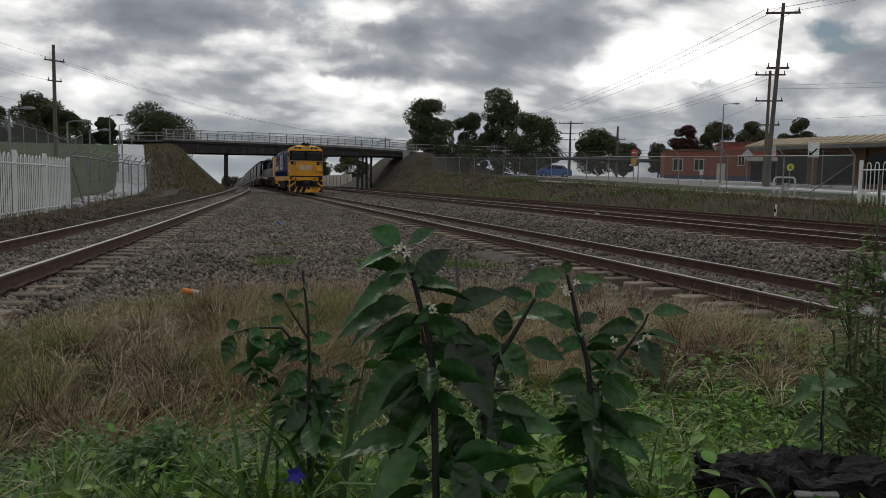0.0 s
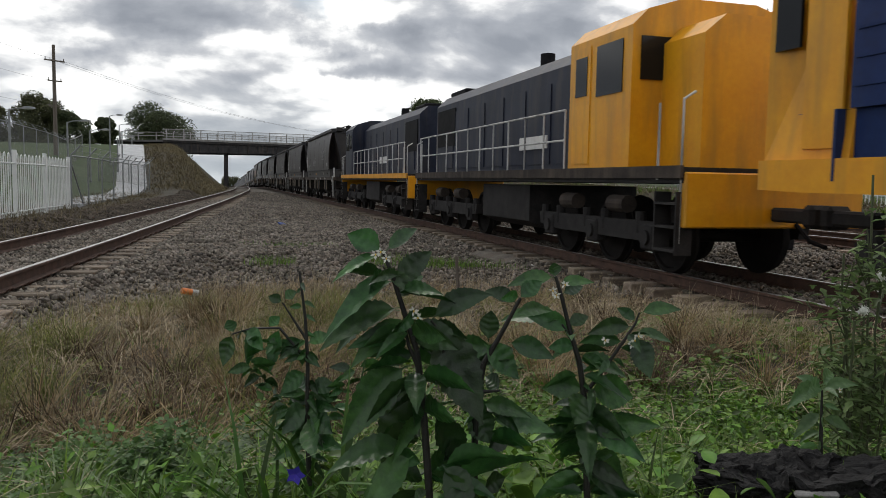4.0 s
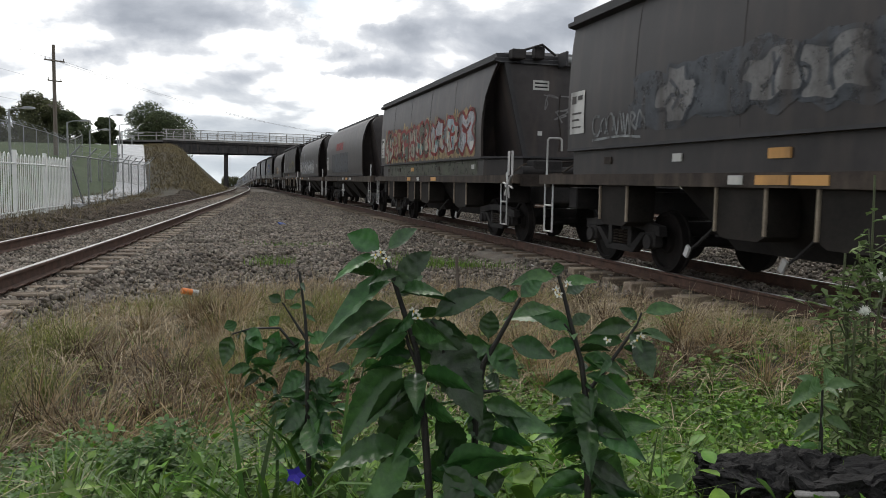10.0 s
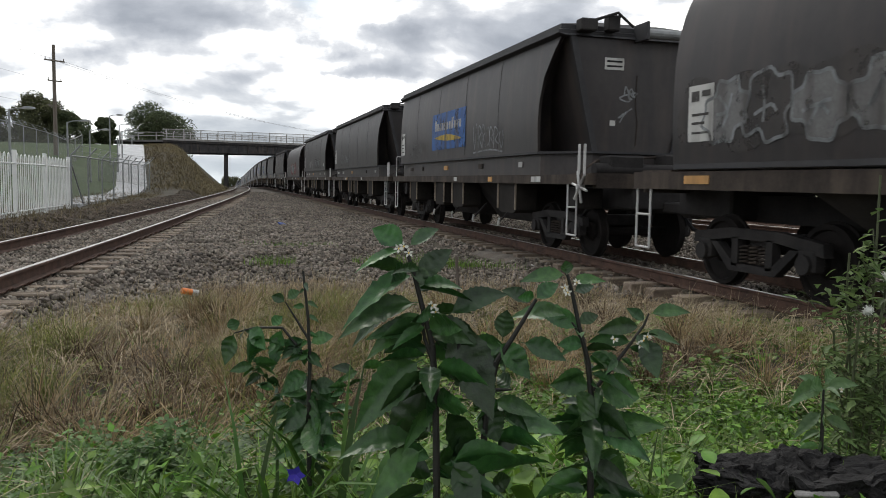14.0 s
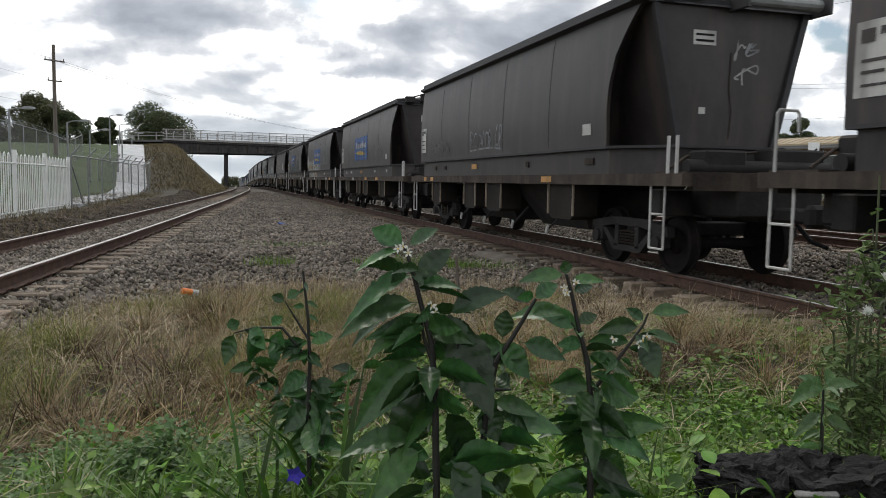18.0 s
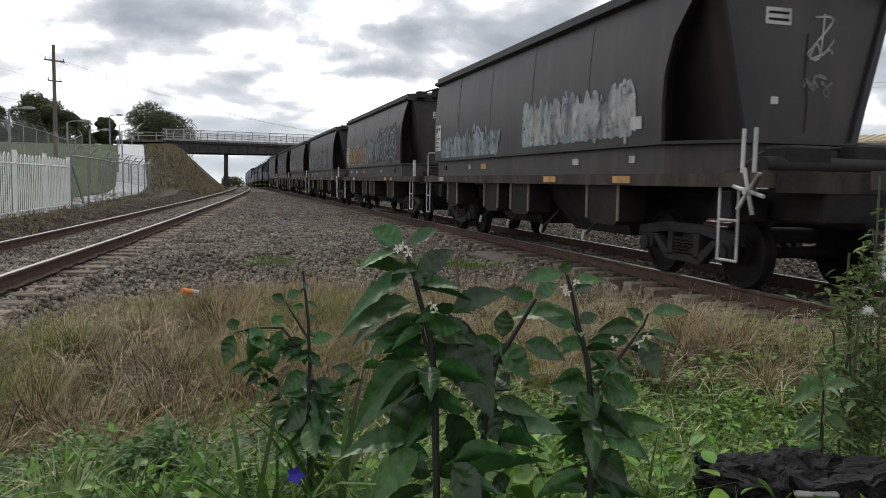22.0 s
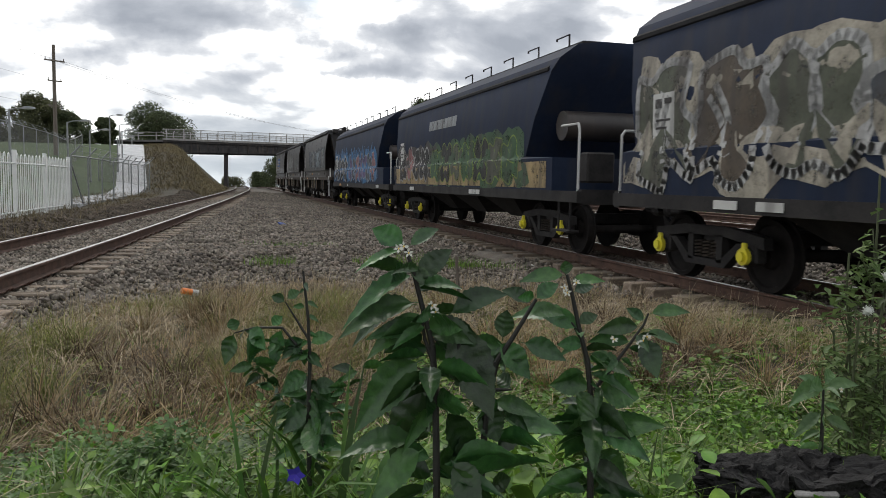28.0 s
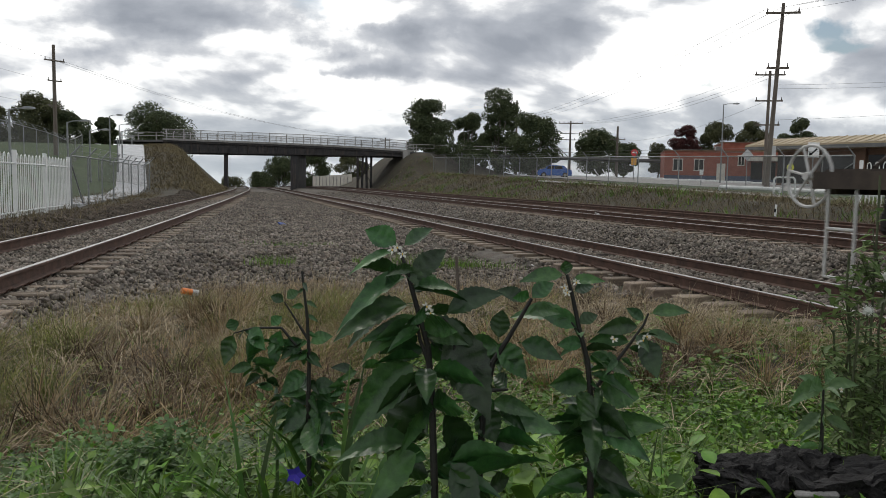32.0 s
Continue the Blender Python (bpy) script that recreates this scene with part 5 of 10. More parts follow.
OFFSET = {"a": 6.12, "r": 6.1, "r0": 6.1, "b": 6.5}
WAGONS, used = [], set()
for u, kind in TRAIN:
    if kind in used:
        ob = copy_thing(PROTO[kind], Matrix.Identity(4))
    else:
        ob = PROTO[kind]
        used.add(kind)
    WAGONS.append((ob, u - OFFSET[kind], kind))
# ---- road bridge over the line ----
def mesh_screen(name, tint, cover):
    """Wire mesh too fine to tell apart: a see-through sheet."""
    m = bpy.data.materials.new(name)
    m.use_nodes = True
    b = m.node_tree.nodes["Principled BSDF"]
    b.inputs["Base Color"].default_value = (*tint, 1)
    b.inputs["Roughness"].default_value = 0.7
    b.inputs["Alpha"].default_value = cover
    return m


WIRE_MESH = mesh_screen("chain_wire_mesh", (0.16, 0.165, 0.16), 0.30)
RAIL_MESH = mesh_screen("bridge_rail_mesh", (0.25, 0.25, 0.25), 0.25)
ROAD_GREY = surf("worn_asphalt", (0.10, 0.10, 0.10), (0.17, 0.168, 0.165), 0.8, 0.9, 0.3)
BRIDGE_RAIL = surf("bridge_railing_paint", (0.26, 0.25, 0.24), (0.40, 0.39, 0.37), 2, 0.7, 0.1)


def make_bridge():
    b = thing("road_bridge", "dark steel girder road bridge with grey railings over the tracks", "bridge", at=pose(9.1, 107.0, 0, 0, 0, -15.8))

    def deck_z(x):
        return 5.83 - 0.022 * x - 0.0012 * max(0.0, x) ** 2
    xs = [-17.5 + 33.5 * i / 24 for i in range(25)]
    bm = bm_new()
    loft(bm, [[(x, 0.0, deck_z(x) - 0.28), (x, 0.0, deck_z(x)), (x, 7.5, deck_z(x)), (x, 7.5, deck_z(x) - 0.28)] for x in xs])
    part("deck_slab", bm, BRIDGE_STEEL, b, "weathered concrete deck edge")
    bm = bm_new()
    loft(bm, [[(x, -0.12, deck_z(x) - 0.02), (x, -0.12, deck_z(x) + 0.24), (x, 0.18, deck_z(x) + 0.24), (x, 0.18, deck_z(x) - 0.02)] for x in xs])
    part("kerb_beam", bm, CONCRETE, b)
    for y in (0.25, 2.5, 4.8, 7.1):
        bm = bm_new()
        loft(bm, [[(x, y - 0.16, 4.55), (x, y + 0.16, 4.55), (x, y + 0.16, 4.60), (x, y + 0.03, 4.62), (x, y + 0.03, deck_z(x) - 0.3), (x, y - 0.03, deck_z(x) - 0.3), (x, y - 0.03, 4.62), (x, y - 0.16, 4.60)] for x in xs])
        part("girder", bm, BRIDGE_STEEL, b, "dark painted steel girder")
    bm = bm_new()
    for k in range(26):
        x = -16.6 + k * 1.3
        box(bm, (x, 0.14, 5.05), (0.03, 0.18, 0.9))
    part("girder_stiffeners", bm, BRIDGE_STEEL, b)["kind"] = "stuff"
    # railings
    for y in (0.0, 7.4):
        for k in range(15):
            x = -17.0 + k * 2.3
            bm = bm_new()
            box(bm, (x, y, deck_z(x) + 0.78), (0.10, 0.10, 1.30))
            post = part("railing_post", bm, BRIDGE_RAIL, b)
            if y == 0.0:
                bm = bm_new()
                box(bm, (x + 0.9, y, deck_z(x + 0.9) + 0.62), (0.09, 0.09, 1.0))
                part("railing_stub", bm, BRIDGE_RAIL, post)
        for h, r in ((1.44, 0.035), (0.84, 0.03), (0.5, 0.03)):
            bm = bm_new()
            tube(bm, [(x, y, deck_z(x) + h) for x in xs], r, 6)
            part("railing_bar", bm, BRIDGE_RAIL, b)
        bm = bm_new()
        for x0, x1 in zip(xs[:-1], xs[1:]):
            vs = [bm.verts.new(p) for p in ((x0, y, deck_z(x0) + 0.3), (x1, y, deck_z(x1) + 0.3), (x1, y, deck_z(x1) + 1.42), (x0, y, deck_z(x0) + 1.42))]
            bm.faces.new(vs)
        part("railing_mesh", bm, RAIL_MESH, b)
    # piers
    bm = bm_new()
    loft(bm, [[(-9.62, 0.6, -0.8), (-8.98, 0.6, -0.8), (-8.98, 1.3, -0.8), (-9.62, 1.3, -0.8)], [(-9.52, 0.6, 1.4), (-9.08, 0.6, 1.4), (-9.08, 1.2, 1.4), (-9.52, 1.2, 1.4)], [(-9.50, 0.6, 4.55), (-9.10, 0.6, 4.55), (-9.10, 1.2, 4.55), (-9.50, 1.2, 4.55)]])
    part("pier", bm, BRIDGE_STEEL, b, "slim dark bridge pier")
    bm = bm_new()
    box(bm, (0.0, 3.7, 1.9), (0.95, 6.6, 5.3), bevel=0.05)
    part("pier", bm, BRIDGE_STEEL, b, "broad dark bridge pier")
    for k, (x, t) in enumerate(((8.6, 0.0), (9.15, 0.25), (9.75, -0.3), (10.25, 0.15))):
        bm = bm_new()
        rod(bm, (x, 0.6 + k * 0.5, -0.9), (x + t * 0.3, 0.6 + k * 0.5, 4.55), 0.16, 10)
        part("trestle_leg", bm, BRIDGE_STEEL, b, "timber trestle leg")
    bm = bm_new()
    rod(bm, (8.6, 0.7, 1.2), (10.3, 0.7, 3.6), 0.07, 6)
    rod(bm, (10.3, 0.8, 1.2), (8.6, 0.8, 3.6), 0.07, 6)
    part("trestle_brace", bm, BRIDGE_STEEL, b)
    bm = bm_new()
    box(bm, (15.2, 3.8, 3.6), (1.0, 8.0, 3.2))
    box(bm, (-17.4, 3.8, 4.2), (1.0, 8.0, 2.6))
    part("abutment", bm, CONCRETE, b, "stained concrete abutment")
    # approach roads on both banks
    for s, x0, z0 in ((-1, -17.4, deck_z(-17.4)), (1, 15.5, deck_z(15.5))):
        bm = bm_new()
        loft(bm, [[(x0 + s * d, 0.1, z0 - 0.25 - 0.012 * d), (x0 + s * d, 0.1, z0 - 0.012 * d), (x0 + s * d, 7.4, z0 - 0.012 * d), (x0 + s * d, 7.4, z0 - 0.25 - 0.012 * d)] for d in (0, 10, 25, 45)])
        part("approach_road", bm, ROAD_GREY, b)
        for k in range(9):
            x = x0 + s * (1.0 + k * 2.4)
            bm = bm_new()
            box(bm, (x, 0.0, z0 + 0.5 - 0.03 * k), (0.1, 0.1, 1.1))
            part("railing_post", bm, BRIDGE_RAIL, b)
        for h in (0.55, 1.0):
            bm = bm_new()
            rod(bm, (x0, 0, z0 + h), (x0 + s * 22, 0, z0 + h - 0.26), 0.035, 6)
            part("railing_bar", bm, BRIDGE_RAIL, b)


make_bridge()


# ---- fences ----
def line_points(pts, step):
    out, carry = [], 0.0
    for (x0, y0), (x1, y1) in zip(pts[:-1], pts[1:]):
        d = math.hypot(x1 - x0, y1 - y0)
        s = carry
        while s < d:
            out.append((x0 + (x1 - x0) * s / d, y0 + (y1 - y0) * s / d, math.atan2(y1 - y0, x1 - x0)))
            s += step
        carry = s - d
    return out


def palisade(name, pts, height, label, base=None):
    """White tubular fence with hoop tops: panels of pickets between posts."""
    f = thing(name, label, "fence")
    zf = base or (lambda x, y: ground_z(x, y))
    posts = line_points(pts, 3.4)
    bm = bm_new()
    box(bm, (0, 0, height / 2 + 0.02), (0.11, 0.11, height + 0.14), bevel=0.01)
    post0 = None
    for x, y, a in posts:
        m = pose(x, y, zf(x, y), 0, 0, math.degrees(a))
        if post0 is None:
            post0 = part("fence_post", bm, WHITE_FENCE, f)
            post0.matrix_basis = m
        else:
            share("fence_post", post0, f, m)
    bm = bm_new()
    tube(bm, [(-0.105, 0, 0.05), (-0.105, 0, height - 0.13), (-0.075, 0, height - 0.04), (0, 0, height), (0.075, 0, height - 0.04), (0.105, 0, height - 0.13), (0.105, 0, 0.05)], 0.019, 5)
    pk0 = None
    for x, y, a in line_points(pts, 0.42):
        if any(math.hypot(x - px, y - py) < 0.12 for px, py, _ in posts):
            continue
        m = pose(x, y, zf(x, y), 0, 0, math.degrees(a))
        if pk0 is None:
            pk0 = part("picket", bm, WHITE_FENCE, f)
            pk0.matrix_basis = m
        else:
            share("picket", pk0, f, m)
    for h in (0.16, height - 0.28):
        for (x0, y0, a0), (x1, y1, a1) in zip(posts[:-1], posts[1:]):
            bm = bm_new()
            rod(bm, (x0, y0, zf(x0, y0) + h), (x1, y1, zf(x1, y1) + h), 0.024, 6)
            part("fence_rail", bm, WHITE_FENCE, f)


palisade("palisade_fence", [(-5.75, 14.0), (-5.57, 24.6), (-5.40, 31.0)], 1.80, "white tubular palisade fence beside the siding")
palisade("palisade_fence", [(23.55, 24.6), (22.6, 14.0)], 1.80, "white tubular palisade fence on the far bank", base=lambda x, y: 0.45)


def chain_fence(name, pts, height, label, step=3.0, arms=True, zs=None, brace_ends=()):
    f = thing(name, label, "fence")
    posts = line_points(pts, step)
    zf = zs or ground_z
    for x, y, a in posts:
        bm = bm_new()
        z = zf(x, y)
        rod(bm, (x, y, z - 0.2), (x, y, z + height), 0.035, 7)
        if arms:
            nx, ny = math.sin(a), -math.cos(a)
            rod(bm, (x, y, z + height), (x + nx * arms * 0.32 + 0.1 * math.cos(a), y + ny * arms * 0.32 + 0.1 * math.sin(a), z + height + 0.38), 0.03, 6)
        part("fence_post", bm, GALV, f)
    bm = bm_new()
    tube(bm, [(x, y, zf(x, y) + height) for x, y, a in posts], 0.028, 6)
    part("top_rail", bm, GALV, f)
    bm = bm_new()
    for (x0, y0, a0), (x1, y1, a1) in zip(posts[:-1], posts[1:]):
        vs = [bm.verts.new(p) for p in ((x0, y0, zf(x0, y0) + 0.03), (x1, y1, zf(x1, y1) + 0.03), (x1, y1, zf(x1, y1) + height), (x0, y0, zf(x0, y0) + height))]
        bm.faces.new(vs)
    part("wire_mesh", bm, WIRE_MESH, f, "grey chain wire mesh")
    if arms:
        for k in (0.5, 1.0):
            bm = bm_new()
            tube(bm, [(x + math.sin(a) * arms * 0.32 * k, y - math.cos(a) * arms * 0.32 * k, zf(x, y) + height + 0.38 * k) for x, y, a in posts], 0.008, 4)
            part("barbed_wire", bm, GALV, f)
    for x, y, dx, dy in brace_ends:
        bm = bm_new()
        rod(bm, (x, y, zf(x, y) + height * 0.85), (x + dx, y + dy, zf(x + dx, y + dy)), 0.03, 6)
        part("brace", bm, GALV, f)


chain_fence("chain_wire_fence", [(-5.38, 31.4), (-5.1, 61.3), (-10.5, 67.0)], 1.95, "chain wire fence with outward barbed arms", 3.6, 1.0, brace_ends=((-5.38, 31.5, 0.0, 2.6),))
chain_fence("chain_wire_fence", [(-12.5, 38.0), (-12.8, 60.0), (-13.0, 82.0)], 2.1, "tall chain wire fence on the ramp side", 4.0, -1.0, zs=lawn_z)
chain_fence("chain_wire_fence", [(25.66, 27.2), (25.65, 35.5), (25.2, 46.2), (27.3, 66.3), (27.2, 80.0), (25.6, 96.0)], 2.0, "chain wire fence along the street bank", 4.3, -1.0, brace_ends=((25.66, 27.2, -0.2, 2.9),))


# ---- poles, lamps and wires ----
POLE_WOOD = surf("weathered_pole_timber", (0.085, 0.07, 0.058), (0.17, 0.145, 0.12), 2, 0.9, 0.5, stretch=(4, 4, 0.4))
INSULATOR = surf("brown_insulator", (0.05, 0.04, 0.035), (0.09, 0.07, 0.06), 8, 0.35, 0.0)


def utility_pole(x, y, z0, h, arms, r=0.17, lean=(0, 0), turn=0.0, label="tall timber power pole with crossarms"):
    p = thing("power_pole", label, "power pole", "power poles", at=pose(x, y, z0, 0, 0, turn))
    bm = bm_new()
    rod(bm, (0, 0, -0.5), (lean[0], lean[1], h), r, 12, r * 0.62)
    part("pole", bm, POLE_WOOD, p)
    for az, w in arms:
        k = az / h
        cx, cy = lean[0] * k, lean[1] * k
        bm = bm_new()
        box(bm, (cx, cy - 0.12, az), (w, 0.10, 0.12))
        arm = part("crossarm", bm, POLE_WOOD, p)
        n = max(2, int(w / 0.6))
        for i in range(n):
            xx = cx - w / 2 + 0.1 + (w - 0.2) * i / (n - 1)
            bm = bm_new()
            rod(bm, (xx, cy - 0.12, az + 0.05), (xx, cy - 0.12, az + 0.30), 0.05, 8, 0.03)
            part("insulator", bm, INSULATOR, arm)
    return p


utility_pole(32.15, 41.0, 0.9, 11.5, ((10.9, 2.0), (7.6, 1.3)), 0.16, (0.55, 0.3), -25)
utility_pole(44.1, 56.5, 1.3, 9.7, ((9.35, 2.4), (7.2, 2.2), (5.2, 1.9)), 0.17, (0.05, 0), -25)
utility_pole(55.6, 120.2, 3.0, 8.7, ((8.3, 4.0), (6.6, 3.2), (5.6, 3.0)), 0.22, (0, 0), -15)
utility_pole(50.6, 132.2, 3.4, 12.6, ((9.0, 3.6),), 0.24, (0, 0), -15, "far timber power pole behind the trees")
utility_pole(58.3, 109.0, 2.6, 7.6, ((5.6, 2.4),), 0.25, (0, 0), -15)
utility_pole(-15.5, 83.0, 2.2, 11.4, ((9.9, 2.0), (8.0, 1.4), (5.6, 1.3)), 0.22, (0, 0), 40, "timber power pole above the station ramp")
utility_pole(24.5, 121.0, 3.0, 5.0, ((4.6, 1.6),), 0.15, (0, 0), -15, "small far power pole beside the bridge")


def street_lamp(x, y, z0, h, reach, turn, label, twin=False):
    p = thing("street_lamp", label, "street lamp", "lamps of the ramp", at=pose(x, y, z0, 0, 0, turn))
    bm = bm_new()
    rod(bm, (0, 0, -0.3), (0, 0, h), 0.075, 10, 0.05)
    part("post", bm, GALV, p)
    for s in ((1, -1) if twin else (1,)):
        bm = bm_new()
        tube(bm, [(0, 0, h - 0.05), (s * reach * 0.4, 0, h + 0.06), (s * reach, 0, h + 0.08)], 0.03, 6)
        arm = part("arm", bm, GALV, p)
        bm = bm_new()
        rings = []
        for t, w, hh in ((0.0, 0.05, 0.05), (0.15, 0.13, 0.10), (0.4, 0.16, 0.12), (0.62, 0.10, 0.07), (0.70, 0.03, 0.03)):
            xx = s * (reach - 0.1 + t)
            rings.append([(xx, -w, h + 0.05), (xx, -w * 0.6, h + 0.05 + hh), (xx, w * 0.6, h + 0.05 + hh), (xx, w, h + 0.05)])
        loft(bm, rings)
        head = part("lamp_head", bm, GALV, arm)
        bm = bm_new()
        box(bm, (s * (reach + 0.22), 0, h + 0.04), (0.42, 0.2, 0.05), bevel=0.015)
        part("lens", bm, LAMP_GLASS, head)


for x, y, z0, top, reach in ((-9.97, 42.5, 0.3, 4.35, 0.75), (-9.0, 51.7, 0.5, 4.42, 0.9), (-9.33, 62.1, 1.0, 4.5, 1.0), (-9.75, 76.0, 2.4, 6.6, 0.7), (-10.85, 92.0, 3.6, 6.8, 0.8), (-9.2, 80.0, 2.6, 5.5, 0.9), (-8.4, 70.0, 1.8, 4.4, 0.9), (-10.2, 98.0, 4.2, 6.2, 0.9)):
    street_lamp(x, y, z0, top - z0, reach, -20, "galvanised path lamp on the station ramp")
street_lamp(46.1, 65.4, 1.4, 7.7, 0.9, -20, "galvanised street lamp beside the road")


WIRE_GREY = surf("weathered_conductor", (0.10, 0.10, 0.10), (0.16, 0.16, 0.16), 3, 0.6, 0.0)


def wire(name, a, b, sag, r=0.018):
    bm = bm_new()
    a, b = Vector(a), Vector(b)
    n = 10
    tube(bm, [a.lerp(b, i / n) - Vector((0, 0, sag * 4 * (i / n) * (1 - i / n))) for i in range(n + 1)], r * 0.55, 4)
    ob = part(name, bm, WIRE_GREY)
    tagged(ob, "thin dark overhead power line", "power line", "overhead lines")


for k, dx in enumerate((-0.9, 0.0, 0.9)):
    wire("overhead_line", (32.7 + dx, 41.2 - dx * 0.4, 12.0 + 0.15 * (k == 1)), (50.6 + dx * 1.6, 132.0, 12.6), 1.1, 0.022)
    wire("overhead_line", (32.7 + dx, 41.2 - dx * 0.4, 12.0 + 0.15 * (k == 1)), (42.0 + dx, 18.0, 13.2), 0.3, 0.018)
for k, dx in enumerate((-1.1, 0.2, 1.1)):
    wire("overhead_line", (44.1 + dx, 56.4, 10.8), (55.6 + dx * 1.6, 120.0, 11.4), 1.2, 0.022)
for z, z2 in ((9.8, 8.6), (9.5, 8.1), (6.9, 7.6), (5.4, 4.6)):
    wire("overhead_line", (44.4, 56.2, z), (58.0, 22.0, z2 + 0.4), 0.5, 0.02)
wire("overhead_line", (44.1, 56.4, 8.6), (58.3, 109.0, 8.0), 1.0, 0.022)
for z, dx in ((12.3, -0.4), (12.2, 0.5)):
    wire("overhead_line", (-15.5 + dx, 83.0, z), (24.5 + dx, 121.0, 7.9), 1.6, 0.022)
for z in (12.3, 10.2, 7.9):
    wire("overhead_line", (-15.5, 83.0, z), (-22.0, 50.0, z + 1.2), 0.8, 0.02)


# ---- trees ----
BARK = surf("eucalypt_bark", (0.09, 0.075, 0.06), (0.2, 0.175, 0.15), 3, 0.9, 0.5)
LEAF_FAR = surf("dark_tree_foliage", (0.034, 0.050, 0.022), (0.100, 0.125, 0.052), 0.6, 0.75, 0.0, island=0.35, translucent=0.15)
LEAF_FAR2 = surf("olive_tree_foliage", (0.044, 0.052, 0.022), (0.11, 0.115, 0.05), 0.6, 0.75, 0.0, island=0.35, translucent=0.15)
LEAF_RED = surf("plum_red_foliage", (0.05, 0.017, 0.017), (0.11, 0.035, 0.03), 0.6, 0.75, 0.0, island=0.35, translucent=0.1)


def leaf_cloud(rng, centres, radii, per, size, flat=0.8):
    """Many small diamond leaves scattered through and over clumps."""
    v, f = [], []
    cs, rs = np.array(centres), np.array(radii)
    idx = np.repeat(np.arange(len(cs)), per)
    n = len(idx)
    d = rng.normal(size=(n, 3))
    d /= np.linalg.norm(d, axis=1, keepdims=True)
    rad = rng.uniform(0.35, 1.05, n) ** 0.6
    pos = cs[idx] + d * (rs[idx] * rad)[:, None] * np.array([1, 1, flat])
    a = rng.normal(size=(n, 3))
    a /= np.linalg.norm(a, axis=1, keepdims=True)
    b = np.cross(a, rng.normal(size=(n, 3)))
    b /= np.linalg.norm(b, axis=1, keepdims=True)
    s = size * rng.uniform(0.6, 1.4, n)[:, None]
    v = np.stack([pos - a * s, pos + b * s * 0.45, pos + a * s, pos - b * s * 0.45], 1).reshape(-1, 3)
    f = np.arange(n * 4).reshape(-1, 4)
    return v, f


def make_tree(x, y, z0, h, w, seed, leaf, label, clumps=26, per=150, size=0.2, trunk_h=0.35, depth=None):
    rng = np.random.default_rng(seed)
    t = thing("tree", label, "tree", at=pose(x, y, z0))
    bm = bm_new()
    base = h * trunk_h
    bend = rng.uniform(-0.05, 0.05, 2) * h
    rod(bm, (0, 0, -0.4), (bend[0] * 0.5, bend[1] * 0.5, base), 0.045 * h ** 0.8, 9, 0.03 * h ** 0.8)
    cs, rs = [], []
    for i in range(clumps):
        a = rng.uniform(0, 2 * math.pi)
        u = rng.uniform(-0.95, 1.0)
        k = math.sqrt(max(0.05, 1 - (u * 0.95) ** 2)) * rng.uniform(0.4, 0.95)
        c = (bend[0] + math.cos(a) * k * w / 2, bend[1] + math.sin(a) * k * (depth or w) / 2, base + (h - base) * (0.5 + 0.46 * u))
        r = rng.uniform(0.13, 0.25) * w
        cs.append(c)
        rs.append(r)
        if i % 3 == 0:
            rod(bm, (bend[0] * 0.5, bend[1] * 0.5, base * rng.uniform(0.7, 1.0)), c, 0.014 * h ** 0.8, 6, 0.005 * h ** 0.8)
    part("trunk", bm, BARK, t)
    v, f = leaf_cloud(rng, cs, rs, per, size)
    crown = mesh_from("crown", v, f, leaf)
    crown.parent = t
    return t


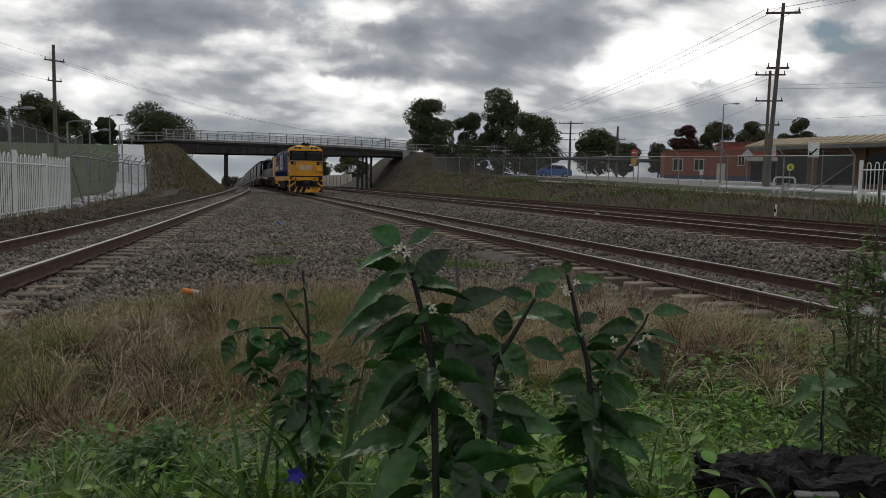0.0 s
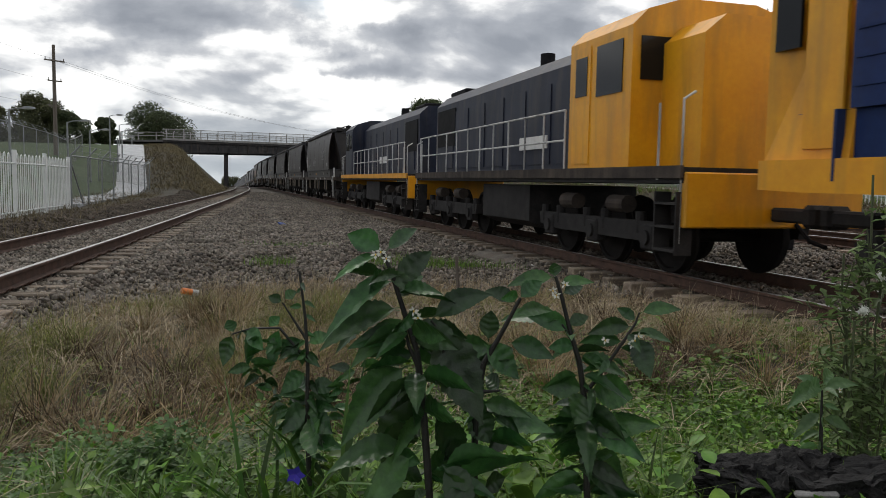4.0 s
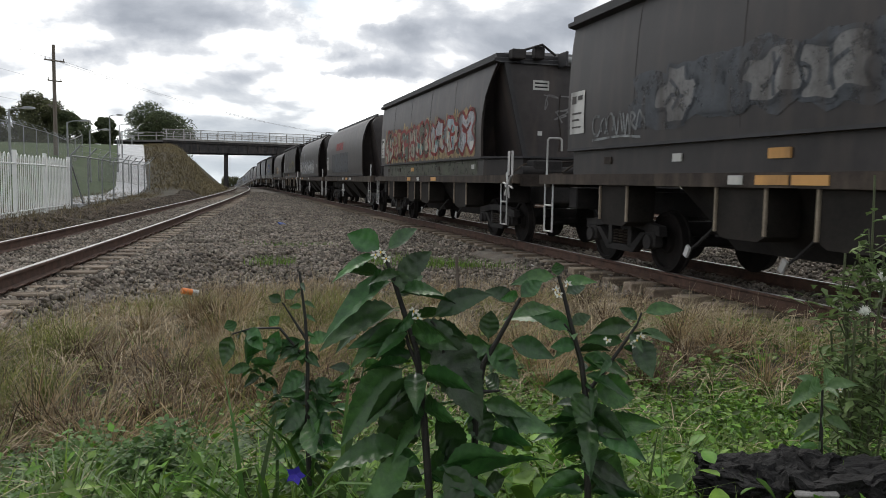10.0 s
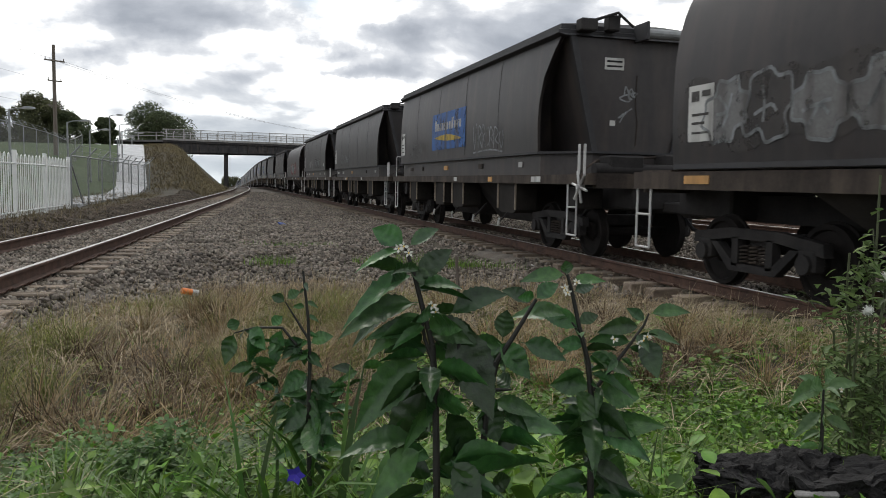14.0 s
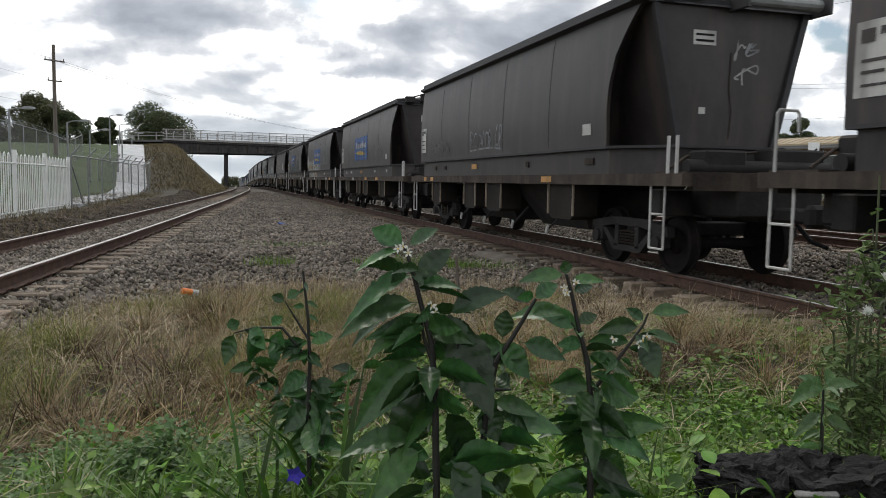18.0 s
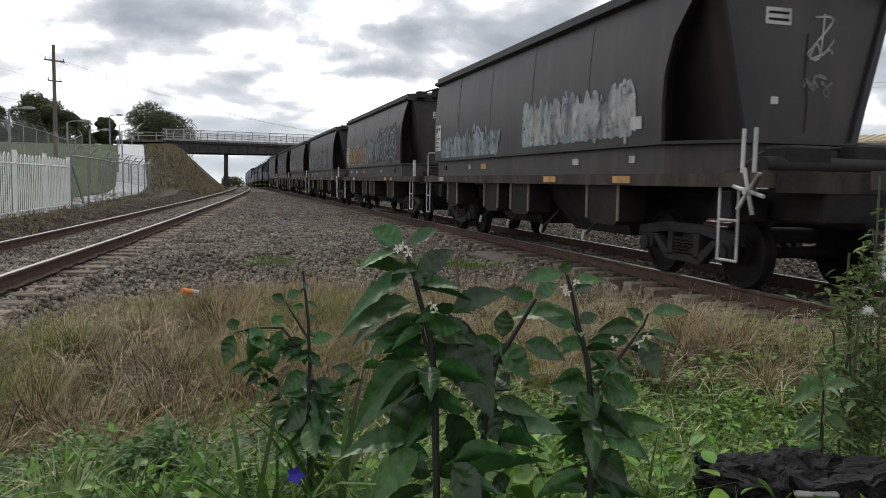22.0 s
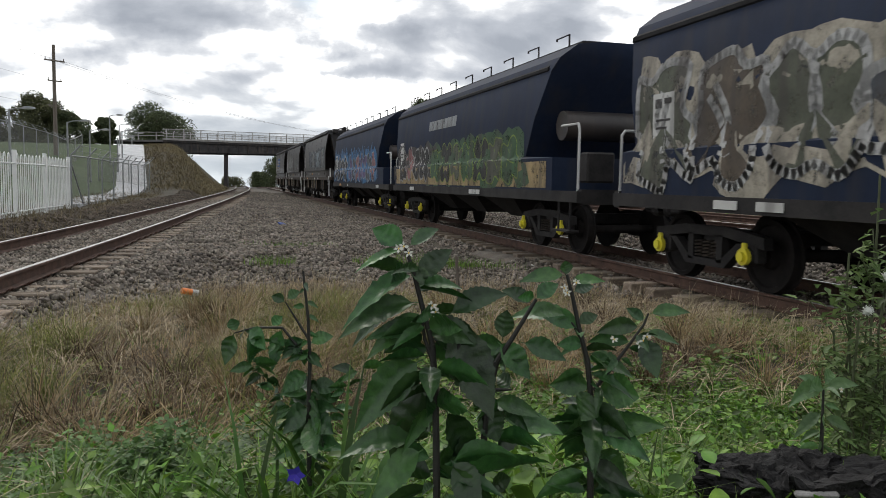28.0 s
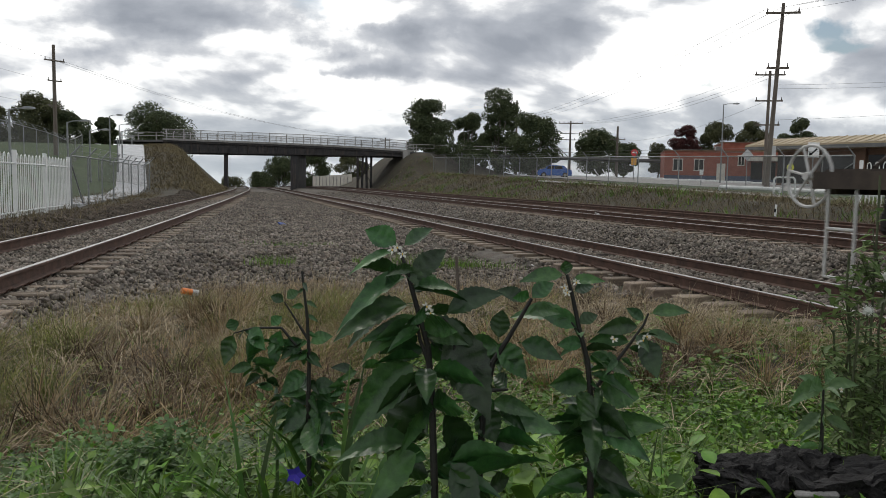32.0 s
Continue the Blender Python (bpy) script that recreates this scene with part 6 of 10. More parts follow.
for i, (x, y, z0, h, w, mat, lab) in enumerate((
        (28.3, 109.4, 4.6, 8.0, 6.6, LEAF_FAR, "dense dark green tree beside the bridge approach"),
        (35.7, 113.6, 3.6, 7.8, 5.0, LEAF_FAR, "dark green tree in the roadside group"),
        (40.6, 114.4, 3.6, 12.0, 6.6, LEAF_FAR, "tall ragged dark green gum tree"),
        (40.1, 98.7, 2.2, 8.0, 6.4, LEAF_FAR, "rounded dark green roadside tree"),
        (58.0, 114.4, 2.8, 6.6, 7.0, LEAF_FAR, "low dark green tree behind the street"),
        (64.5, 118.0, 2.8, 5.4, 5.0, LEAF_FAR, "low green tree behind the street"),
        (75.2, 125.2, 3.0, 5.6, 4.6, LEAF_FAR2, "olive green street tree"),
        (74.1, 115.2, 3.4, 7.6, 4.4, LEAF_RED, "plum red leaved street tree"),
        (79.5, 113.2, 4.0, 7.6, 5.6, LEAF_FAR2, "sparse olive gum tree behind the brick building"),
        (84.8, 112.0, 4.0, 8.2, 5.2, LEAF_FAR2, "sparse olive gum tree behind the brick building"),
        (78.7, 93.2, 4.0, 6.7, 5.4, LEAF_FAR, "dark green tree behind the shop roof"),
        (-22.1, 105.9, 3.8, 6.6, 6.2, LEAF_FAR2, "dark olive tree above the ramp"),
        (-18.0, 104.8, 3.8, 4.9, 4.6, LEAF_FAR, "dark green tree above the ramp"),
        (-27.0, 106.5, 3.8, 6.0, 5.0, LEAF_FAR2, "olive tree above the ramp"),
        (-14.5, 108.9, 4.6, 3.9, 3.0, LEAF_FAR, "narrow dark tree near the bridge"),
        (-11.2, 150.0, 4.4, 9.0, 11.4, LEAF_FAR, "broad rounded dark green tree beyond the bridge"),
        (15.4, 215.0, -1.6, 8.6, 9.0, LEAF_FAR, "dark trees beyond the bridge"),
        (10.6, 236.0, -2.2, 5.2, 6.0, LEAF_FAR, "dark low trees beyond the bridge"),
        (22.0, 196.0, -1.3, 9.2, 8.5, LEAF_FAR, "tall dark trees beyond the bridge"),
        (29.5, 186.0, -1.0, 9.0, 8.0, LEAF_FAR2, "spreading gum beyond the bridge"),
        (4.0, 420.0, -6.0, 7.0, 12.0, LEAF_FAR2, "hazy far olive tree line"),
        (14.0, 300.0, -3.5, 6.0, 9.0, LEAF_FAR2, "far olive tree line"))):
    dense = 2 if w > 6 else 1
    make_tree(x, y, z0, h, w, 40 + i, mat, lab, clumps=24 + 8 * dense, per=620, size=0.10 + 0.007 * w, trunk_h=0.06 if w > 4 else 0.2)


for i in range(11):
    bx, by = 27.5 + i * 1.5, 101.0 - (i % 3) * 2.2
    bush = thing("shrub", "dense dark green shrub behind the fence", "shrub", "shrubs behind the fence", at=pose(bx, by, ground_z(bx, by) - 0.1))
    rg = np.random.default_rng(700 + i)
    bm = bm_new()
    cc, rr = [], []
    for k in range(9):
        c = (rg.uniform(-0.9, 0.9), rg.uniform(-0.7, 0.7), rg.uniform(0.5, 2.4))
        rod(bm, (0, 0, -0.1), c, 0.04, 5, 0.01)
        cc.append(c)
        rr.append(rg.uniform(0.5, 0.8))
    part("stem", bm, BARK, bush)
    v, f = leaf_cloud(rg, cc, rr, 260, 0.11)
    cr = mesh_from("crown", v, f, LEAF_FAR)
    cr.parent = bush


def make_palm(x, y, z0, h):
    t = thing("palm_tree", "small palm with drooping fronds behind the fence", "palm tree", at=pose(x, y, z0))
    bm = bm_new()
    rod(bm, (0, 0, -0.3), (0.1, 0, h), 0.2, 9, 0.13)
    part("trunk", bm, BARK, t)
    rng = random.Random(5)
    for k in range(14):
        a = 2 * math.pi * k / 14 + rng.uniform(-0.2, 0.2)
        up = rng.uniform(0.2, 1.1)
        bm = bm_new()
        pts = []
        for i in range(7):
            s = i / 6 * 1.9
            pts.append(Vector((0.1 + math.cos(a) * s * 0.85, math.sin(a) * s * 0.85, h + up * s - 0.55 * s * s)))
        side = Vector((-math.sin(a), math.cos(a), 0))
        for p, q in zip(pts[:-1], pts[1:]):
            for sgn in (-1, 1):
                vs = [bm.verts.new(c) for c in (p, q, q + side * sgn * 0.26 - Vector((0, 0, 0.16)))]
                bm.faces.new(vs)
        part("frond", bm, LEAF_FAR2, t)


make_palm(57.2, 113.0, 2.8, 6.2)


# ---- the street on the right ----
def sheet_on_ground(name, x0, x1, y0, y1, lift, material, label, nx=10, ny=24, kind="structure"):
    v, f = [], []
    for j in range(ny + 1):
        for i in range(nx + 1):
            x, y = x0 + (x1 - x0) * i / nx, y0 + (y1 - y0) * j / ny
            v.append((x, y, max(ground_z(x, y), street_z(y) - 0.3) + lift))
    k = nx + 1
    f = [(j * k + i, j * k + i + 1, (j + 1) * k + i + 1, (j + 1) * k + i) for j in range(ny) for i in range(nx)]
    ob = mesh_from(name, v, f, material, True)
    tagged(ob, label, "road", kind=kind)
    return ob


LAWN = surf("mown_lawn", (0.014, 0.036, 0.007), (0.045, 0.075, 0.018), 0.5, 0.95, 0.7, fine=18, stain=(0.07, 0.065, 0.032), stain_amount=0.4)
sheet_on_ground("lawn", 24.5, 34.0, 14.0, 60.0, 0.07, LAWN, "mown grass strip between fence and street")
sheet_on_ground("road", 34.0, 49.0, 10.0, 92.0, 0.08, surf("pale_street_asphalt", (0.20, 0.195, 0.185), (0.29, 0.28, 0.27), 0.5, 0.9, 0.2), "pale grey street behind the fence")
sheet_on_ground("pavement", 24.4, 27.0, 28.0, 60.0, 0.12, CONCRETE, "concrete footpath behind the fence")


def kerb_line(pts, label="white painted kerb"):
    for (x0, y0), (x1, y1) in zip(pts[:-1], pts[1:]):
        n = max(1, int(math.hypot(x1 - x0, y1 - y0) / 2.4))
        for i in range(n):
            a, b = i / n, (i + 0.93) / n
            bm = bm_new()
            p, q = (x0 + (x1 - x0) * a, y0 + (y1 - y0) * a), (x0 + (x1 - x0) * b, y0 + (y1 - y0) * b)
            z = max(ground_z(*p), street_z(p[1]) - 0.3) + 0.1
            box(bm, ((p[0] + q[0]) / 2, (p[1] + q[1]) / 2, z), (math.hypot(q[0] - p[0], q[1] - p[1]), 0.35, 0.28), rz=math.atan2(q[1] - p[1], q[0] - p[0]), bevel=0.03)
            tagged(part("kerb", bm, WHITE_FENCE), label, "kerb", kind="structure")


kerb_line([(49.0, 88.0), (49.3, 70.0), (49.5, 52.0)])
kerb_line([(40.0, 91.5), (49.0, 91.5)])

for a, b in (((28.2, 40.0), (30.2, 37.3)), ((29.4, 35.5), (29.8, 31.2)), ((29.8, 30.6), (30.0, 27.0))):
    bm = bm_new()
    za, zb = ground_z(*a) + 0.28, ground_z(*b) + 0.28
    rod(bm, (*a, za), (*b, zb), 0.12, 10)
    for p in (a, b):
        rod(bm, (p[0], p[1], za - 0.4), (p[0], p[1], za), 0.08, 8)
    tagged(part("log_barrier", bm, WHITE_FENCE), "low white painted log barrier on the grass", "barrier", "log barriers")

bm = bm_new()
gz = ground_z(27.2, 34.0)
tube(bm, [(27.15, 34.0, gz), (27.15, 34.0, gz + 0.85), (27.25, 33.97, gz + 0.97), (28.08, 33.73, gz + 0.97), (28.18, 33.70, gz + 0.85), (28.18, 33.70, gz)], 0.05, 8)
tagged(part("bicycle_hoop", bm, WHITE_FENCE), "white tubular hoop barrier in the grass", "hoop barrier")

post = thing("marker_post", "white marker post with black bands by the far track", "marker post", at=pose(17.9, 22.3, 0.05))
bm = bm_new()
rod(bm, (0, 0, -0.2), (0.05, 0, 0.62), 0.035, 8)
part("post", bm, WHITE_FENCE, post)
for z in (0.1, 0.36):
    bm = bm_new()
    rod(bm, (0.05 * z, 0, z), (0.05 * z + 0.006, 0, z + 0.12), 0.038, 8)
    part("band", bm, BLACK_TRIM, post)

SIGN_GREY = paint("sign_back_grey", (0.42, 0.43, 0.43), 0.5, 0.1)
SIGN_YELLOW = paint("sign_lime_yellow", (0.72, 0.72, 0.05), 0.45, 0.05)
SIGN_RED = paint("sign_red", (0.55, 0.05, 0.05), 0.45, 0.05)


def road_sign(x, y, z_base, z_sign, shape, size, face, label, turn=-16, extra=None):
    s = thing("road_sign", label, "road sign", at=pose(x, y, z_base, 0, 0, turn))
    h = z_sign - z_base
    bm = bm_new()
    rod(bm, (0, 0.03, -0.3), (0, 0.03, h + size * 0.4), 0.035, 8)
    part("post", bm, GALV, s)
    bm = bm_new()
    if shape == "round":
        rod(bm, (0, 0, h), (0, -0.02, h), size / 2, 20)
    elif shape == "diamond":
        prism(bm, [(-size / 2, h), (0, h - size / 2), (size / 2, h), (0, h + size / 2)], -0.02, 0.0, "y")
    elif shape == "octagon":
        prism(bm, [(size / 2 * math.cos(math.pi / 8 + k * math.pi / 4), h + size / 2 * math.sin(math.pi / 8 + k * math.pi / 4)) for k in range(8)], -0.02, 0.0, "y")
    else:
        box(bm, (0, -0.01, h), (size * 0.75, 0.02, size))
    panel = part("sign_panel", bm, face, s)
    if extra == "arrow":
        bm = bm_new()
        box(bm, (0.02, -0.03, h - 0.1), (0.1, 0.02, 0.5), ry=0.8)
        prism(bm, [(-0.3, h - 0.42), (-0.02, h - 0.38), (-0.26, h - 0.12)], -0.045, -0.022, "y")
        part("arrow", bm, BLACK_TRIM, panel)
    elif extra == "figure":
        bm = bm_new()
        prism(bm, [(-0.12, h - 0.15), (0, h + 0.18), (0.12, h - 0.15), (0, h - 0.02)], -0.045, -0.022, "y")
        part("symbol", bm, BLACK_TRIM, panel)
    elif extra == "bar":
        bm = bm_new()
        box(bm, (0, -0.04, h), (size * 0.6, 0.02, size * 0.16))
        part("lettering_bar", bm, WHITE_FENCE, panel)
    return s


road_sign(36.4, 42.0, 0.9, 3.7, "rect", 0.95, WHITE_FENCE, "white sign with a black arrow", extra="arrow")
road_sign(38.5, 46.6, 1.1, 2.7, "round", 0.52, SIGN_YELLOW, "round lime yellow crossing sign", extra="figure")
road_sign(40.1, 53.5, 1.2, 3.8, "diamond", 0.95, SIGN_GREY, "grey back of a diamond road sign")
road_sign(41.4, 52.3, 1.2, 4.1, "rect", 0.85, SIGN_GREY, "grey back of a square road sign")
road_sign(37.0, 55.0, 1.3, 2.4, "rect", 0.4, WHITE_FENCE, "small white parking sign")
road_sign(40.6, 72.2, 1.7, 4.6, "octagon", 0.75, SIGN_RED, "red stop sign beside the street", extra="bar")
road_sign(40.8, 72.6, 1.7, 3.7, "rect", 0.7, paint("sign_orange", (0.7, 0.35, 0.04), 0.5, 0.1), "orange warning plate under the stop sign")
# ---- buildings of the street ----
BRICK_RED = surf("red_brick", (0.20, 0.065, 0.045), (0.32, 0.11, 0.075), 1.5, 0.9, 0.3, fine=14)
BRICK_BROWN = surf("brown_brick", (0.13, 0.08, 0.055), (0.22, 0.14, 0.10), 1.5, 0.9, 0.3, fine=14)
TRIM_CREAM = paint("cream_trim", (0.58, 0.55, 0.48), 0.6, 0.15)
ROOF_TAN = surf("tan_metal_roof", (0.30, 0.24, 0.15), (0.42, 0.34, 0.22), 1.0, 0.55, 0.1)
SKIRT_BLUE = paint("slate_blue_plinth", (0.06, 0.08, 0.13), 0.6, 0.2)


def window(parent, x, y, z, w, h, trim=None):
    """A recessed window in a wall facing -y."""
    bm = bm_new()
    for a, b, c, d in ((0, h / 2, w + 0.16, 0.1), (0, -h / 2, w + 0.16, 0.1)):
        box(bm, (x + a, y - 0.03, z + b), (c, 0.12, d))
    for s in (-1, 0, 1):
        box(bm, (x + s * w / 2, y - 0.03, z), (0.08, 0.1, h))
    fr = part("window", bm, trim or TRIM_CREAM, parent)
    bm = bm_new()
    box(bm, (x, y + 0.0, z), (w, 0.04, h))
    part("pane", bm, DARK_GLASS, fr)


def brick_building():
    b = thing("brick_building", "low red brick building with a flat roof and cream windows", "building", at=pose(52.8, 86.4, 1.9, 0, 0, -28))
    bm = bm_new()
    box(bm, (8.0, 4.5, 1.85), (16.0, 9.0, 3.7))
    part("wall", bm, BRICK_RED, b)
    bm = bm_new()
    box(bm, (11.5, 5.5, 2.4), (9.0, 9.0, 4.8))
    part("upper_wall", bm, BRICK_RED, b)
    for c, s in (((8.0, 4.5, 3.72), (16.2, 9.2, 0.14)), ((11.5, 5.5, 4.83), (9.2, 9.2, 0.14))):
        bm = bm_new()
        box(bm, c, s)
        part("roof_edge", bm, BRICK_BROWN, b)
    for x in (1.6, 4.1):
        window(b, x, 0.0, 2.0, 1.1, 1.4)
    window(b, 9.0, 0.0, 2.6, 0.7, 1.2)
    bm = bm_new()
    box(bm, (6.7, -0.03, 1.1), (1.0, 0.1, 2.2))
    part("door", bm, TRIM_CREAM, b)
    bm = bm_new()
    box(bm, (8.0, -0.02, 0.35), (16.0, 0.08, 0.7))
    part("plinth", bm, SKIRT_BLUE, b)
    bm = bm_new()
    box(bm, (14.5, -0.8, 2.75), (9.5, 1.8, 0.45))
    part("awning", bm, TRIM_CREAM, b, "cream awning")
    for k in range(5):
        bm = bm_new()
        box(bm, (10.8 + k * 1.5, -0.03, 1.35), (1.3, 0.08, 2.1))
        part("shop_window", bm, DARK_GLASS, b)
    bm = bm_new()
    box(bm, (7.0, 4.0, 4.1), (1.2, 1.2, 0.7), bevel=0.05)
    part("roof_unit", bm, GALV, b)


brick_building()


def shop_building():
    b = thing("shop_building", "single-storey shop with a deep tan metal roof", "building", at=pose(48.6, 61.0, 1.3, 0, 0, -74))
    bm = bm_new()
    box(bm, (12.0, 6.0, 1.7), (24.0, 11.0, 3.4))
    part("wall", bm, BRICK_BROWN, b)
    bm = bm_new()
    prism(bm, [(-2.2, 3.35), (-2.2, 3.75), (0.6, 4.45), (12.0, 4.7), (12.0, 3.35)], -1.5, 25.0, "x")
    roof = part("roof", bm, ROOF_TAN, b, "tan ribbed metal roof")
    for k in range(34):
        x = -1.3 + k * 0.78
        bm = bm_new()
        rod(bm, (x, -2.2, 3.78), (x, 0.6, 4.48), 0.035, 4)
        part("roof_rib", bm, ROOF_TAN, roof)
    bm = bm_new()
    box(bm, (11.8, -2.2, 3.45), (26.6, 0.12, 0.3))
    part("fascia", bm, surf("fascia_grey", (0.10, 0.10, 0.10), (0.16, 0.16, 0.155), 2, 0.7, 0.1), b)
    for k in range(6):
        x = 1.6 + k * 4.2
        bm = bm_new()
        box(bm, (x, 0.42, 1.6), (2.9, 0.12, 2.4))
        part("shop_window", bm, DARK_GLASS, b)
        bm = bm_new()
        box(bm, (x + 2.1, 0.35, 1.7), (1.0, 0.4, 3.4))
        part("brick_pillar", bm, BRICK_BROWN, b)
    for k in range(5):
        bm = bm_new()
        rod(bm, (0.3 + k * 5.6, -1.8, 0), (0.3 + k * 5.6, -1.8, 3.4), 0.06, 8)
        part("veranda_post", bm, GALV, b)


shop_building()


# ---- parked car ----
def parked_car():
    c = thing("parked_car", "blue hatchback parked behind the fence", "car", at=pose(37.6, 85.6, 1.98, 0, 0, -17))
    blue = surf("car_blue", (0.015, 0.07, 0.28), (0.025, 0.10, 0.36), 2, 0.25, 0.0)
    bm = bm_new()
    side = [(-1.95, 0.25), (2.0, 0.25), (2.05, 0.75), (1.95, 0.95), (1.55, 1.0), (1.1, 1.42), (-0.5, 1.48), (-1.1, 1.05), (-1.85, 0.9), (-2.0, 0.6)]
    prism(bm, side, -0.85, 0.85, "y")
    for v in bm.verts:
        if v.co.z > 1.2:
            v.co.y *= 0.78
    body = part("body", bm, blue, c)
    for x in (-1.25, 1.25):
        for s in (-0.8, 0.8):
            bm = bm_new()
            rod(bm, (x, s - 0.1, 0.3), (x, s + 0.1, 0.3), 0.31, 18)
            wh = part("wheel", bm, BLACK_TRIM, c)
            bm = bm_new()
            rod(bm, (x, s - 0.11, 0.3), (x, s + 0.11, 0.3), 0.19, 14)
            part("rim", bm, GALV, wh)
    for a, b in ((-0.95, -0.05), (0.05, 0.95)):
        bm = bm_new()
        prism(bm, [(a, 1.02), (b, 1.02), (b * 0.92, 1.36), (a * 0.72, 1.36)], -0.86, -0.72, "y")
        part("side_window", bm, DARK_GLASS, body)
    for x in (-1.96, 1.98):
        bm = bm_new()
        box(bm, (x, -0.6, 0.72), (0.1, 0.35, 0.16), bevel=0.02)
        part("light", bm, LAMP_GLASS, body)


parked_car()

# white lattice of panels lying beyond the car
for k in range(3):
    bm = bm_new()
    box(bm, (42.5 + k * 0.9, 84.0 - k * 0.3, 2.5), (0.08, 0.08, 1.4), ry=-0.7)
    tagged(part("white_rail", bm, WHITE_FENCE), "slanting white rail of a gate beside the car", "rail", "white gate rails")


# ---- ramp, wall beyond the bridge ----
def station_ramp():
    bm = bm_new()
    rows = []
    for i in range(28):
        y = 33 + i * 2.6
        xa, xb = ramp_left(y), -5.35 - 0.098 * max(0, y - 61)
        za = max(ground_z(xa + (xb - xa) * k / 5, y + d) for k in range(6) for d in (-1, 0, 1)) + 0.06
        rows.append([(xa, y, za), (xb, y, za + 0.02), (xb, y, za - 0.9), (xa, y, za - 0.9)])
    loft(bm, rows)
    tagged(part("pavement_ramp", bm, surf("pale_ramp_concrete", (0.36, 0.37, 0.385), (0.50, 0.51, 0.525), 0.8, 0.85, 0.2, stain=(0.22, 0.22, 0.21), stain_amount=0.4)), "pale concrete ramp climbing to the bridge", "ramp", kind="structure")
    v, f, m = [], [], 14
    for j in range(27):
        y = 24 + j * 2.9
        for i in range(m):
            x = ramp_left(y) + 0.02 - 20.0 * (i / (m - 1)) ** 1.5
            v.append((x, y, lawn_z(x, y)))
    f = [(j * m + i, j * m + i + 1, (j + 1) * m + i + 1, (j + 1) * m + i) for j in range(26) for i in range(m - 1)]
    tagged(mesh_from("lawn_bank", v, f, LAWN, True), "green grass bank beside the ramp", "grass bank", kind="structure")


station_ramp()

wall = thing("sheet_wall", "cream corrugated boundary wall beyond the bridge", "wall", at=pose(16.7, 152, -1.2, 0, 0, -65))
for k in range(11):
    bm = bm_new()
    box(bm, (k * 1.2 + 0.6, 0, 1.55 + 0.02 * k), (1.14, 0.08, 3.1 + 0.05 * k))
    part("wall_panel", bm, TRIM_CREAM, wall)
    bm = bm_new()
    box(bm, (k * 1.2, -0.06, 1.5), (0.1, 0.1, 3.2))
    part("wall_post", bm, CONCRETE, wall)


# ---- ballast stones ----
STONE = surf("ballast_stone", (0.075, 0.064, 0.053), (0.225, 0.20, 0.17), 1.2, 0.95, 0.5, fine=10, stain=(0.13, 0.095, 0.065), stain_amount=0.5, island=0.65)


def stones(name, pts, size, seed, label, material=None):
    """Angular stones: eight-cornered lumps, squashed and turned at random."""
    rng = np.random.default_rng(seed)
    n = len(pts)
    cube = np.array([(-1, -1, -1), (1, -1, -1), (1, 1, -1), (-1, 1, -1), (-1, -1, 1), (1, -1, 1), (1, 1, 1), (-1, 1, 1)], dtype=float)
    v = cube[None] * (1 + rng.uniform(-0.45, 0.25, (n, 8, 3)))
    v *= (size * rng.uniform(0.55, 1.35, (n, 1, 1))) * rng.uniform(0.6, 1.2, (n, 1, 3)) * 0.5
    a, b, c = rng.uniform(0, 2 * math.pi, (3, n))
    ca, sa, cb, sb, cc, sc = np.cos(a), np.sin(a), np.cos(b), np.sin(b), np.cos(c), np.sin(c)
    R = np.stack([np.stack([ca * cb, ca * sb * sc - sa * cc, ca * sb * cc + sa * sc], -1),
                  np.stack([sa * cb, sa * sb * sc + ca * cc, sa * sb * cc - ca * sc], -1),
                  np.stack([-sb, cb * sc, cb * cc], -1)], 1)
    v = np.einsum("nij,nkj->nki", R, v) + np.asarray(pts)[:, None, :]
    q = np.array([(0, 3, 2, 1), (4, 5, 6, 7), (0, 1, 5, 4), (1, 2, 6, 5), (2, 3, 7, 6), (3, 0, 4, 7)])
    f = (np.arange(n)[:, None, None] * 8 + q[None]).reshape(-1, 4)
    ob = mesh_from(name, v.reshape(-1, 3), f, material or STONE)
    tagged(ob, label, "ballast", kind="stuff")
    return ob


def bed_height(x, y):
    """Top of the stone spread at a place, or None off it."""
    c = lerp_table(SIDING, y)
    u = x - c - 0.4
    best = None
    for u, half, bz in ((x - c - 0.4, 2.0 if x < c + 0.4 else 0.9 + 1.1 * smooth01((y - 9.5) / 6.0), SIDING_Z), (x - TRACK_X - 0.45, 2.0 if x > TRACK_X + 0.45 else 1.25 + 0.75 * smooth01((y - 9.5) / 6.0), 0.0), (x - FAR_X - 1.9, 4.6, FAR_Z)):
        if abs(u) < half + 0.7:
            h = bz - 0.245 - max(0.0, abs(u) - half) * 0.42
            best = h if best is None else max(best, h)
    if c + 1.6 < x < TRACK_X - 1.7 and y > 11.5:
        e = smooth01((y - 11.5 - 2.2 * abs(noise.noise((x * 0.5, 7, 1))) - max(0.0, (x - 1.5) * 1.6)) / 3.0)
        h = -0.42 + 0.24 * e
        best = h if best is None else max(best, h)
    return None if best is None else best + track_z(y)


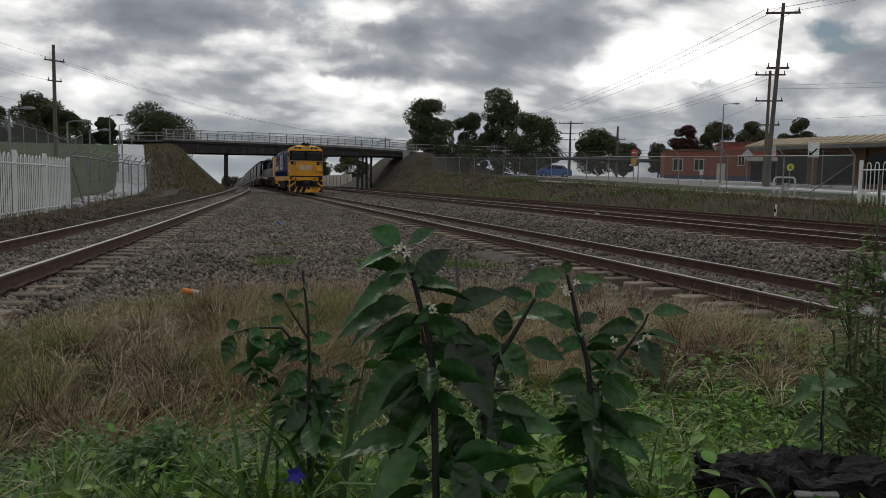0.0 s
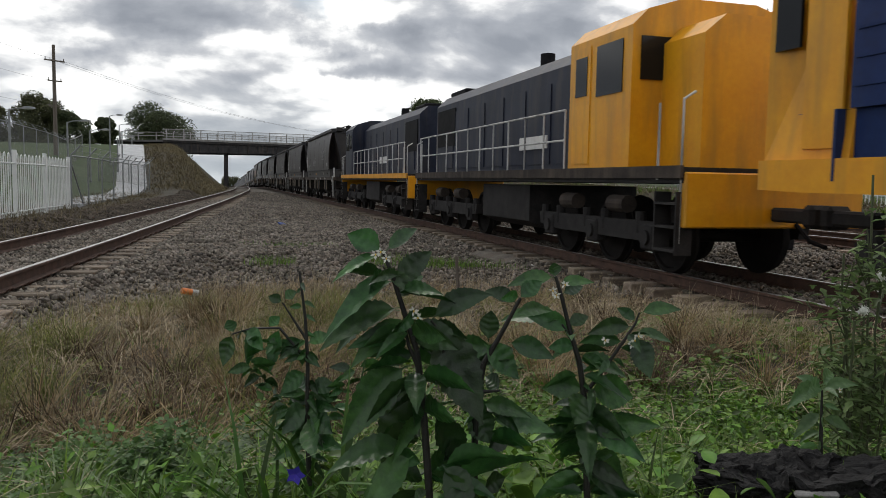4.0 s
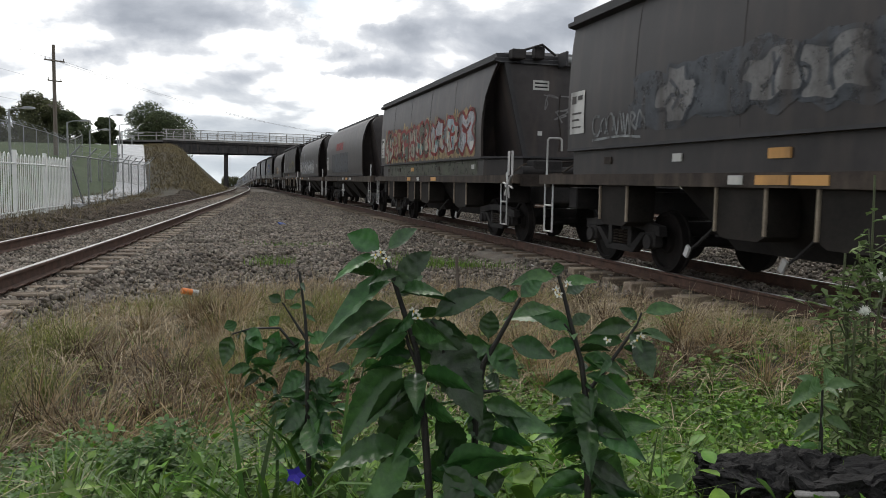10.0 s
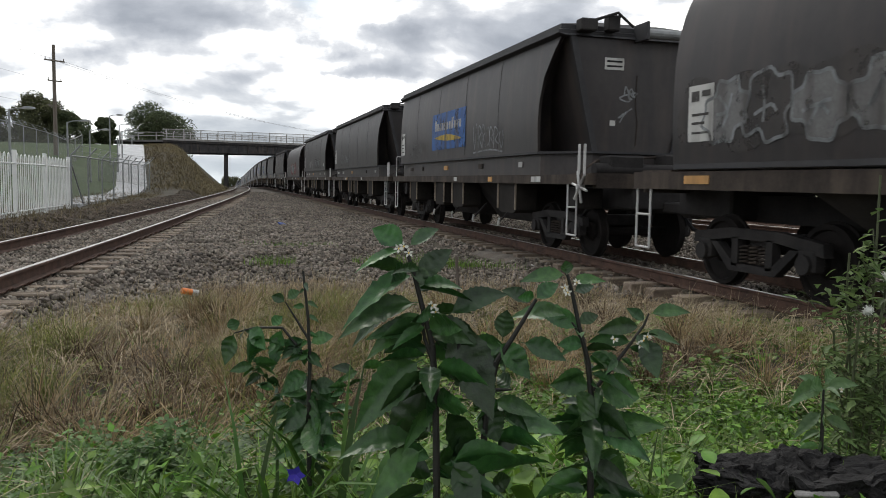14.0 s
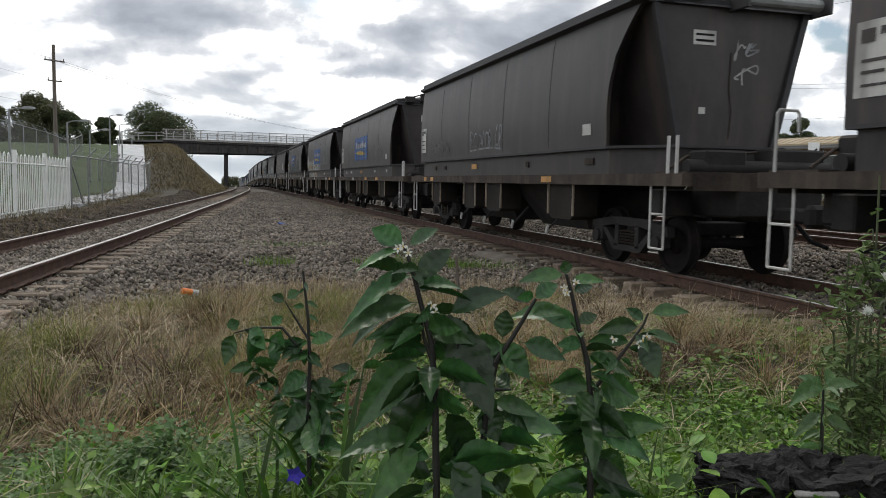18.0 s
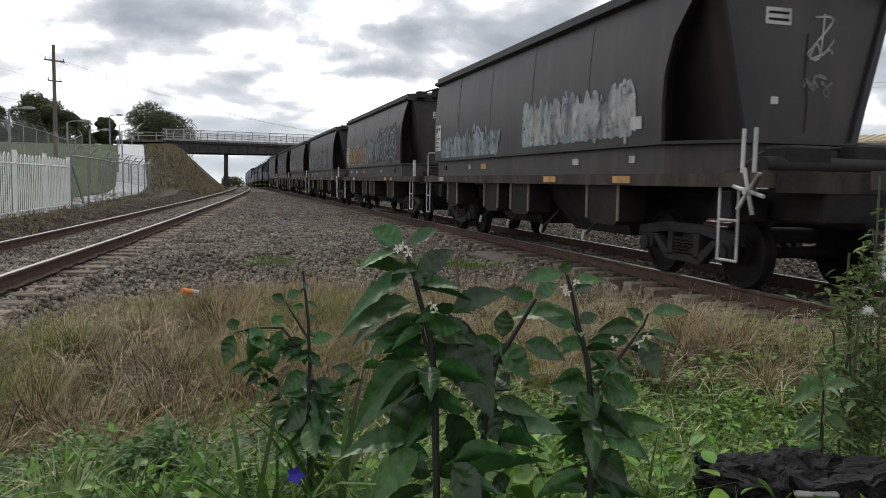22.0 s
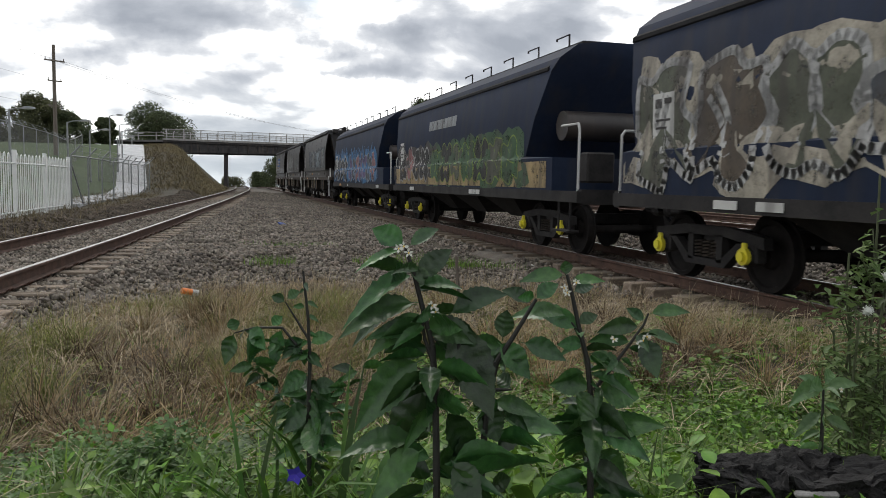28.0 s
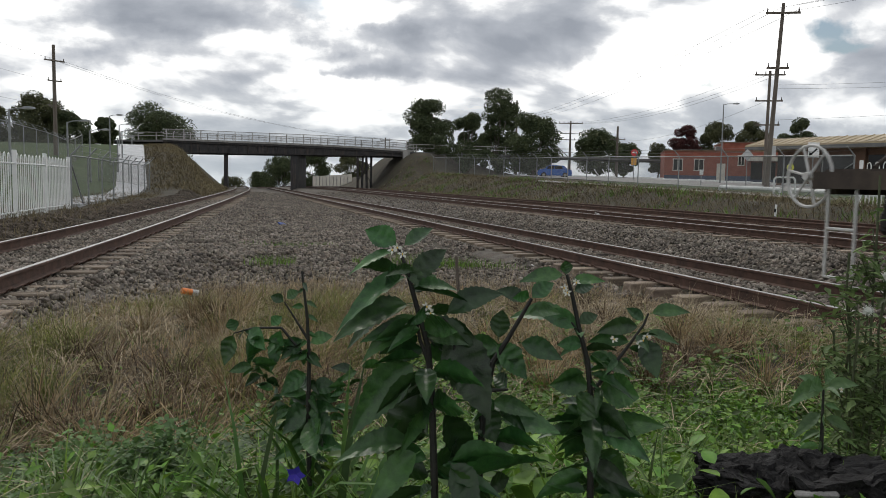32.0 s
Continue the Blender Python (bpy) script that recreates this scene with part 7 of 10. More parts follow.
def scatter_ballast():
    rng = np.random.default_rng(11)
    pts = []
    for x0, x1, y0, y1, n in ((-4.8, 5.0, 5.5, 16.0, 36000), (-4.2, 5.5, 16.0, 26.0, 24000), (-3.5, 5.5, 26.0, 46.0, 17000), (4.6, 9.5, 5.0, 14.0, 12000), (6.0, 9.5, 14.0, 30.0, 9000), (9.0, 15.0, 7.0, 22.0, 12000), (9.0, 15.0, 22.0, 40.0, 8000), (-2.0, 9.2, 46.0, 80.0, 16000), (9.0, 17.0, 40.0, 80.0, 8000)):
        for x, y in zip(rng.uniform(x0, x1, n), rng.uniform(y0, y1, n)):
            h = bed_height(x, y)
            g = ground_z(x, y)
            if h is None or h < g - 0.02:
                if y < 7.5 or y > 17 or rng.random() < 0.45 or not lerp_table(SIDING, y) + 1.2 < x < TRACK_X - 1.2:
                    continue
                h = g
            pts.append((x, y, h + rng.uniform(-0.01, 0.03)))
    # stones heaped between the rails, up to the tops of the sleepers
    for centre, top in ((lambda y: lerp_table(SIDING, y), SIDING_Z), (lambda y: TRACK_X, 0.0)):
        for y, e in zip(7 + 38 * rng.random(13000) ** 1.5, rng.uniform(-0.66, 0.66, 13000)):
            pts.append((centre(y) + e, y, top - 0.195 + rng.uniform(-0.015, 0.03) + track_z(y)))
    stones("ballast_stones", np.array(pts), 0.050, 12, "loose grey crushed stone over the track bed")


scatter_ballast()


def scatter_verge():
    rng = np.random.default_rng(13)
    pts = []
    for y0, y1, n in ((9.0, 20.0, 7000), (20.0, 36.0, 7000), (36.0, 60.0, 5000)):
        for y, e in zip(rng.uniform(y0, y1, n), rng.uniform(1.2, 3.6, n)):
            x = lerp_table(SIDING, y) - e
            if x > -5.9:
                pts.append((x, y, ground_z(x, y) + rng.uniform(-0.01, 0.015)))
    stones("verge_stones", np.array(pts), 0.06, 14, "dark dirty stones on the verge", surf("dirty_stone", (0.035, 0.027, 0.02), (0.10, 0.08, 0.06), 1.2, 0.95, 0.5, fine=10, island=0.45))


scatter_verge()


# ---- grass and weeds ----
DRY = surf("dry_grass", (0.095, 0.066, 0.032), (0.37, 0.275, 0.145), 1.1, 0.9, 0.0, island=0.65, translucent=0.15)
GREEN_BLADE = surf("green_grass_blade", (0.040, 0.095, 0.010), (0.145, 0.245, 0.032), 1.5, 0.5, 0.0, island=0.55, translucent=0.25)
WEED_LEAF = surf("weed_leaf", (0.034, 0.092, 0.010), (0.145, 0.270, 0.032), 2.5, 0.5, 0.1, island=0.65, translucent=0.25)
DULL = surf("dull_dead_grass", (0.082, 0.066, 0.036), (0.195, 0.158, 0.090), 0.4, 0.95, 0.0, island=0.35)
OLIVE = surf("olive_grass_blade", (0.085, 0.105, 0.022), (0.25, 0.26, 0.075), 1.5, 0.8, 0.0, island=0.55, translucent=0.2)
RUSSET = surf("russet_dead_grass", (0.072, 0.058, 0.030), (0.185, 0.150, 0.078), 0.4, 0.95, 0.0, island=0.35)
PALE_STRAW = surf("bleached_straw", (0.27, 0.215, 0.135), (0.46, 0.385, 0.26), 3, 0.85, 0.0, island=0.2)


def blades(name, base, height, lean, width, seed, material, label, category="grass", azim=None):
    """Curved tapering blades from base points; height, lean and width are (low, high)."""
    rng = np.random.default_rng(seed)
    n = len(base)
    base = np.asarray(base)
    h = rng.uniform(*height, n)
    l = rng.uniform(*lean, n)
    w = rng.uniform(*width, n)
    a = rng.uniform(0, 2 * math.pi, n) if azim is None else azim + rng.normal(0, 0.6, n)
    d = np.stack([np.cos(a), np.sin(a), np.zeros(n)], -1)
    s = np.stack([-np.sin(a + 0.6), np.cos(a + 0.6), np.zeros(n)], -1)
    rows = []
    for t, k in ((0, 1.0), (0.35, 0.9), (0.7, 0.6), (1.0, 0.06)):
        up = np.zeros((n, 3))
        up[:, 2] = h * (t - 0.42 * l * t * t)
        c = base + up + d * (h * l * t ** 1.8)[:, None]
        rows.append((c - s * (w * k)[:, None] / 2, c + s * (w * k)[:, None] / 2))
    v = np.stack([p for r in rows for p in r], 1).reshape(-1, 3)
    q = np.array([(0, 1, 3, 2), (2, 3, 5, 4), (4, 5, 7, 6)])
    f = (np.arange(n)[:, None, None] * 8 + q[None]).reshape(-1, 4)
    ob = mesh_from(name, v, f, material)
    tagged(ob, label, category, kind="stuff")
    return ob


def ground_pts(rng, n, x0, x1, y0, y1, keep=None, clump=0.0, lift=0.0):
    out = []
    while len(out) < n:
        x, y = rng.uniform(x0, x1), rng.uniform(y0, y1)
        if keep and rng.random() > keep(x, y):
            continue
        k = 1
        if clump:
            k = int(rng.integers(5, 14))
        for _ in range(k):
            xx, yy = x + rng.normal(0, clump), y + rng.normal(0, clump)
            out.append((xx, yy, ground_z(xx, yy) + lift - 0.01))
    return np.array(out[:n])


def patch(x, y, s=0.45, off=0.0):
    return 0.5 + 0.5 * noise.noise((x * s + off, y * s, off))


def view_d(x, y):
    return math.hypot(x, y)


def dry_keep(x, y):
    d = view_d(x, y)
    edge_l = smooth01((x - lerp_table(SIDING, y) - 1.5) / 0.5)
    edge_r = smooth01((TRACK_X - 1.35 - x) / 0.6)
    near = smooth01((d - 2.9 - 0.9 * patch(x, y, 0.8, 4) - 1.9 * smooth01((x - 0.5) / 0.8)) / 1.2)
    far = 1 - smooth01((d - 9.2 - 1.6 * patch(x, y, 0.5, 9) - 0.25 * max(0, x)) / 2.2)
    return edge_l * edge_r * near * far * (0.25 + 0.75 * smooth01((patch(x, y, 0.6, 2) - 0.25) / 0.4))


def green_keep(x, y):
    d = view_d(x, y)
    near = 1 - smooth01((d - 2.7 - 1.8 * patch(x, y, 0.5, 12) - 0.3 * max(0.0, x)) / 1.6)
    return max(near, 0.06 * (d < 9) * (x > lerp_table(SIDING, y) + 1.8) * (x < TRACK_X - 1.5))


def tufts(name, centres, per, spread, height, lean, width, seed, material, label):
    """Tussocks: blades that fan outwards from each centre, taller in the middle."""
    rng = np.random.default_rng(seed)
    base, az = [], []
    for x, y, k in centres:
        for _ in range(int(per * k)):
            a, q = rng.uniform(0, 2 * math.pi), abs(rng.normal(0, spread * k))
            u, v = x + q * math.cos(a), y + q * math.sin(a)
            base.append((u, v, ground_z(u, v) - 0.01))
            az.append(a)
    return blades(name, np.array(base), height, lean, width, seed + 1, material, label, azim=np.array(az))


def build_tufts():
    rng = random.Random(88)
    brown = [(-0.55, 3.75, 1.3), (-0.35, 4.3, 1.2), (-0.15, 3.6, 1.0), (-0.75, 4.2, 1.1), (0.05, 4.6, 1.0), (-1.0, 3.6, 0.9), (0.35, 5.2, 0.9), (-0.3, 5.1, 1.0), (2.5, 5.0, 1.1), (2.9, 5.4, 1.1), (2.2, 5.5, 1.0), (3.3, 5.0, 0.9), (1.6, 5.6, 0.9), (2.7, 4.5, 0.9), (3.6, 5.6, 1.0)]
    brown += [(rng.uniform(-1.8, 4.4), rng.uniform(3.6, 8.0), rng.uniform(0.6, 1.0)) for _ in range(46)]
    tufts("grass_tussocks", brown[::2], 230, 0.085, (0.20, 0.52), (0.25, 1.6), (0.003, 0.0075), 90, DRY, "bent brown tussocks of dead grass")
    tufts("grass_tussocks", brown[1::2], 230, 0.085, (0.18, 0.48), (0.25, 1.7), (0.003, 0.0075), 98, surf("dark_dead_grass", (0.038, 0.025, 0.015), (0.155, 0.105, 0.060), 1.1, 0.9, 0.0, island=0.6, translucent=0.1), "dark brown tussocks of rotting grass")
    pale = [(x + 0.05, y - 0.05, k * 0.8) for x, y, k in brown[::2]]
    tufts("pale_tussock_stalks", pale, 16, 0.10, (0.25, 0.60), (0.3, 1.9), (0.003, 0.006), 92, PALE_STRAW, "bleached bent stalks in the tussocks")
    olive = [(rng.uniform(-2.1, -0.9), rng.uniform(4.2, 6.4), rng.uniform(0.7, 1.1)) for _ in range(16)] + [(rng.uniform(0.4, 1.8), rng.uniform(5.4, 9.0), rng.uniform(0.6, 1.0)) for _ in range(14)]
    tufts("olive_tussocks", olive, 150, 0.10, (0.18, 0.46), (0.2, 1.2), (0.003, 0.007), 94, OLIVE, "olive green tussocks beside the stones")
    green = [(rng.uniform(-1.3, 0.4), rng.uniform(1.7, 2.9), rng.uniform(0.6, 1.0)) for _ in range(26)] + [(rng.uniform(0.5, 2.4), rng.uniform(1.6, 3.2), rng.uniform(0.5, 0.8)) for _ in range(12)]
    tufts("green_tussocks", green, 60, 0.06, (0.16, 0.38), (0.3, 1.5), (0.004, 0.010), 96, GREEN_BLADE, "rank green tussocks among the weeds")


def build_grass():
    build_tufts()
    rng = np.random.default_rng(21)
    blades("dry_grass", ground_pts(rng, 20000, -3.2, 6.0, 2.2, 11.5, dry_keep, 0.05), (0.08, 0.26), (0.4, 2.0), (0.0035, 0.008), 22, DRY, "tangled dry brown grass")
    blades("dry_stalks", ground_pts(rng, 2600, -3.2, 6.0, 2.4, 10.5, dry_keep, 0.03), (0.25, 0.55), (0.1, 0.8), (0.003, 0.006), 23, PALE_STRAW, "bleached standing straw")
    blades("fallen_straw", ground_pts(rng, 4200, -2.8, 5.4, 1.8, 8.0, lambda x, y: 0.35 + 0.65 * dry_keep(x, y), 0.02, 0.08), (0.12, 0.42), (1.3, 2.3), (0.003, 0.007), 24, PALE_STRAW, "fallen pale straw")
    blades("green_grass", ground_pts(rng, 20000, -2.4, 4.6, 0.9, 7.5, green_keep, 0.05), (0.07, 0.24), (0.2, 1.0), (0.004, 0.009), 25, GREEN_BLADE, "fresh green grass among weeds")
    blades("olive_grass", ground_pts(rng, 7000, -3.2, 1.2, 3.2, 8.5, lambda x, y: dry_keep(x, y) * (patch(x, y, 0.7, 41) > 0.45), 0.06), (0.12, 0.36), (0.2, 1.3), (0.003, 0.007), 41, OLIVE, "yellowing olive grass among the straw")
    blades("olive_grass", ground_pts(rng, 5000, 1.2, 5.4, 3.2, 9.5, lambda x, y: dry_keep(x, y) * (patch(x, y, 0.7, 42) > 0.5), 0.06), (0.10, 0.32), (0.2, 1.3), (0.003, 0.007), 42, OLIVE, "yellowing olive grass beside the track")
    blades("green_grass", ground_pts(rng, 7000, -2.8, 4.2, -4.5, 0.75, lambda x, y: 0.9, 0.05), (0.05, 0.18), (0.2, 1.0), (0.004, 0.009), 44, GREEN_BLADE, "green grass round the tripod")
    blades("dry_grass", ground_pts(rng, 5000, -2.8, 5.0, -8.0, 1.2, lambda x, y: 0.3 + 0.6 * patch(x, y, 0.6, 51), 0.06), (0.08, 0.25), (0.4, 1.9), (0.004, 0.008), 45, DRY, "dry grass round the tripod")
    blades("verge_grass", ground_pts(rng, 7000, -8.0, -4.0, 10.0, 60.0, lambda x, y: 0.8 * (x < lerp_table(SIDING, y) - 1.9), 0.15), (0.12, 0.4), (0.2, 1.0), (0.008, 0.02), 26, DULL, "dry grass on the verge below the fence")
    blades("bank_grass", ground_pts(rng, 46000, 18.9, 26.5, 12.0, 100.0, lambda x, y: 0.6, 0.3), (0.15, 0.50), (0.3, 1.6), (0.010, 0.024), 27, DULL, "rank dry grass on the far bank")
    blades("bank_grass", ground_pts(rng, 16000, -9.0, 0.5, 60.0, 112.0, lambda x, y: 0.9 * (lerp_table(SIDING, y) - 2.0 > x > -5.2 - 0.085 * max(0, y - 58)), 0.3), (0.25, 0.6), (0.3, 1.4), (0.02, 0.04), 28, RUSSET, "rank dry grass on the bridge bank")
    blades("bank_weeds", ground_pts(rng, 3500, 18.9, 26.5, 12.0, 100.0, lambda x, y: 0.9 * (patch(x, y, 0.3, 3) > 0.55), 0.3), (0.2, 0.5), (0.2, 0.9), (0.02, 0.05), 29, GREEN_BLADE, "green weeds on the far bank")
    blades("track_weeds", ground_pts(rng, 1600, 0.0, 5.4, 10.5, 17.0, lambda x, y: 0.9 * (patch(x, y, 0.5, 31) > 0.6), 0.12, 0.1), (0.06, 0.2), (0.2, 0.9), (0.006, 0.012), 30, GREEN_BLADE, "green weeds in the stones")


build_grass()


def leaf_template(notch=0.0):
    """An ovate leaf in x (0 to 1) and y, folded along its midrib: rows of left, mid, right."""
    xs = (0.0, 0.14, 0.36, 0.62, 0.84, 1.0)
    ws = (0.03, 0.30, 0.50, 0.42, 0.22, 0.01)
    v = []
    for i, (x, w) in enumerate(zip(xs, ws)):
        z = -0.22 * x * x
        k = 1 - notch * (i % 2)
        v += [(x, -w * k, z + 0.10 * w), (x, 0, z - 0.04), (x, w * k, z + 0.10 * w)]
    f = []
    for i in range(5):
        a = i * 3
        f += [(a, a + 3, a + 4, a + 1), (a + 1, a + 4, a + 5, a + 2)]
    return np.array(v), np.array(f)


def leaf_carpet(name, pts, size, seed, material, label, pitch=(-0.3, 0.7), notch=0.0, per=9, height=0.22, spread=0.10, category="weed", slim=1.0):
    """Low leafy weeds: rosettes of leaves round each point, at several heights."""
    rng = np.random.default_rng(seed)
    tv, tf = leaf_template(notch)
    n = len(pts) * per
    c = np.repeat(np.asarray(pts), per, axis=0)
    hgt = np.repeat(rng.uniform(0.3, 1.0, len(pts)), per) * height
    c = c + np.stack([rng.normal(0, spread, n) * 0.5, rng.normal(0, spread, n) * 0.5, rng.uniform(0.1, 1.0, n) * hgt], -1)
    s = rng.uniform(0.55, 1.3, n) * size
    yaw = rng.uniform(0, 2 * math.pi, n)
    pt = rng.uniform(*pitch, n)
    rl = rng.normal(0, 0.35, n)
    v = tv[None] * s[:, None, None] * np.array([1, slim, 1])
    cy, sy = np.cos(rl), np.sin(rl)
    y, z = v[..., 1] * cy[:, None] - v[..., 2] * sy[:, None], v[..., 1] * sy[:, None] + v[..., 2] * cy[:, None]
    x = v[..., 0]
    cp, sp = np.cos(pt), np.sin(pt)
    x, z = x * cp[:, None] - z * sp[:, None], x * sp[:, None] + z * cp[:, None]
    ca, sa = np.cos(yaw), np.sin(yaw)
    x, y = x * ca[:, None] - y * sa[:, None], x * sa[:, None] + y * ca[:, None]
    v = np.stack([x, y, z], -1) + c[:, None, :]
    f = (np.arange(n)[:, None, None] * len(tv) + tf[None]).reshape(-1, 4)
    ob = mesh_from(name, v.reshape(-1, 3), f, material, True)
    tagged(ob, label, category, kind="stuff")
    return ob


def build_weeds():
    rng = np.random.default_rng(31)
    leaf_carpet("ground_weeds", ground_pts(rng, 2600, -2.2, 4.0, 1.0, 5.6, green_keep), 0.027, 32, WEED_LEAF, "low green leafy weeds covering the bank", notch=0.35, pitch=(-0.3, 1.2), slim=0.6)
    leaf_carpet("ground_weeds", ground_pts(rng, 800, -1.6, 3.2, 0.9, 3.4, lambda x, y: 0.9), 0.024, 33, WEED_LEAF, "small leaved green ground cover", per=12, height=0.16, pitch=(-0.3, 1.2), slim=0.6)
    leaf_carpet("feathery_weeds", ground_pts(rng, 500, -1.4, 0.2, 2.0, 3.6, lambda x, y: 0.9 * (patch(x, y, 1.2, 50) > 0.5), 0.06), 0.022, 34, surf("bluish_weed_leaf", (0.045, 0.08, 0.03), (0.10, 0.155, 0.06), 3, 0.6, 0.0, island=0.3, translucent=0.25), "fine feathery green weeds", per=26, height=0.24, spread=0.08, pitch=(0.0, 1.0))
    leaf_carpet("leafy_weeds", ground_pts(rng, 700, -1.8, 2.8, 1.5, 3.7, green_keep, 0.08), 0.042, 36, WEED_LEAF, "taller green leafy weeds near the lens", per=11, height=0.30, spread=0.11, notch=0.25, pitch=(-0.8, 1.0), slim=0.6)
    leaf_carpet("leafy_weeds", ground_pts(rng, 260, 0.1, 1.5, 1.35, 2.4, lambda x, y: 0.9, 0.06), 0.058, 37, WEED_LEAF, "broad green weed leaves round the tall stems", per=8, height=0.24, spread=0.12, pitch=(-0.9, 0.8), slim=0.7)
    leaf_carpet("leafy_weeds", ground_pts(rng, 620, 0.8, 3.0, 1.6, 3.8, lambda x, y: 0.3 + 0.7 * (patch(x, y, 1.0, 61) > 0.45), 0.07), 0.036, 43, WEED_LEAF, "bright green weeds below the thistles", per=11, height=0.17, spread=0.11, notch=0.3, pitch=(-0.6, 0.9), slim=0.75)
    leaf_carpet("leafy_weeds", ground_pts(rng, 1500, 0.8, 4.8, 2.3, 6.0, lambda x, y: (1 - smooth01((view_d(x, y) - 4.5 - 1.2 * patch(x, y, 0.7, 71)) / 0.8)) * (0.2 + 0.8 * (patch(x, y, 1.3, 73) > 0.42)), 0.06), 0.045, 45, WEED_LEAF, "low lobed green weeds creeping into the straw", per=9, height=0.16, spread=0.12, notch=0.45, pitch=(-0.4, 0.8), slim=0.8)
    leaf_carpet("leafy_weeds", ground_pts(rng, 420, -1.7, 0.3, 1.7, 3.3, lambda x, y: 0.2 + 0.8 * (patch(x, y, 1.4, 77) > 0.45), 0.05), 0.036, 46, WEED_LEAF, "dark green leafy weeds below the straw", per=9, height=0.20, spread=0.10, notch=0.4, pitch=(-0.4, 0.9), slim=0.6)
    leaf_carpet("fern_clump", ground_pts(rng, 70, -0.34, -0.08, 2.36, 2.62, lambda x, y: 0.9), 0.017, 38, surf("ferny_leaf", (0.055, 0.115, 0.032), (0.13, 0.225, 0.07), 3, 0.6, 0.0, island=0.4, translucent=0.25), "ferny green clump among the dry grass", per=110, height=0.34, spread=0.07, pitch=(0.0, 1.2))
    leaf_carpet("fern_clump", ground_pts(rng, 36, -0.58, -0.38, 2.75, 2.95, lambda x, y: 0.9), 0.016, 39, MATS["ferny_leaf"], "thin ferny sprig", per=70, height=0.36, spread=0.05, pitch=(0.0, 1.2))
    leaf_carpet("ground_weeds", ground_pts(rng, 420, 1.6, 5.0, 2.2, 6.4, lambda x, y: 0.8), 0.05, 35, WEED_LEAF, "green weeds along the track edge", per=10, height=0.2, notch=0.3)


build_weeds()
# ---- weeds before the camera: built leaf by leaf, they sway in the wind of the train ----
NIGHT_LEAF = surf("nightshade_leaf", (0.010, 0.042, 0.010), (0.040, 0.112, 0.024), 26.0, 0.40, 0.6, fine=5, rand=0.55, translucent=0.12, bump_dist=0.004, spec=0.5)
NETTLE_LEAF = surf("nettle_leaf", (0.06, 0.13, 0.045), (0.13, 0.23, 0.085), 26.0, 0.45, 0.5, fine=5, rand=0.3, translucent=0.25, bump_dist=0.004)
STEM_DARK = surf("dark_weed_stem", (0.009, 0.009, 0.009), (0.026, 0.026, 0.018), 20, 0.6, 0.2)
PETAL = surf("white_petal", (0.62, 0.64, 0.58), (0.8, 0.8, 0.76), 30, 0.6, 0.0)
POLLEN = surf("yellow_anther", (0.55, 0.38, 0.04), (0.7, 0.5, 0.06), 30, 0.7, 0.0)
FACING = -15.78


def weed_plant(base, label="broad-leaved dark green weed with small white flowers"):
    return thing("weed_plant", label, "weed", "weeds before the camera", at=pose(*base, 0, 0, FACING))


def stem(plant, pts, r):
    bm = bm_new()
    n = len(pts) - 1
    for i in range(n):
        rod(bm, pts[i], pts[i + 1], 1.15 * r * (1 - 0.6 * i / n), 8, 1.15 * r * (1 - 0.6 * (i + 1) / n))
    part("stem", bm, STEM_DARK, plant)


LEAF_COUNT = [0]


def leaf(plant, a, t, w, arch, roll=None):
    """An ovate leaf from a to t, apparent width w, arched upwards, turned so that it is seen that wide."""
    LEAF_COUNT[0] += 1
    rng = random.Random(900 + LEAF_COUNT[0])
    a, t = Vector(a), Vector(t)
    axis = t - a
    L = axis.length
    ax = axis.normalized()
    true = max(w * 1.08, 0.40 * L)
    view = Vector((0, 1, 0))
    flat = ax.cross(view).normalized()
    if flat.z < 0:
        flat = -flat
    phi = math.acos(min(1.0, w / true)) + rng.uniform(-0.25, 0.25) if roll is None else roll
    side = (flat * math.cos(phi) + view * math.sin(phi)).normalized()
    up = side.cross(ax).normalized()
    if up.z < 0:
        up = -up
    bm = bm_new()
    stations = 23
    rows = []
    wave = rng.random() * 3
    for i in range(stations):
        q0 = i / (stations - 1)
        petiole = 0.10
        if q0 < petiole:
            k = 0.035
        else:
            q = (q0 - petiole) / (1 - petiole)
            k = max(math.sin(math.pi * min(1, q ** 0.72)) ** 0.85 * (1 - 0.38 * q), 0.01)
        hw = true * 0.5 * k * (1.06 if i % 2 else 0.95)
        # side veins sweep towards the tip; the blade swells between them
        rise = 0.10 * math.cos(math.pi * i / 2)
        wav = (rng.uniform(-0.06, 0.06) * true * k, rng.uniform(-0.06, 0.06) * true * k)
        row = []
        for u in (-1.0, -0.66, -0.33, 0.0, 0.33, 0.66, 1.0):
            s = min(1.0, q0 + 0.30 * abs(u) * hw / L)
            c = a + axis * s + Vector((0, 0, 1)) * (arch * L * (4 * s * (1 - s)) * 0.35 - 0.13 * L * s * s) + up * (0.012 * L * math.sin(5 * s + wave))
            lift = 0.20 * abs(u) * hw - 0.09 * true * k * (1 - abs(u)) + (rise * hw * (1 - abs(2 * abs(u) - 1)) if u else 0.0)
            if abs(u) == 1:
                lift += wav[0 if u < 0 else 1]
            row.append(c + side * (u * hw) + up * lift)
        rows.append(row)
    vs = [[bm.verts.new(p) for p in r] for r in rows]
    for r0, r1 in zip(vs[:-1], vs[1:]):
        for i in range(6):
            bm.faces.new((r0[i], r0[i + 1], r1[i + 1], r1[i]))
    return part("leaf", bm, NETTLE_LEAF if plant.get("pale") else NIGHT_LEAF, plant, smooth=True)


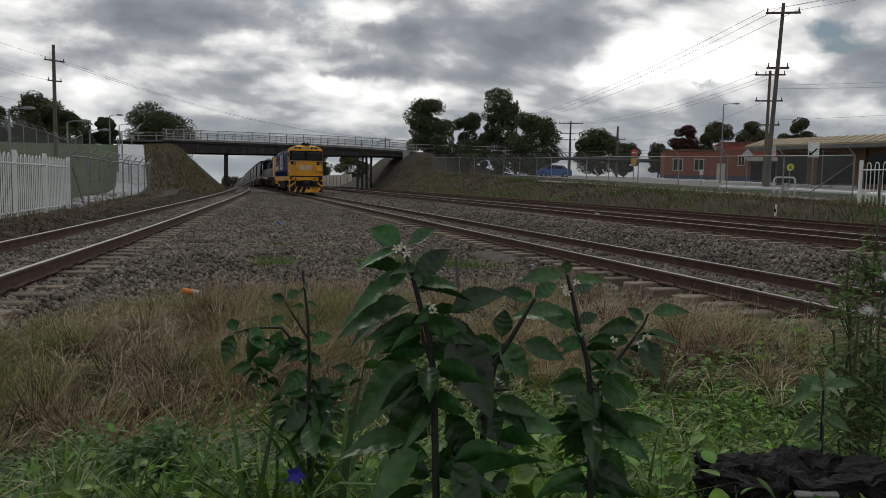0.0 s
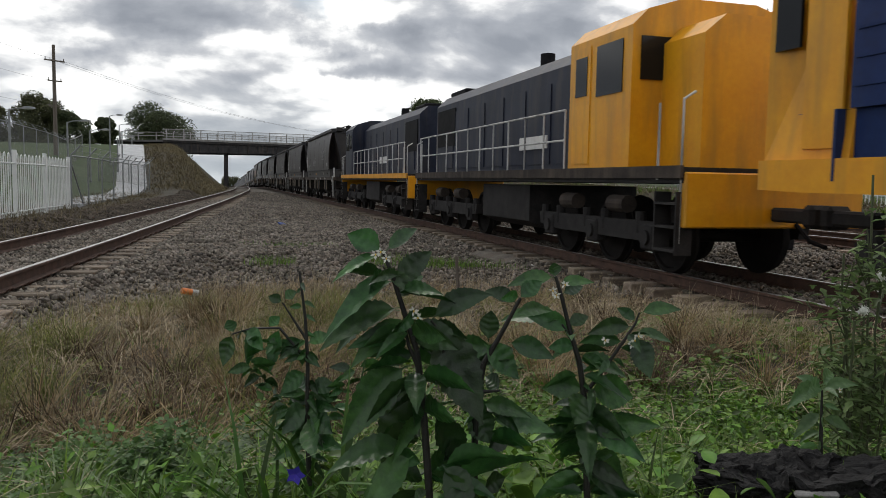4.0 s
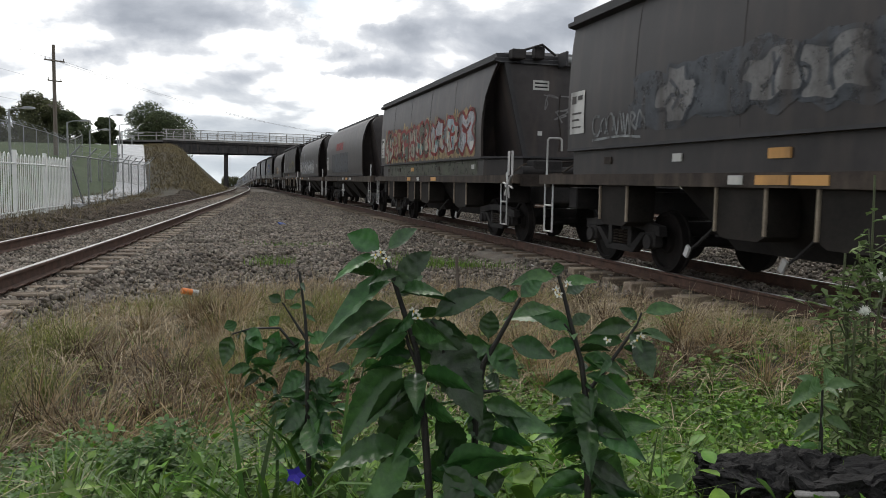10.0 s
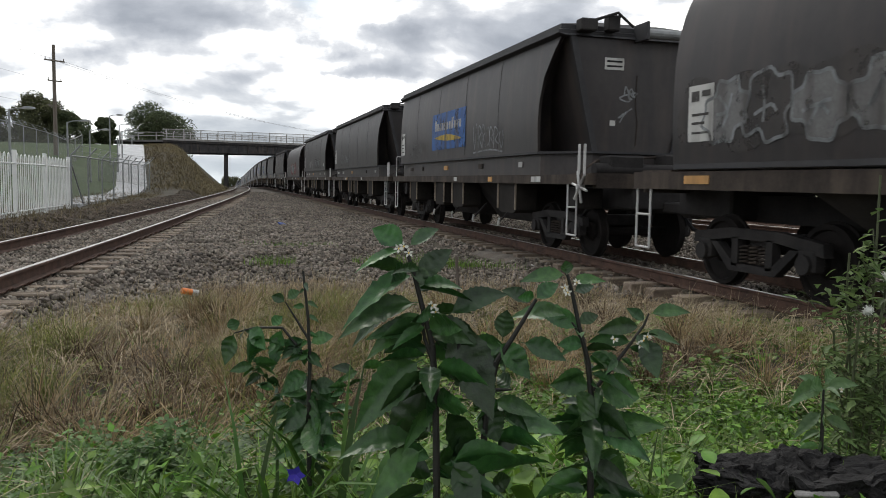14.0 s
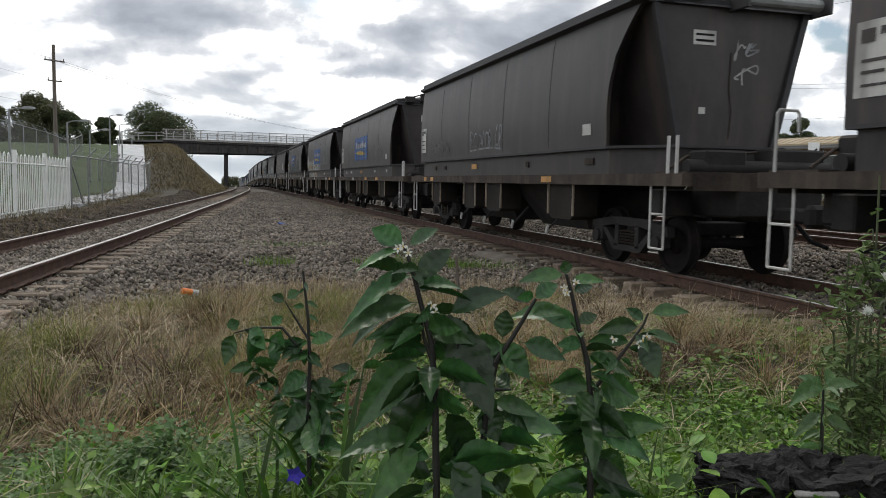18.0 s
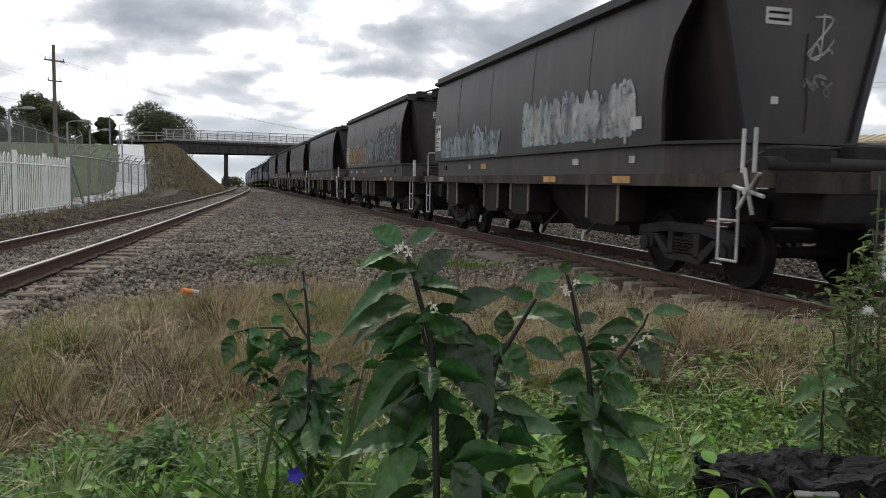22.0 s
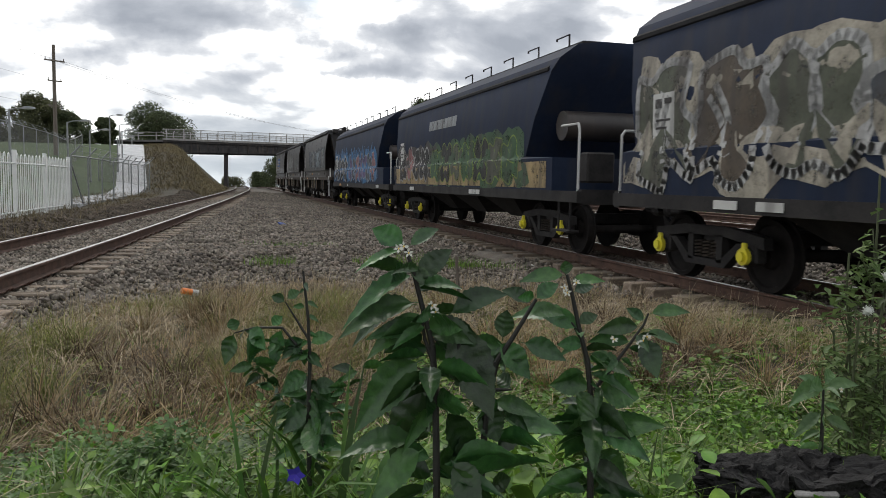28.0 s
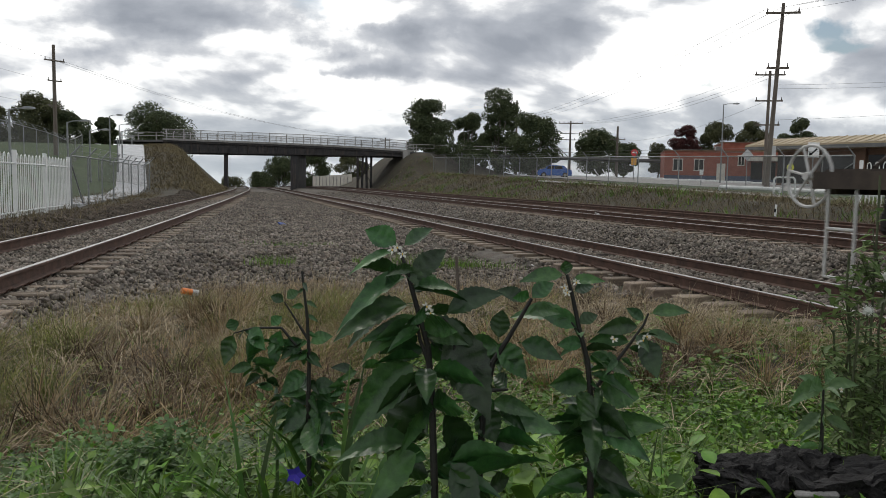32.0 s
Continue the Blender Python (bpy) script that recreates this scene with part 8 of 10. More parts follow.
def fill_leaves(plant, foot, head, n, size, seed):
    """Smaller leaves all round a stem between two points."""
    rng = random.Random(seed)
    for k in range(n):
        p = Vector(foot).lerp(Vector(head), rng.random())
        a = rng.uniform(0, 2 * math.pi)
        l = size * rng.uniform(0.6, 1.2)
        q = p + Vector((math.cos(a) * l, math.sin(a) * l * 0.9, rng.uniform(-0.55, 0.35) * l))
        leaf(plant, tuple(p), tuple(q), l * rng.uniform(0.34, 0.5), rng.uniform(0.1, 0.3), rng.uniform(-1.25, 1.25))


def flower(plant, c):
    bm = bm_new()
    c = Vector(c)
    rng = random.Random(int(c.x * 9999) + 7)
    for k in range(5):
        a = 2 * math.pi * k / 5 + rng.random()
        d = Vector((math.cos(a), -0.35, math.sin(a)))
        s = Vector((-math.sin(a), 0, math.cos(a)))
        p = [c, c + d * 0.004 + s * 0.0018, c + d * 0.0075, c + d * 0.004 - s * 0.0018]
        bm.faces.new([bm.verts.new(v) for v in p])
    fl = part("flower", bm, PETAL, plant, "tiny white star flower")
    bm = bm_new()
    rod(bm, c + Vector((0, -0.001, 0)), c + Vector((0, -0.005, -0.001)), 0.0012, 6, 0.0006)
    part("anther", bm, POLLEN, fl)


PLANT_A = weed_plant((0.287, 1.028, 0.6))
stem(PLANT_A, [(0.003, -0.015, 0.009), (0.001, -0.003, 0.16), (-0.004, 0.011, 0.319), (-0.01, 0.017, 0.39), (-0.026, 0.022, 0.446), (-0.039, 0.026, 0.493), (-0.05, 0.029, 0.525)], 0.0055)
stem(PLANT_A, [(-0.003, 0.014, 0.351), (0.019, 0.015, 0.367), (0.03, 0.018, 0.399), (0.018, 0.02, 0.422), (0.011, 0.021, 0.43)], 0.0032)
stem(PLANT_A, [(-0.006, 0.014, 0.359), (-0.021, 0.018, 0.398), (-0.026, 0.021, 0.43)], 0.0032)
leaf(PLANT_A, (-0.051, 0.029, 0.526), (-0.098, 0.032, 0.559), 0.037, .1)
leaf(PLANT_A, (-0.054, 0.028, 0.521), (-0.118, -0.006, 0.501), 0.019, .2)
leaf(PLANT_A, (-0.047, 0.029, 0.526), (-0.004, 0.065, 0.559), 0.019, .1)
leaf(PLANT_A, (-0.036, 0.025, 0.477), (0.016, 0.029, 0.534), 0.038, .1)
leaf(PLANT_A, (-0.033, 0.025, 0.485), (-0.133, -0.024, 0.431), 0.030, .35)
leaf(PLANT_A, (-0.03, 0.022, 0.449), (-0.14, -0.003, 0.413), 0.026, .25)
leaf(PLANT_A, (-0.029, 0.024, 0.473), (0.03, -0.03, 0.487), 0.019, .1)
leaf(PLANT_A, (-0.028, 0.026, 0.492), (-0.067, -0.039, 0.504), 0.016, .2)
leaf(PLANT_A, (0.01, 0.02, 0.429), (0.096, 0.024, 0.475), 0.032, .25)
leaf(PLANT_A, (-0.008, 0.021, 0.44), (-0.032, -0.045, 0.442), 0.024, .0)
leaf(PLANT_A, (0.012, 0.02, 0.418), (0.076, -0.012, 0.308), 0.073, .15)
leaf(PLANT_A, (-0.014, 0.021, 0.43), (-0.102, 0.016, 0.379), 0.035, .25)
leaf(PLANT_A, (-0.02, 0.018, 0.404), (-0.084, 0.082, 0.374), 0.038, .1)
leaf(PLANT_A, (-0.023, 0.015, 0.369), (-0.115, -0.025, 0.289), 0.059, .25)
leaf(PLANT_A, (-0.019, 0.012, 0.331), (-0.068, 0.036, 0.222), 0.062, .1)
leaf(PLANT_A, (-0.025, 0.005, 0.253), (-0.134, -0.049, 0.259), 0.032, .3)
leaf(PLANT_A, (-0.02, 0.004, 0.242), (-0.09, -0.066, 0.198), 0.046, .2)
leaf(PLANT_A, (0.009, 0.009, 0.3), (0.056, 0.036, 0.219), 0.049, .0)
leaf(PLANT_A, (0.02, 0.003, 0.228), (0.062, -0.045, 0.179), 0.051, .1)
leaf(PLANT_A, (-0.07, 0.021, 0.432), (-0.13, 0.072, 0.383), 0.021, .2)
leaf(PLANT_A, (-0.004, 0.011, 0.319), (-0.046, 0.071, 0.241), 0.032, .1)
leaf(PLANT_A, (-0.035, 0.023, 0.461), (0.001, 0.081, 0.489), 0.021, .1)
leaf(PLANT_A, (0.018, 0.021, 0.43), (-0.014, 0.04, 0.402), 0.027, .0)
flower(PLANT_A, (-0.052, 0.012, 0.529))
flower(PLANT_A, (-0.045, 0.012, 0.52))
flower(PLANT_A, (-0.059, 0.012, 0.526))
flower(PLANT_A, (-0.011, 0.006, 0.448))
flower(PLANT_A, (-0.006, 0.005, 0.439))
PLANT_B = weed_plant((0.366, 1.067, 0.58))
stem(PLANT_B, [(-0.001, -0.015, 0.022), (-0.0, -0.001, 0.19), (0.006, 0.01, 0.307), (0.02, 0.015, 0.374), (0.042, 0.018, 0.408), (0.062, 0.021, 0.442), (0.077, 0.023, 0.468)], 0.0055)
stem(PLANT_B, [(0.012, 0.012, 0.332), (0.043, 0.012, 0.333)], 0.0032)
leaf(PLANT_B, (0.021, 0.018, 0.403), (0.071, 0.014, 0.357), 0.042, .1)
leaf(PLANT_B, (0.037, 0.015, 0.375), (0.066, 0.04, 0.394), 0.030, .1)
leaf(PLANT_B, (0.056, 0.018, 0.403), (0.124, 0.016, 0.386), 0.035, .1)
leaf(PLANT_B, (0.013, 0.01, 0.314), (0.085, -0.014, 0.309), 0.029, .15)
leaf(PLANT_B, (-0.001, 0.01, 0.309), (0.025, 0.006, 0.262), 0.047, .1)
leaf(PLANT_B, (0.028, 0.018, 0.405), (0.034, 0.022, 0.458), 0.032, .1)
leaf(PLANT_B, (0.075, 0.023, 0.466), (0.11, 0.026, 0.497), 0.029, .1)
leaf(PLANT_B, (0.072, 0.023, 0.459), (0.025, 0.025, 0.487), 0.025, .2)
leaf(PLANT_B, (0.075, 0.023, 0.469), (0.046, -0.011, 0.48), 0.020, .1)
leaf(PLANT_B, (0.067, 0.021, 0.442), (0.127, 0.057, 0.448), 0.022, .2)
leaf(PLANT_B, (0.01, 0.014, 0.357), (-0.009, 0.044, 0.297), 0.039, .1)
leaf(PLANT_B, (0.043, 0.012, 0.333), (0.024, 0.048, 0.349), 0.030, .1)
PLANT_C = weed_plant((0.564, 1.102, 0.58))
stem(PLANT_C, [(0.001, -0.016, -0.022), (0.0, -0.0, 0.158), (-0.002, 0.012, 0.302), (-0.008, 0.017, 0.356), (-0.023, 0.021, 0.41), (-0.035, 0.026, 0.464), (-0.044, 0.028, 0.495)], 0.0055)
stem(PLANT_C, [(0.002, 0.013, 0.31), (0.033, 0.016, 0.35), (0.062, 0.019, 0.39), (0.081, 0.022, 0.417), (0.088, 0.023, 0.435)], 0.0032)
stem(PLANT_C, [(-0.018, 0.02, 0.392), (-0.035, 0.022, 0.419)], 0.0032)
leaf(PLANT_C, (-0.044, 0.028, 0.493), (-0.121, 0.028, 0.49), 0.022, .15)
leaf(PLANT_C, (-0.044, 0.028, 0.493), (-0.047, 0.031, 0.52), 0.025, .0)
leaf(PLANT_C, (-0.039, 0.027, 0.482), (0.013, 0.003, 0.495), 0.018, .15)
leaf(PLANT_C, (-0.034, 0.026, 0.466), (0.004, 0.052, 0.48), 0.025, .1)
leaf(PLANT_C, (-0.02, 0.021, 0.406), (-0.089, 0.024, 0.441), 0.034, .2)
leaf(PLANT_C, (-0.027, 0.022, 0.424), (-0.13, 0.073, 0.429), 0.024, .2)
leaf(PLANT_C, (-0.025, 0.022, 0.415), (0.007, 0.023, 0.436), 0.025, .1)
leaf(PLANT_C, (-0.012, 0.019, 0.382), (-0.058, 0.019, 0.388), 0.027, .1)
leaf(PLANT_C, (0.0, 0.013, 0.312), (-0.069, 0.014, 0.327), 0.043, .2)
leaf(PLANT_C, (0.0, 0.012, 0.308), (-0.024, -0.028, 0.279), 0.049, .0)
leaf(PLANT_C, (0.005, 0.013, 0.312), (0.076, 0.013, 0.309), 0.060, .15)
leaf(PLANT_C, (0.003, 0.007, 0.239), (0.109, -0.028, 0.281), 0.040, .2)
leaf(PLANT_C, (0.083, 0.022, 0.421), (0.052, 0.024, 0.448), 0.020, .1)
leaf(PLANT_C, (0.088, 0.023, 0.433), (0.155, 0.024, 0.446), 0.022, .15)
leaf(PLANT_C, (0.077, 0.021, 0.412), (0.005, 0.021, 0.411), 0.031, .2)
leaf(PLANT_C, (0.082, 0.021, 0.405), (0.14, 0.02, 0.393), 0.018, .1)
leaf(PLANT_C, (0.078, 0.02, 0.396), (0.098, -0.01, 0.345), 0.043, .1)
leaf(PLANT_C, (0.064, 0.019, 0.387), (-0.002, 0.057, 0.389), 0.027, .2)
leaf(PLANT_C, (0.002, 0.01, 0.284), (-0.044, 0.056, 0.232), 0.040, .2)
leaf(PLANT_C, (-0.001, 0.007, 0.248), (-0.034, 0.053, 0.194), 0.042, .2)
leaf(PLANT_C, (0.004, 0.004, 0.212), (0.068, 0.038, 0.163), 0.045, .2)
flower(PLANT_C, (0.075, 0.001, 0.396))
flower(PLANT_C, (0.081, 0.002, 0.402))
flower(PLANT_C, (0.07, 0.001, 0.389))
flower(PLANT_C, (-0.051, 0.008, 0.476))
flower(PLANT_C, (-0.046, 0.007, 0.469))
flower(PLANT_C, (0.029, 0.001, 0.397))
flower(PLANT_C, (-0.032, 0.009, 0.485))
PLANT_D = weed_plant((1.401, 1.534, 0.5), "pale green nettle-leaved weed beside the thistles")
PLANT_D["pale"] = 1
stem(PLANT_D, [(-0.002, -0.01, 0.026), (0.0, -0.0, 0.135), (0.002, 0.008, 0.232)], 0.0055)
leaf(PLANT_D, (0.002, 0.008, 0.232), (-0.121, -0.076, 0.227), 0.034, .3)
leaf(PLANT_D, (0.001, 0.008, 0.234), (-0.037, 0.064, 0.259), 0.026, .2)
leaf(PLANT_D, (0.003, 0.009, 0.237), (0.070, 0.092, 0.267), 0.030, .2)
leaf(PLANT_D, (0.003, 0.008, 0.234), (0.089, 0.009, 0.254), 0.028, .25)
leaf(PLANT_D, (0.003, 0.008, 0.232), (0.002, -0.074, 0.245), 0.026, .2)
leaf(PLANT_D, (0.0, 0.008, 0.229), (-0.086, -0.100, 0.269), 0.028, .3)
leaf(PLANT_D, (-0.0, 0.003, 0.177), (-0.068, -0.001, 0.121), 0.030, .2)
leaf(PLANT_D, (0.001, 0.002, 0.163), (0.076, -0.0, 0.137), 0.030, .2)
flower(PLANT_D, (0.03, -0.02, 0.24))
PLANT_E = weed_plant((0.18, 1.727, 0.52))
stem(PLANT_E, [(0.007, -0.013, 0.015), (0.001, -0.0, 0.166), (0.002, 0.011, 0.292), (-0.004, 0.019, 0.393), (-0.017, 0.028, 0.494)], 0.0055)
stem(PLANT_E, [(0.002, 0.011, 0.292), (-0.061, 0.017, 0.367), (-0.124, 0.017, 0.366), (-0.168, 0.016, 0.353)], 0.0032)
stem(PLANT_E, [(-0.002, 0.015, 0.343), (-0.055, 0.022, 0.424)], 0.0032)
leaf(PLANT_E, (-0.168, 0.016, 0.353), (-0.189, 0.01, 0.289), 0.043, .1)
leaf(PLANT_E, (-0.164, 0.016, 0.355), (-0.178, 0.019, 0.39), 0.030, .1)
leaf(PLANT_E, (-0.137, 0.017, 0.363), (-0.09, -0.021, 0.333), 0.043, .1)
leaf(PLANT_E, (-0.124, 0.017, 0.366), (-0.148, 0.062, 0.278), 0.043, .1)
leaf(PLANT_E, (-0.086, 0.017, 0.369), (-0.061, 0.02, 0.397), 0.028, .1)
leaf(PLANT_E, (-0.061, 0.017, 0.367), (-0.084, 0.01, 0.278), 0.048, .1)
leaf(PLANT_E, (-0.055, 0.022, 0.424), (-0.087, 0.024, 0.442), 0.025, .1)
leaf(PLANT_E, (-0.052, 0.023, 0.43), (-0.024, 0.025, 0.454), 0.028, .1)
leaf(PLANT_E, (-0.009, 0.015, 0.343), (-0.06, 0.012, 0.31), 0.043, .1)
leaf(PLANT_E, (0.001, 0.014, 0.33), (0.054, 0.016, 0.357), 0.036, .2)
leaf(PLANT_E, (-0.0, 0.009, 0.267), (-0.058, 0.005, 0.228), 0.046, .2)
leaf(PLANT_E, (0.003, 0.005, 0.229), (0.069, 0.007, 0.243), 0.043, .2)
leaf(PLANT_E, (0.001, 0.002, 0.191), (-0.042, -0.071, 0.162), 0.056, .2)
leaf(PLANT_E, (0.004, 0.001, 0.179), (0.065, -0.053, 0.159), 0.063, .1)
leaf(PLANT_E, (0.001, -0.0, 0.166), (0.037, -0.109, 0.127), 0.063, .1)

fill_leaves(PLANT_A, (0.0, 0.0, 0.05), (-0.01, 0.02, 0.36), 24, 0.11, 1)
fill_leaves(PLANT_A, (-0.01, 0.02, 0.38), (-0.05, 0.03, 0.50), 12, 0.075, 2)
fill_leaves(PLANT_B, (0.0, 0.0, 0.08), (0.03, 0.02, 0.32), 14, 0.085, 3)
fill_leaves(PLANT_C, (0.0, 0.0, 0.05), (0.0, 0.02, 0.28), 24, 0.09, 4)
fill_leaves(PLANT_C, (0.0, 0.02, 0.30), (-0.04, 0.03, 0.45), 6, 0.06, 5)
fill_leaves(PLANT_E, (0.0, 0.0, 0.05), (0.0, 0.02, 0.26), 24, 0.075, 6)
fill_leaves(PLANT_E, (0.0, 0.012, 0.30), (-0.017, 0.028, 0.49), 14, 0.035, 7)
fill_leaves(PLANT_E, (0.0, 0.012, 0.30), (-0.15, 0.017, 0.36), 22, 0.05, 8)
fill_leaves(PLANT_E, (0.02, 0.0, 0.12), (-0.14, 0.01, 0.30), 40, 0.06, 9)
fill_leaves(PLANT_E, (0.0, 0.0, 0.10), (0.13, 0.01, 0.30), 26, 0.055, 10)
fill_leaves(PLANT_A, (0.0, 0.0, 0.02), (0.02, 0.0, 0.26), 16, 0.13, 11)
fill_leaves(PLANT_A, (-0.005, 0.015, 0.28), (-0.02, 0.02, 0.44), 16, 0.10, 13)
fill_leaves(PLANT_B, (0.0, 0.0, 0.10), (0.04, 0.02, 0.40), 16, 0.075, 14)
fill_leaves(PLANT_C, (0.0, 0.0, 0.10), (-0.01, 0.02, 0.38), 18, 0.075, 15)
fill_leaves(PLANT_C, (0.01, 0.012, 0.31), (0.08, 0.02, 0.42), 8, 0.05, 16)
fill_leaves(PLANT_D, (0.0, 0.0, 0.03), (0.0, 0.0, 0.20), 12, 0.06, 12)


# ---- tall sow thistle at the track edge ----
THISTLE_LEAF = surf("sow_thistle_leaf", (0.075, 0.125, 0.042), (0.165, 0.230, 0.082), 8, 0.6, 0.1, island=0.35, translucent=0.3)


def sow_thistle(base, height, seed, label, dense=5):
    t = thing("sow_thistle", label, "weed", "weeds before the camera", at=pose(*base, 0, 0, FACING))
    rng = np.random.default_rng(seed)
    rnd = random.Random(seed)
    tips, cs, twigs = [], [], []
    for k in range(6):
        bm = bm_new()
        x, y, top = rnd.uniform(-0.09, 0.10), rnd.uniform(-0.08, 0.08), height * rnd.uniform(0.55, 0.8)
        if k == 0:
            x, y, top = 0.02, 0.0, height
        pts = [Vector((x * 0.3 + rnd.uniform(-0.01, 0.01), y * 0.3, 0)).lerp(Vector((x + rnd.uniform(-0.012, 0.012), y, top)), i / 6) for i in range(7)]
        tube(bm, pts, 0.0034, 6)
        for _ in range(7):
            s = rnd.uniform(0.2, 0.98)
            p = pts[0].lerp(pts[-1], s)
            q = p + Vector((rnd.uniform(-0.09, 0.09), rnd.uniform(-0.06, 0.06), rnd.uniform(0.03, 0.1)))
            twigs.append((p, q))
            tips.append(q)
            cs += [tuple(p.lerp(q, 0.5)), tuple(q)]
        cs += [tuple(p) for p in pts[1:-1]]
        part("stem", bm, surf("thistle_stem", (0.05, 0.06, 0.03), (0.09, 0.11, 0.05), 20, 0.6, 0.1), t)
    for p, q in twigs:
        bm = bm_new()
        rod(bm, p, q, 0.002, 5)
        part("twig", bm, MATS["thistle_stem"], t)
    tv, tf = leaf_template(0.45)
    n = len(cs) * dense
    c = np.repeat(np.array(cs), dense, axis=0) + rng.normal(0, 0.024, (n, 3))
    s = rng.uniform(0.02, 0.055, n)
    yaw, pt = rng.uniform(0, 6.28, n), rng.uniform(-0.6, 0.7, n)
    v = tv[None] * s[:, None, None] * np.array([1, 0.55, 1])
    x, y, z = v[..., 0], v[..., 1], v[..., 2]
    x, z = x * np.cos(pt)[:, None] - z * np.sin(pt)[:, None], x * np.sin(pt)[:, None] + z * np.cos(pt)[:, None]
    x, y = x * np.cos(yaw)[:, None] - y * np.sin(yaw)[:, None], x * np.sin(yaw)[:, None] + y * np.cos(yaw)[:, None]
    v = np.stack([x, y, z], -1) + c[:, None, :]
    f = (np.arange(n)[:, None, None] * len(tv) + tf[None]).reshape(-1, 4)
    lv = mesh_from("leaves", v.reshape(-1, 3), f, THISTLE_LEAF, True)
    lv.parent, lv["kind"] = t, "stuff"
    for q in tips[::4]:
        bm = bm_new()
        rod(bm, q, q + Vector((0, 0, 0.012)), 0.004, 8, 0.006)
        part("bud", bm, THISTLE_LEAF, t)
    return t


def puff(plant, c, r=0.016):
    bm = bm_new()
    rng = random.Random(3)
    for _ in range(90):
        d = Vector((rng.gauss(0, 1), rng.gauss(0, 1), rng.gauss(0, 1) * 0.8)).normalized()
        rod(bm, c, Vector(c) + d * r * rng.uniform(0.8, 1.1), 0.0007, 3)
    bmesh.ops.create_icosphere(bm, subdivisions=2, radius=r * 0.62, matrix=Matrix.Translation(c))
    part("seed_head", bm, PETAL, plant, "fluffy white seed head")


THISTLE = sow_thistle((1.735, 1.755, 0.33), 0.93, 8, "tall sow thistle with white seed heads at the edge")
puff(THISTLE, (0.015, -0.05, 0.655))
puff(THISTLE, (-0.028, -0.05, 0.560))
THISTLE_B = sow_thistle((1.90, 1.95, 0.30), 0.62, 9, "bushy sow thistle beside the track")


# ---- long grass blades and a blue flower close to the lens ----
def close_blades():
    rng = np.random.default_rng(61)
    pts = ground_pts(rng, 170, -0.25, 0.45, 1.2, 2.1, lambda x, y: 1.0, 0.02)
    blades("broad_grass", ground_pts(rng, 26, -0.05, 0.40, 1.28, 1.85, lambda x, y: 1.0, 0.02), (0.34, 0.60), (0.2, 0.9), (0.012, 0.021), 66, surf("rank_blade", (0.022, 0.062, 0.010), (0.075, 0.150, 0.026), 1.5, 0.5, 0.0, island=0.5, translucent=0.2), "broad flat grass blades close to the lens")
    blades("broad_grass", pts, (0.18, 0.34), (0.3, 1.1), (0.006, 0.012), 62, GREEN_BLADE, "broad green grass blades near the lens")
    pts = ground_pts(rng, 2600, -1.5, 1.5, 1.35, 3.0, lambda x, y: 0.4 + 0.6 * (patch(x, y, 1.1, 17) > 0.5), 0.04)
    blades("long_grass", pts, (0.14, 0.36), (0.3, 1.5), (0.004, 0.011), 64, GREEN_BLADE, "long arching green grass in the weeds")
    pts = ground_pts(rng, 60, 0.5, 1.1, 1.5, 2.4, lambda x, y: 1.0, 0.02)
    blades("broad_grass", pts, (0.14, 0.28), (0.3, 1.2), (0.005, 0.010), 63, GREEN_BLADE, "broad green grass blades among the weeds")


close_blades()

blue = thing("blue_flower", "deep violet blue flower low in the grass", "flower", at=pose(0.13, 1.46, 0.60, 0, 0, FACING))
VIOLET = surf("violet_petal", (0.03, 0.02, 0.30), (0.06, 0.04, 0.45), 40, 0.6, 0.0)
for k in range(5):
    a = 2 * math.pi * k / 5
    bm = bm_new()
    pts = [(0, 0, 0.06), (0.010 * math.cos(a) - 0.007 * math.sin(a), -0.004, 0.06 + 0.010 * math.sin(a) + 0.007 * math.cos(a)), (0.020 * math.cos(a), -0.006, 0.06 + 0.020 * math.sin(a)), (0.010 * math.cos(a) + 0.007 * math.sin(a), -0.004, 0.06 + 0.010 * math.sin(a) - 0.007 * math.cos(a))]
    bm.faces.new([bm.verts.new(p) for p in pts])
    part("petal", bm, VIOLET, blue)
bm = bm_new()
rod(bm, (0, 0.002, -0.12), (0, 0.002, 0.06), 0.0015, 5)
part("stem", bm, GREEN_BLADE, blue)


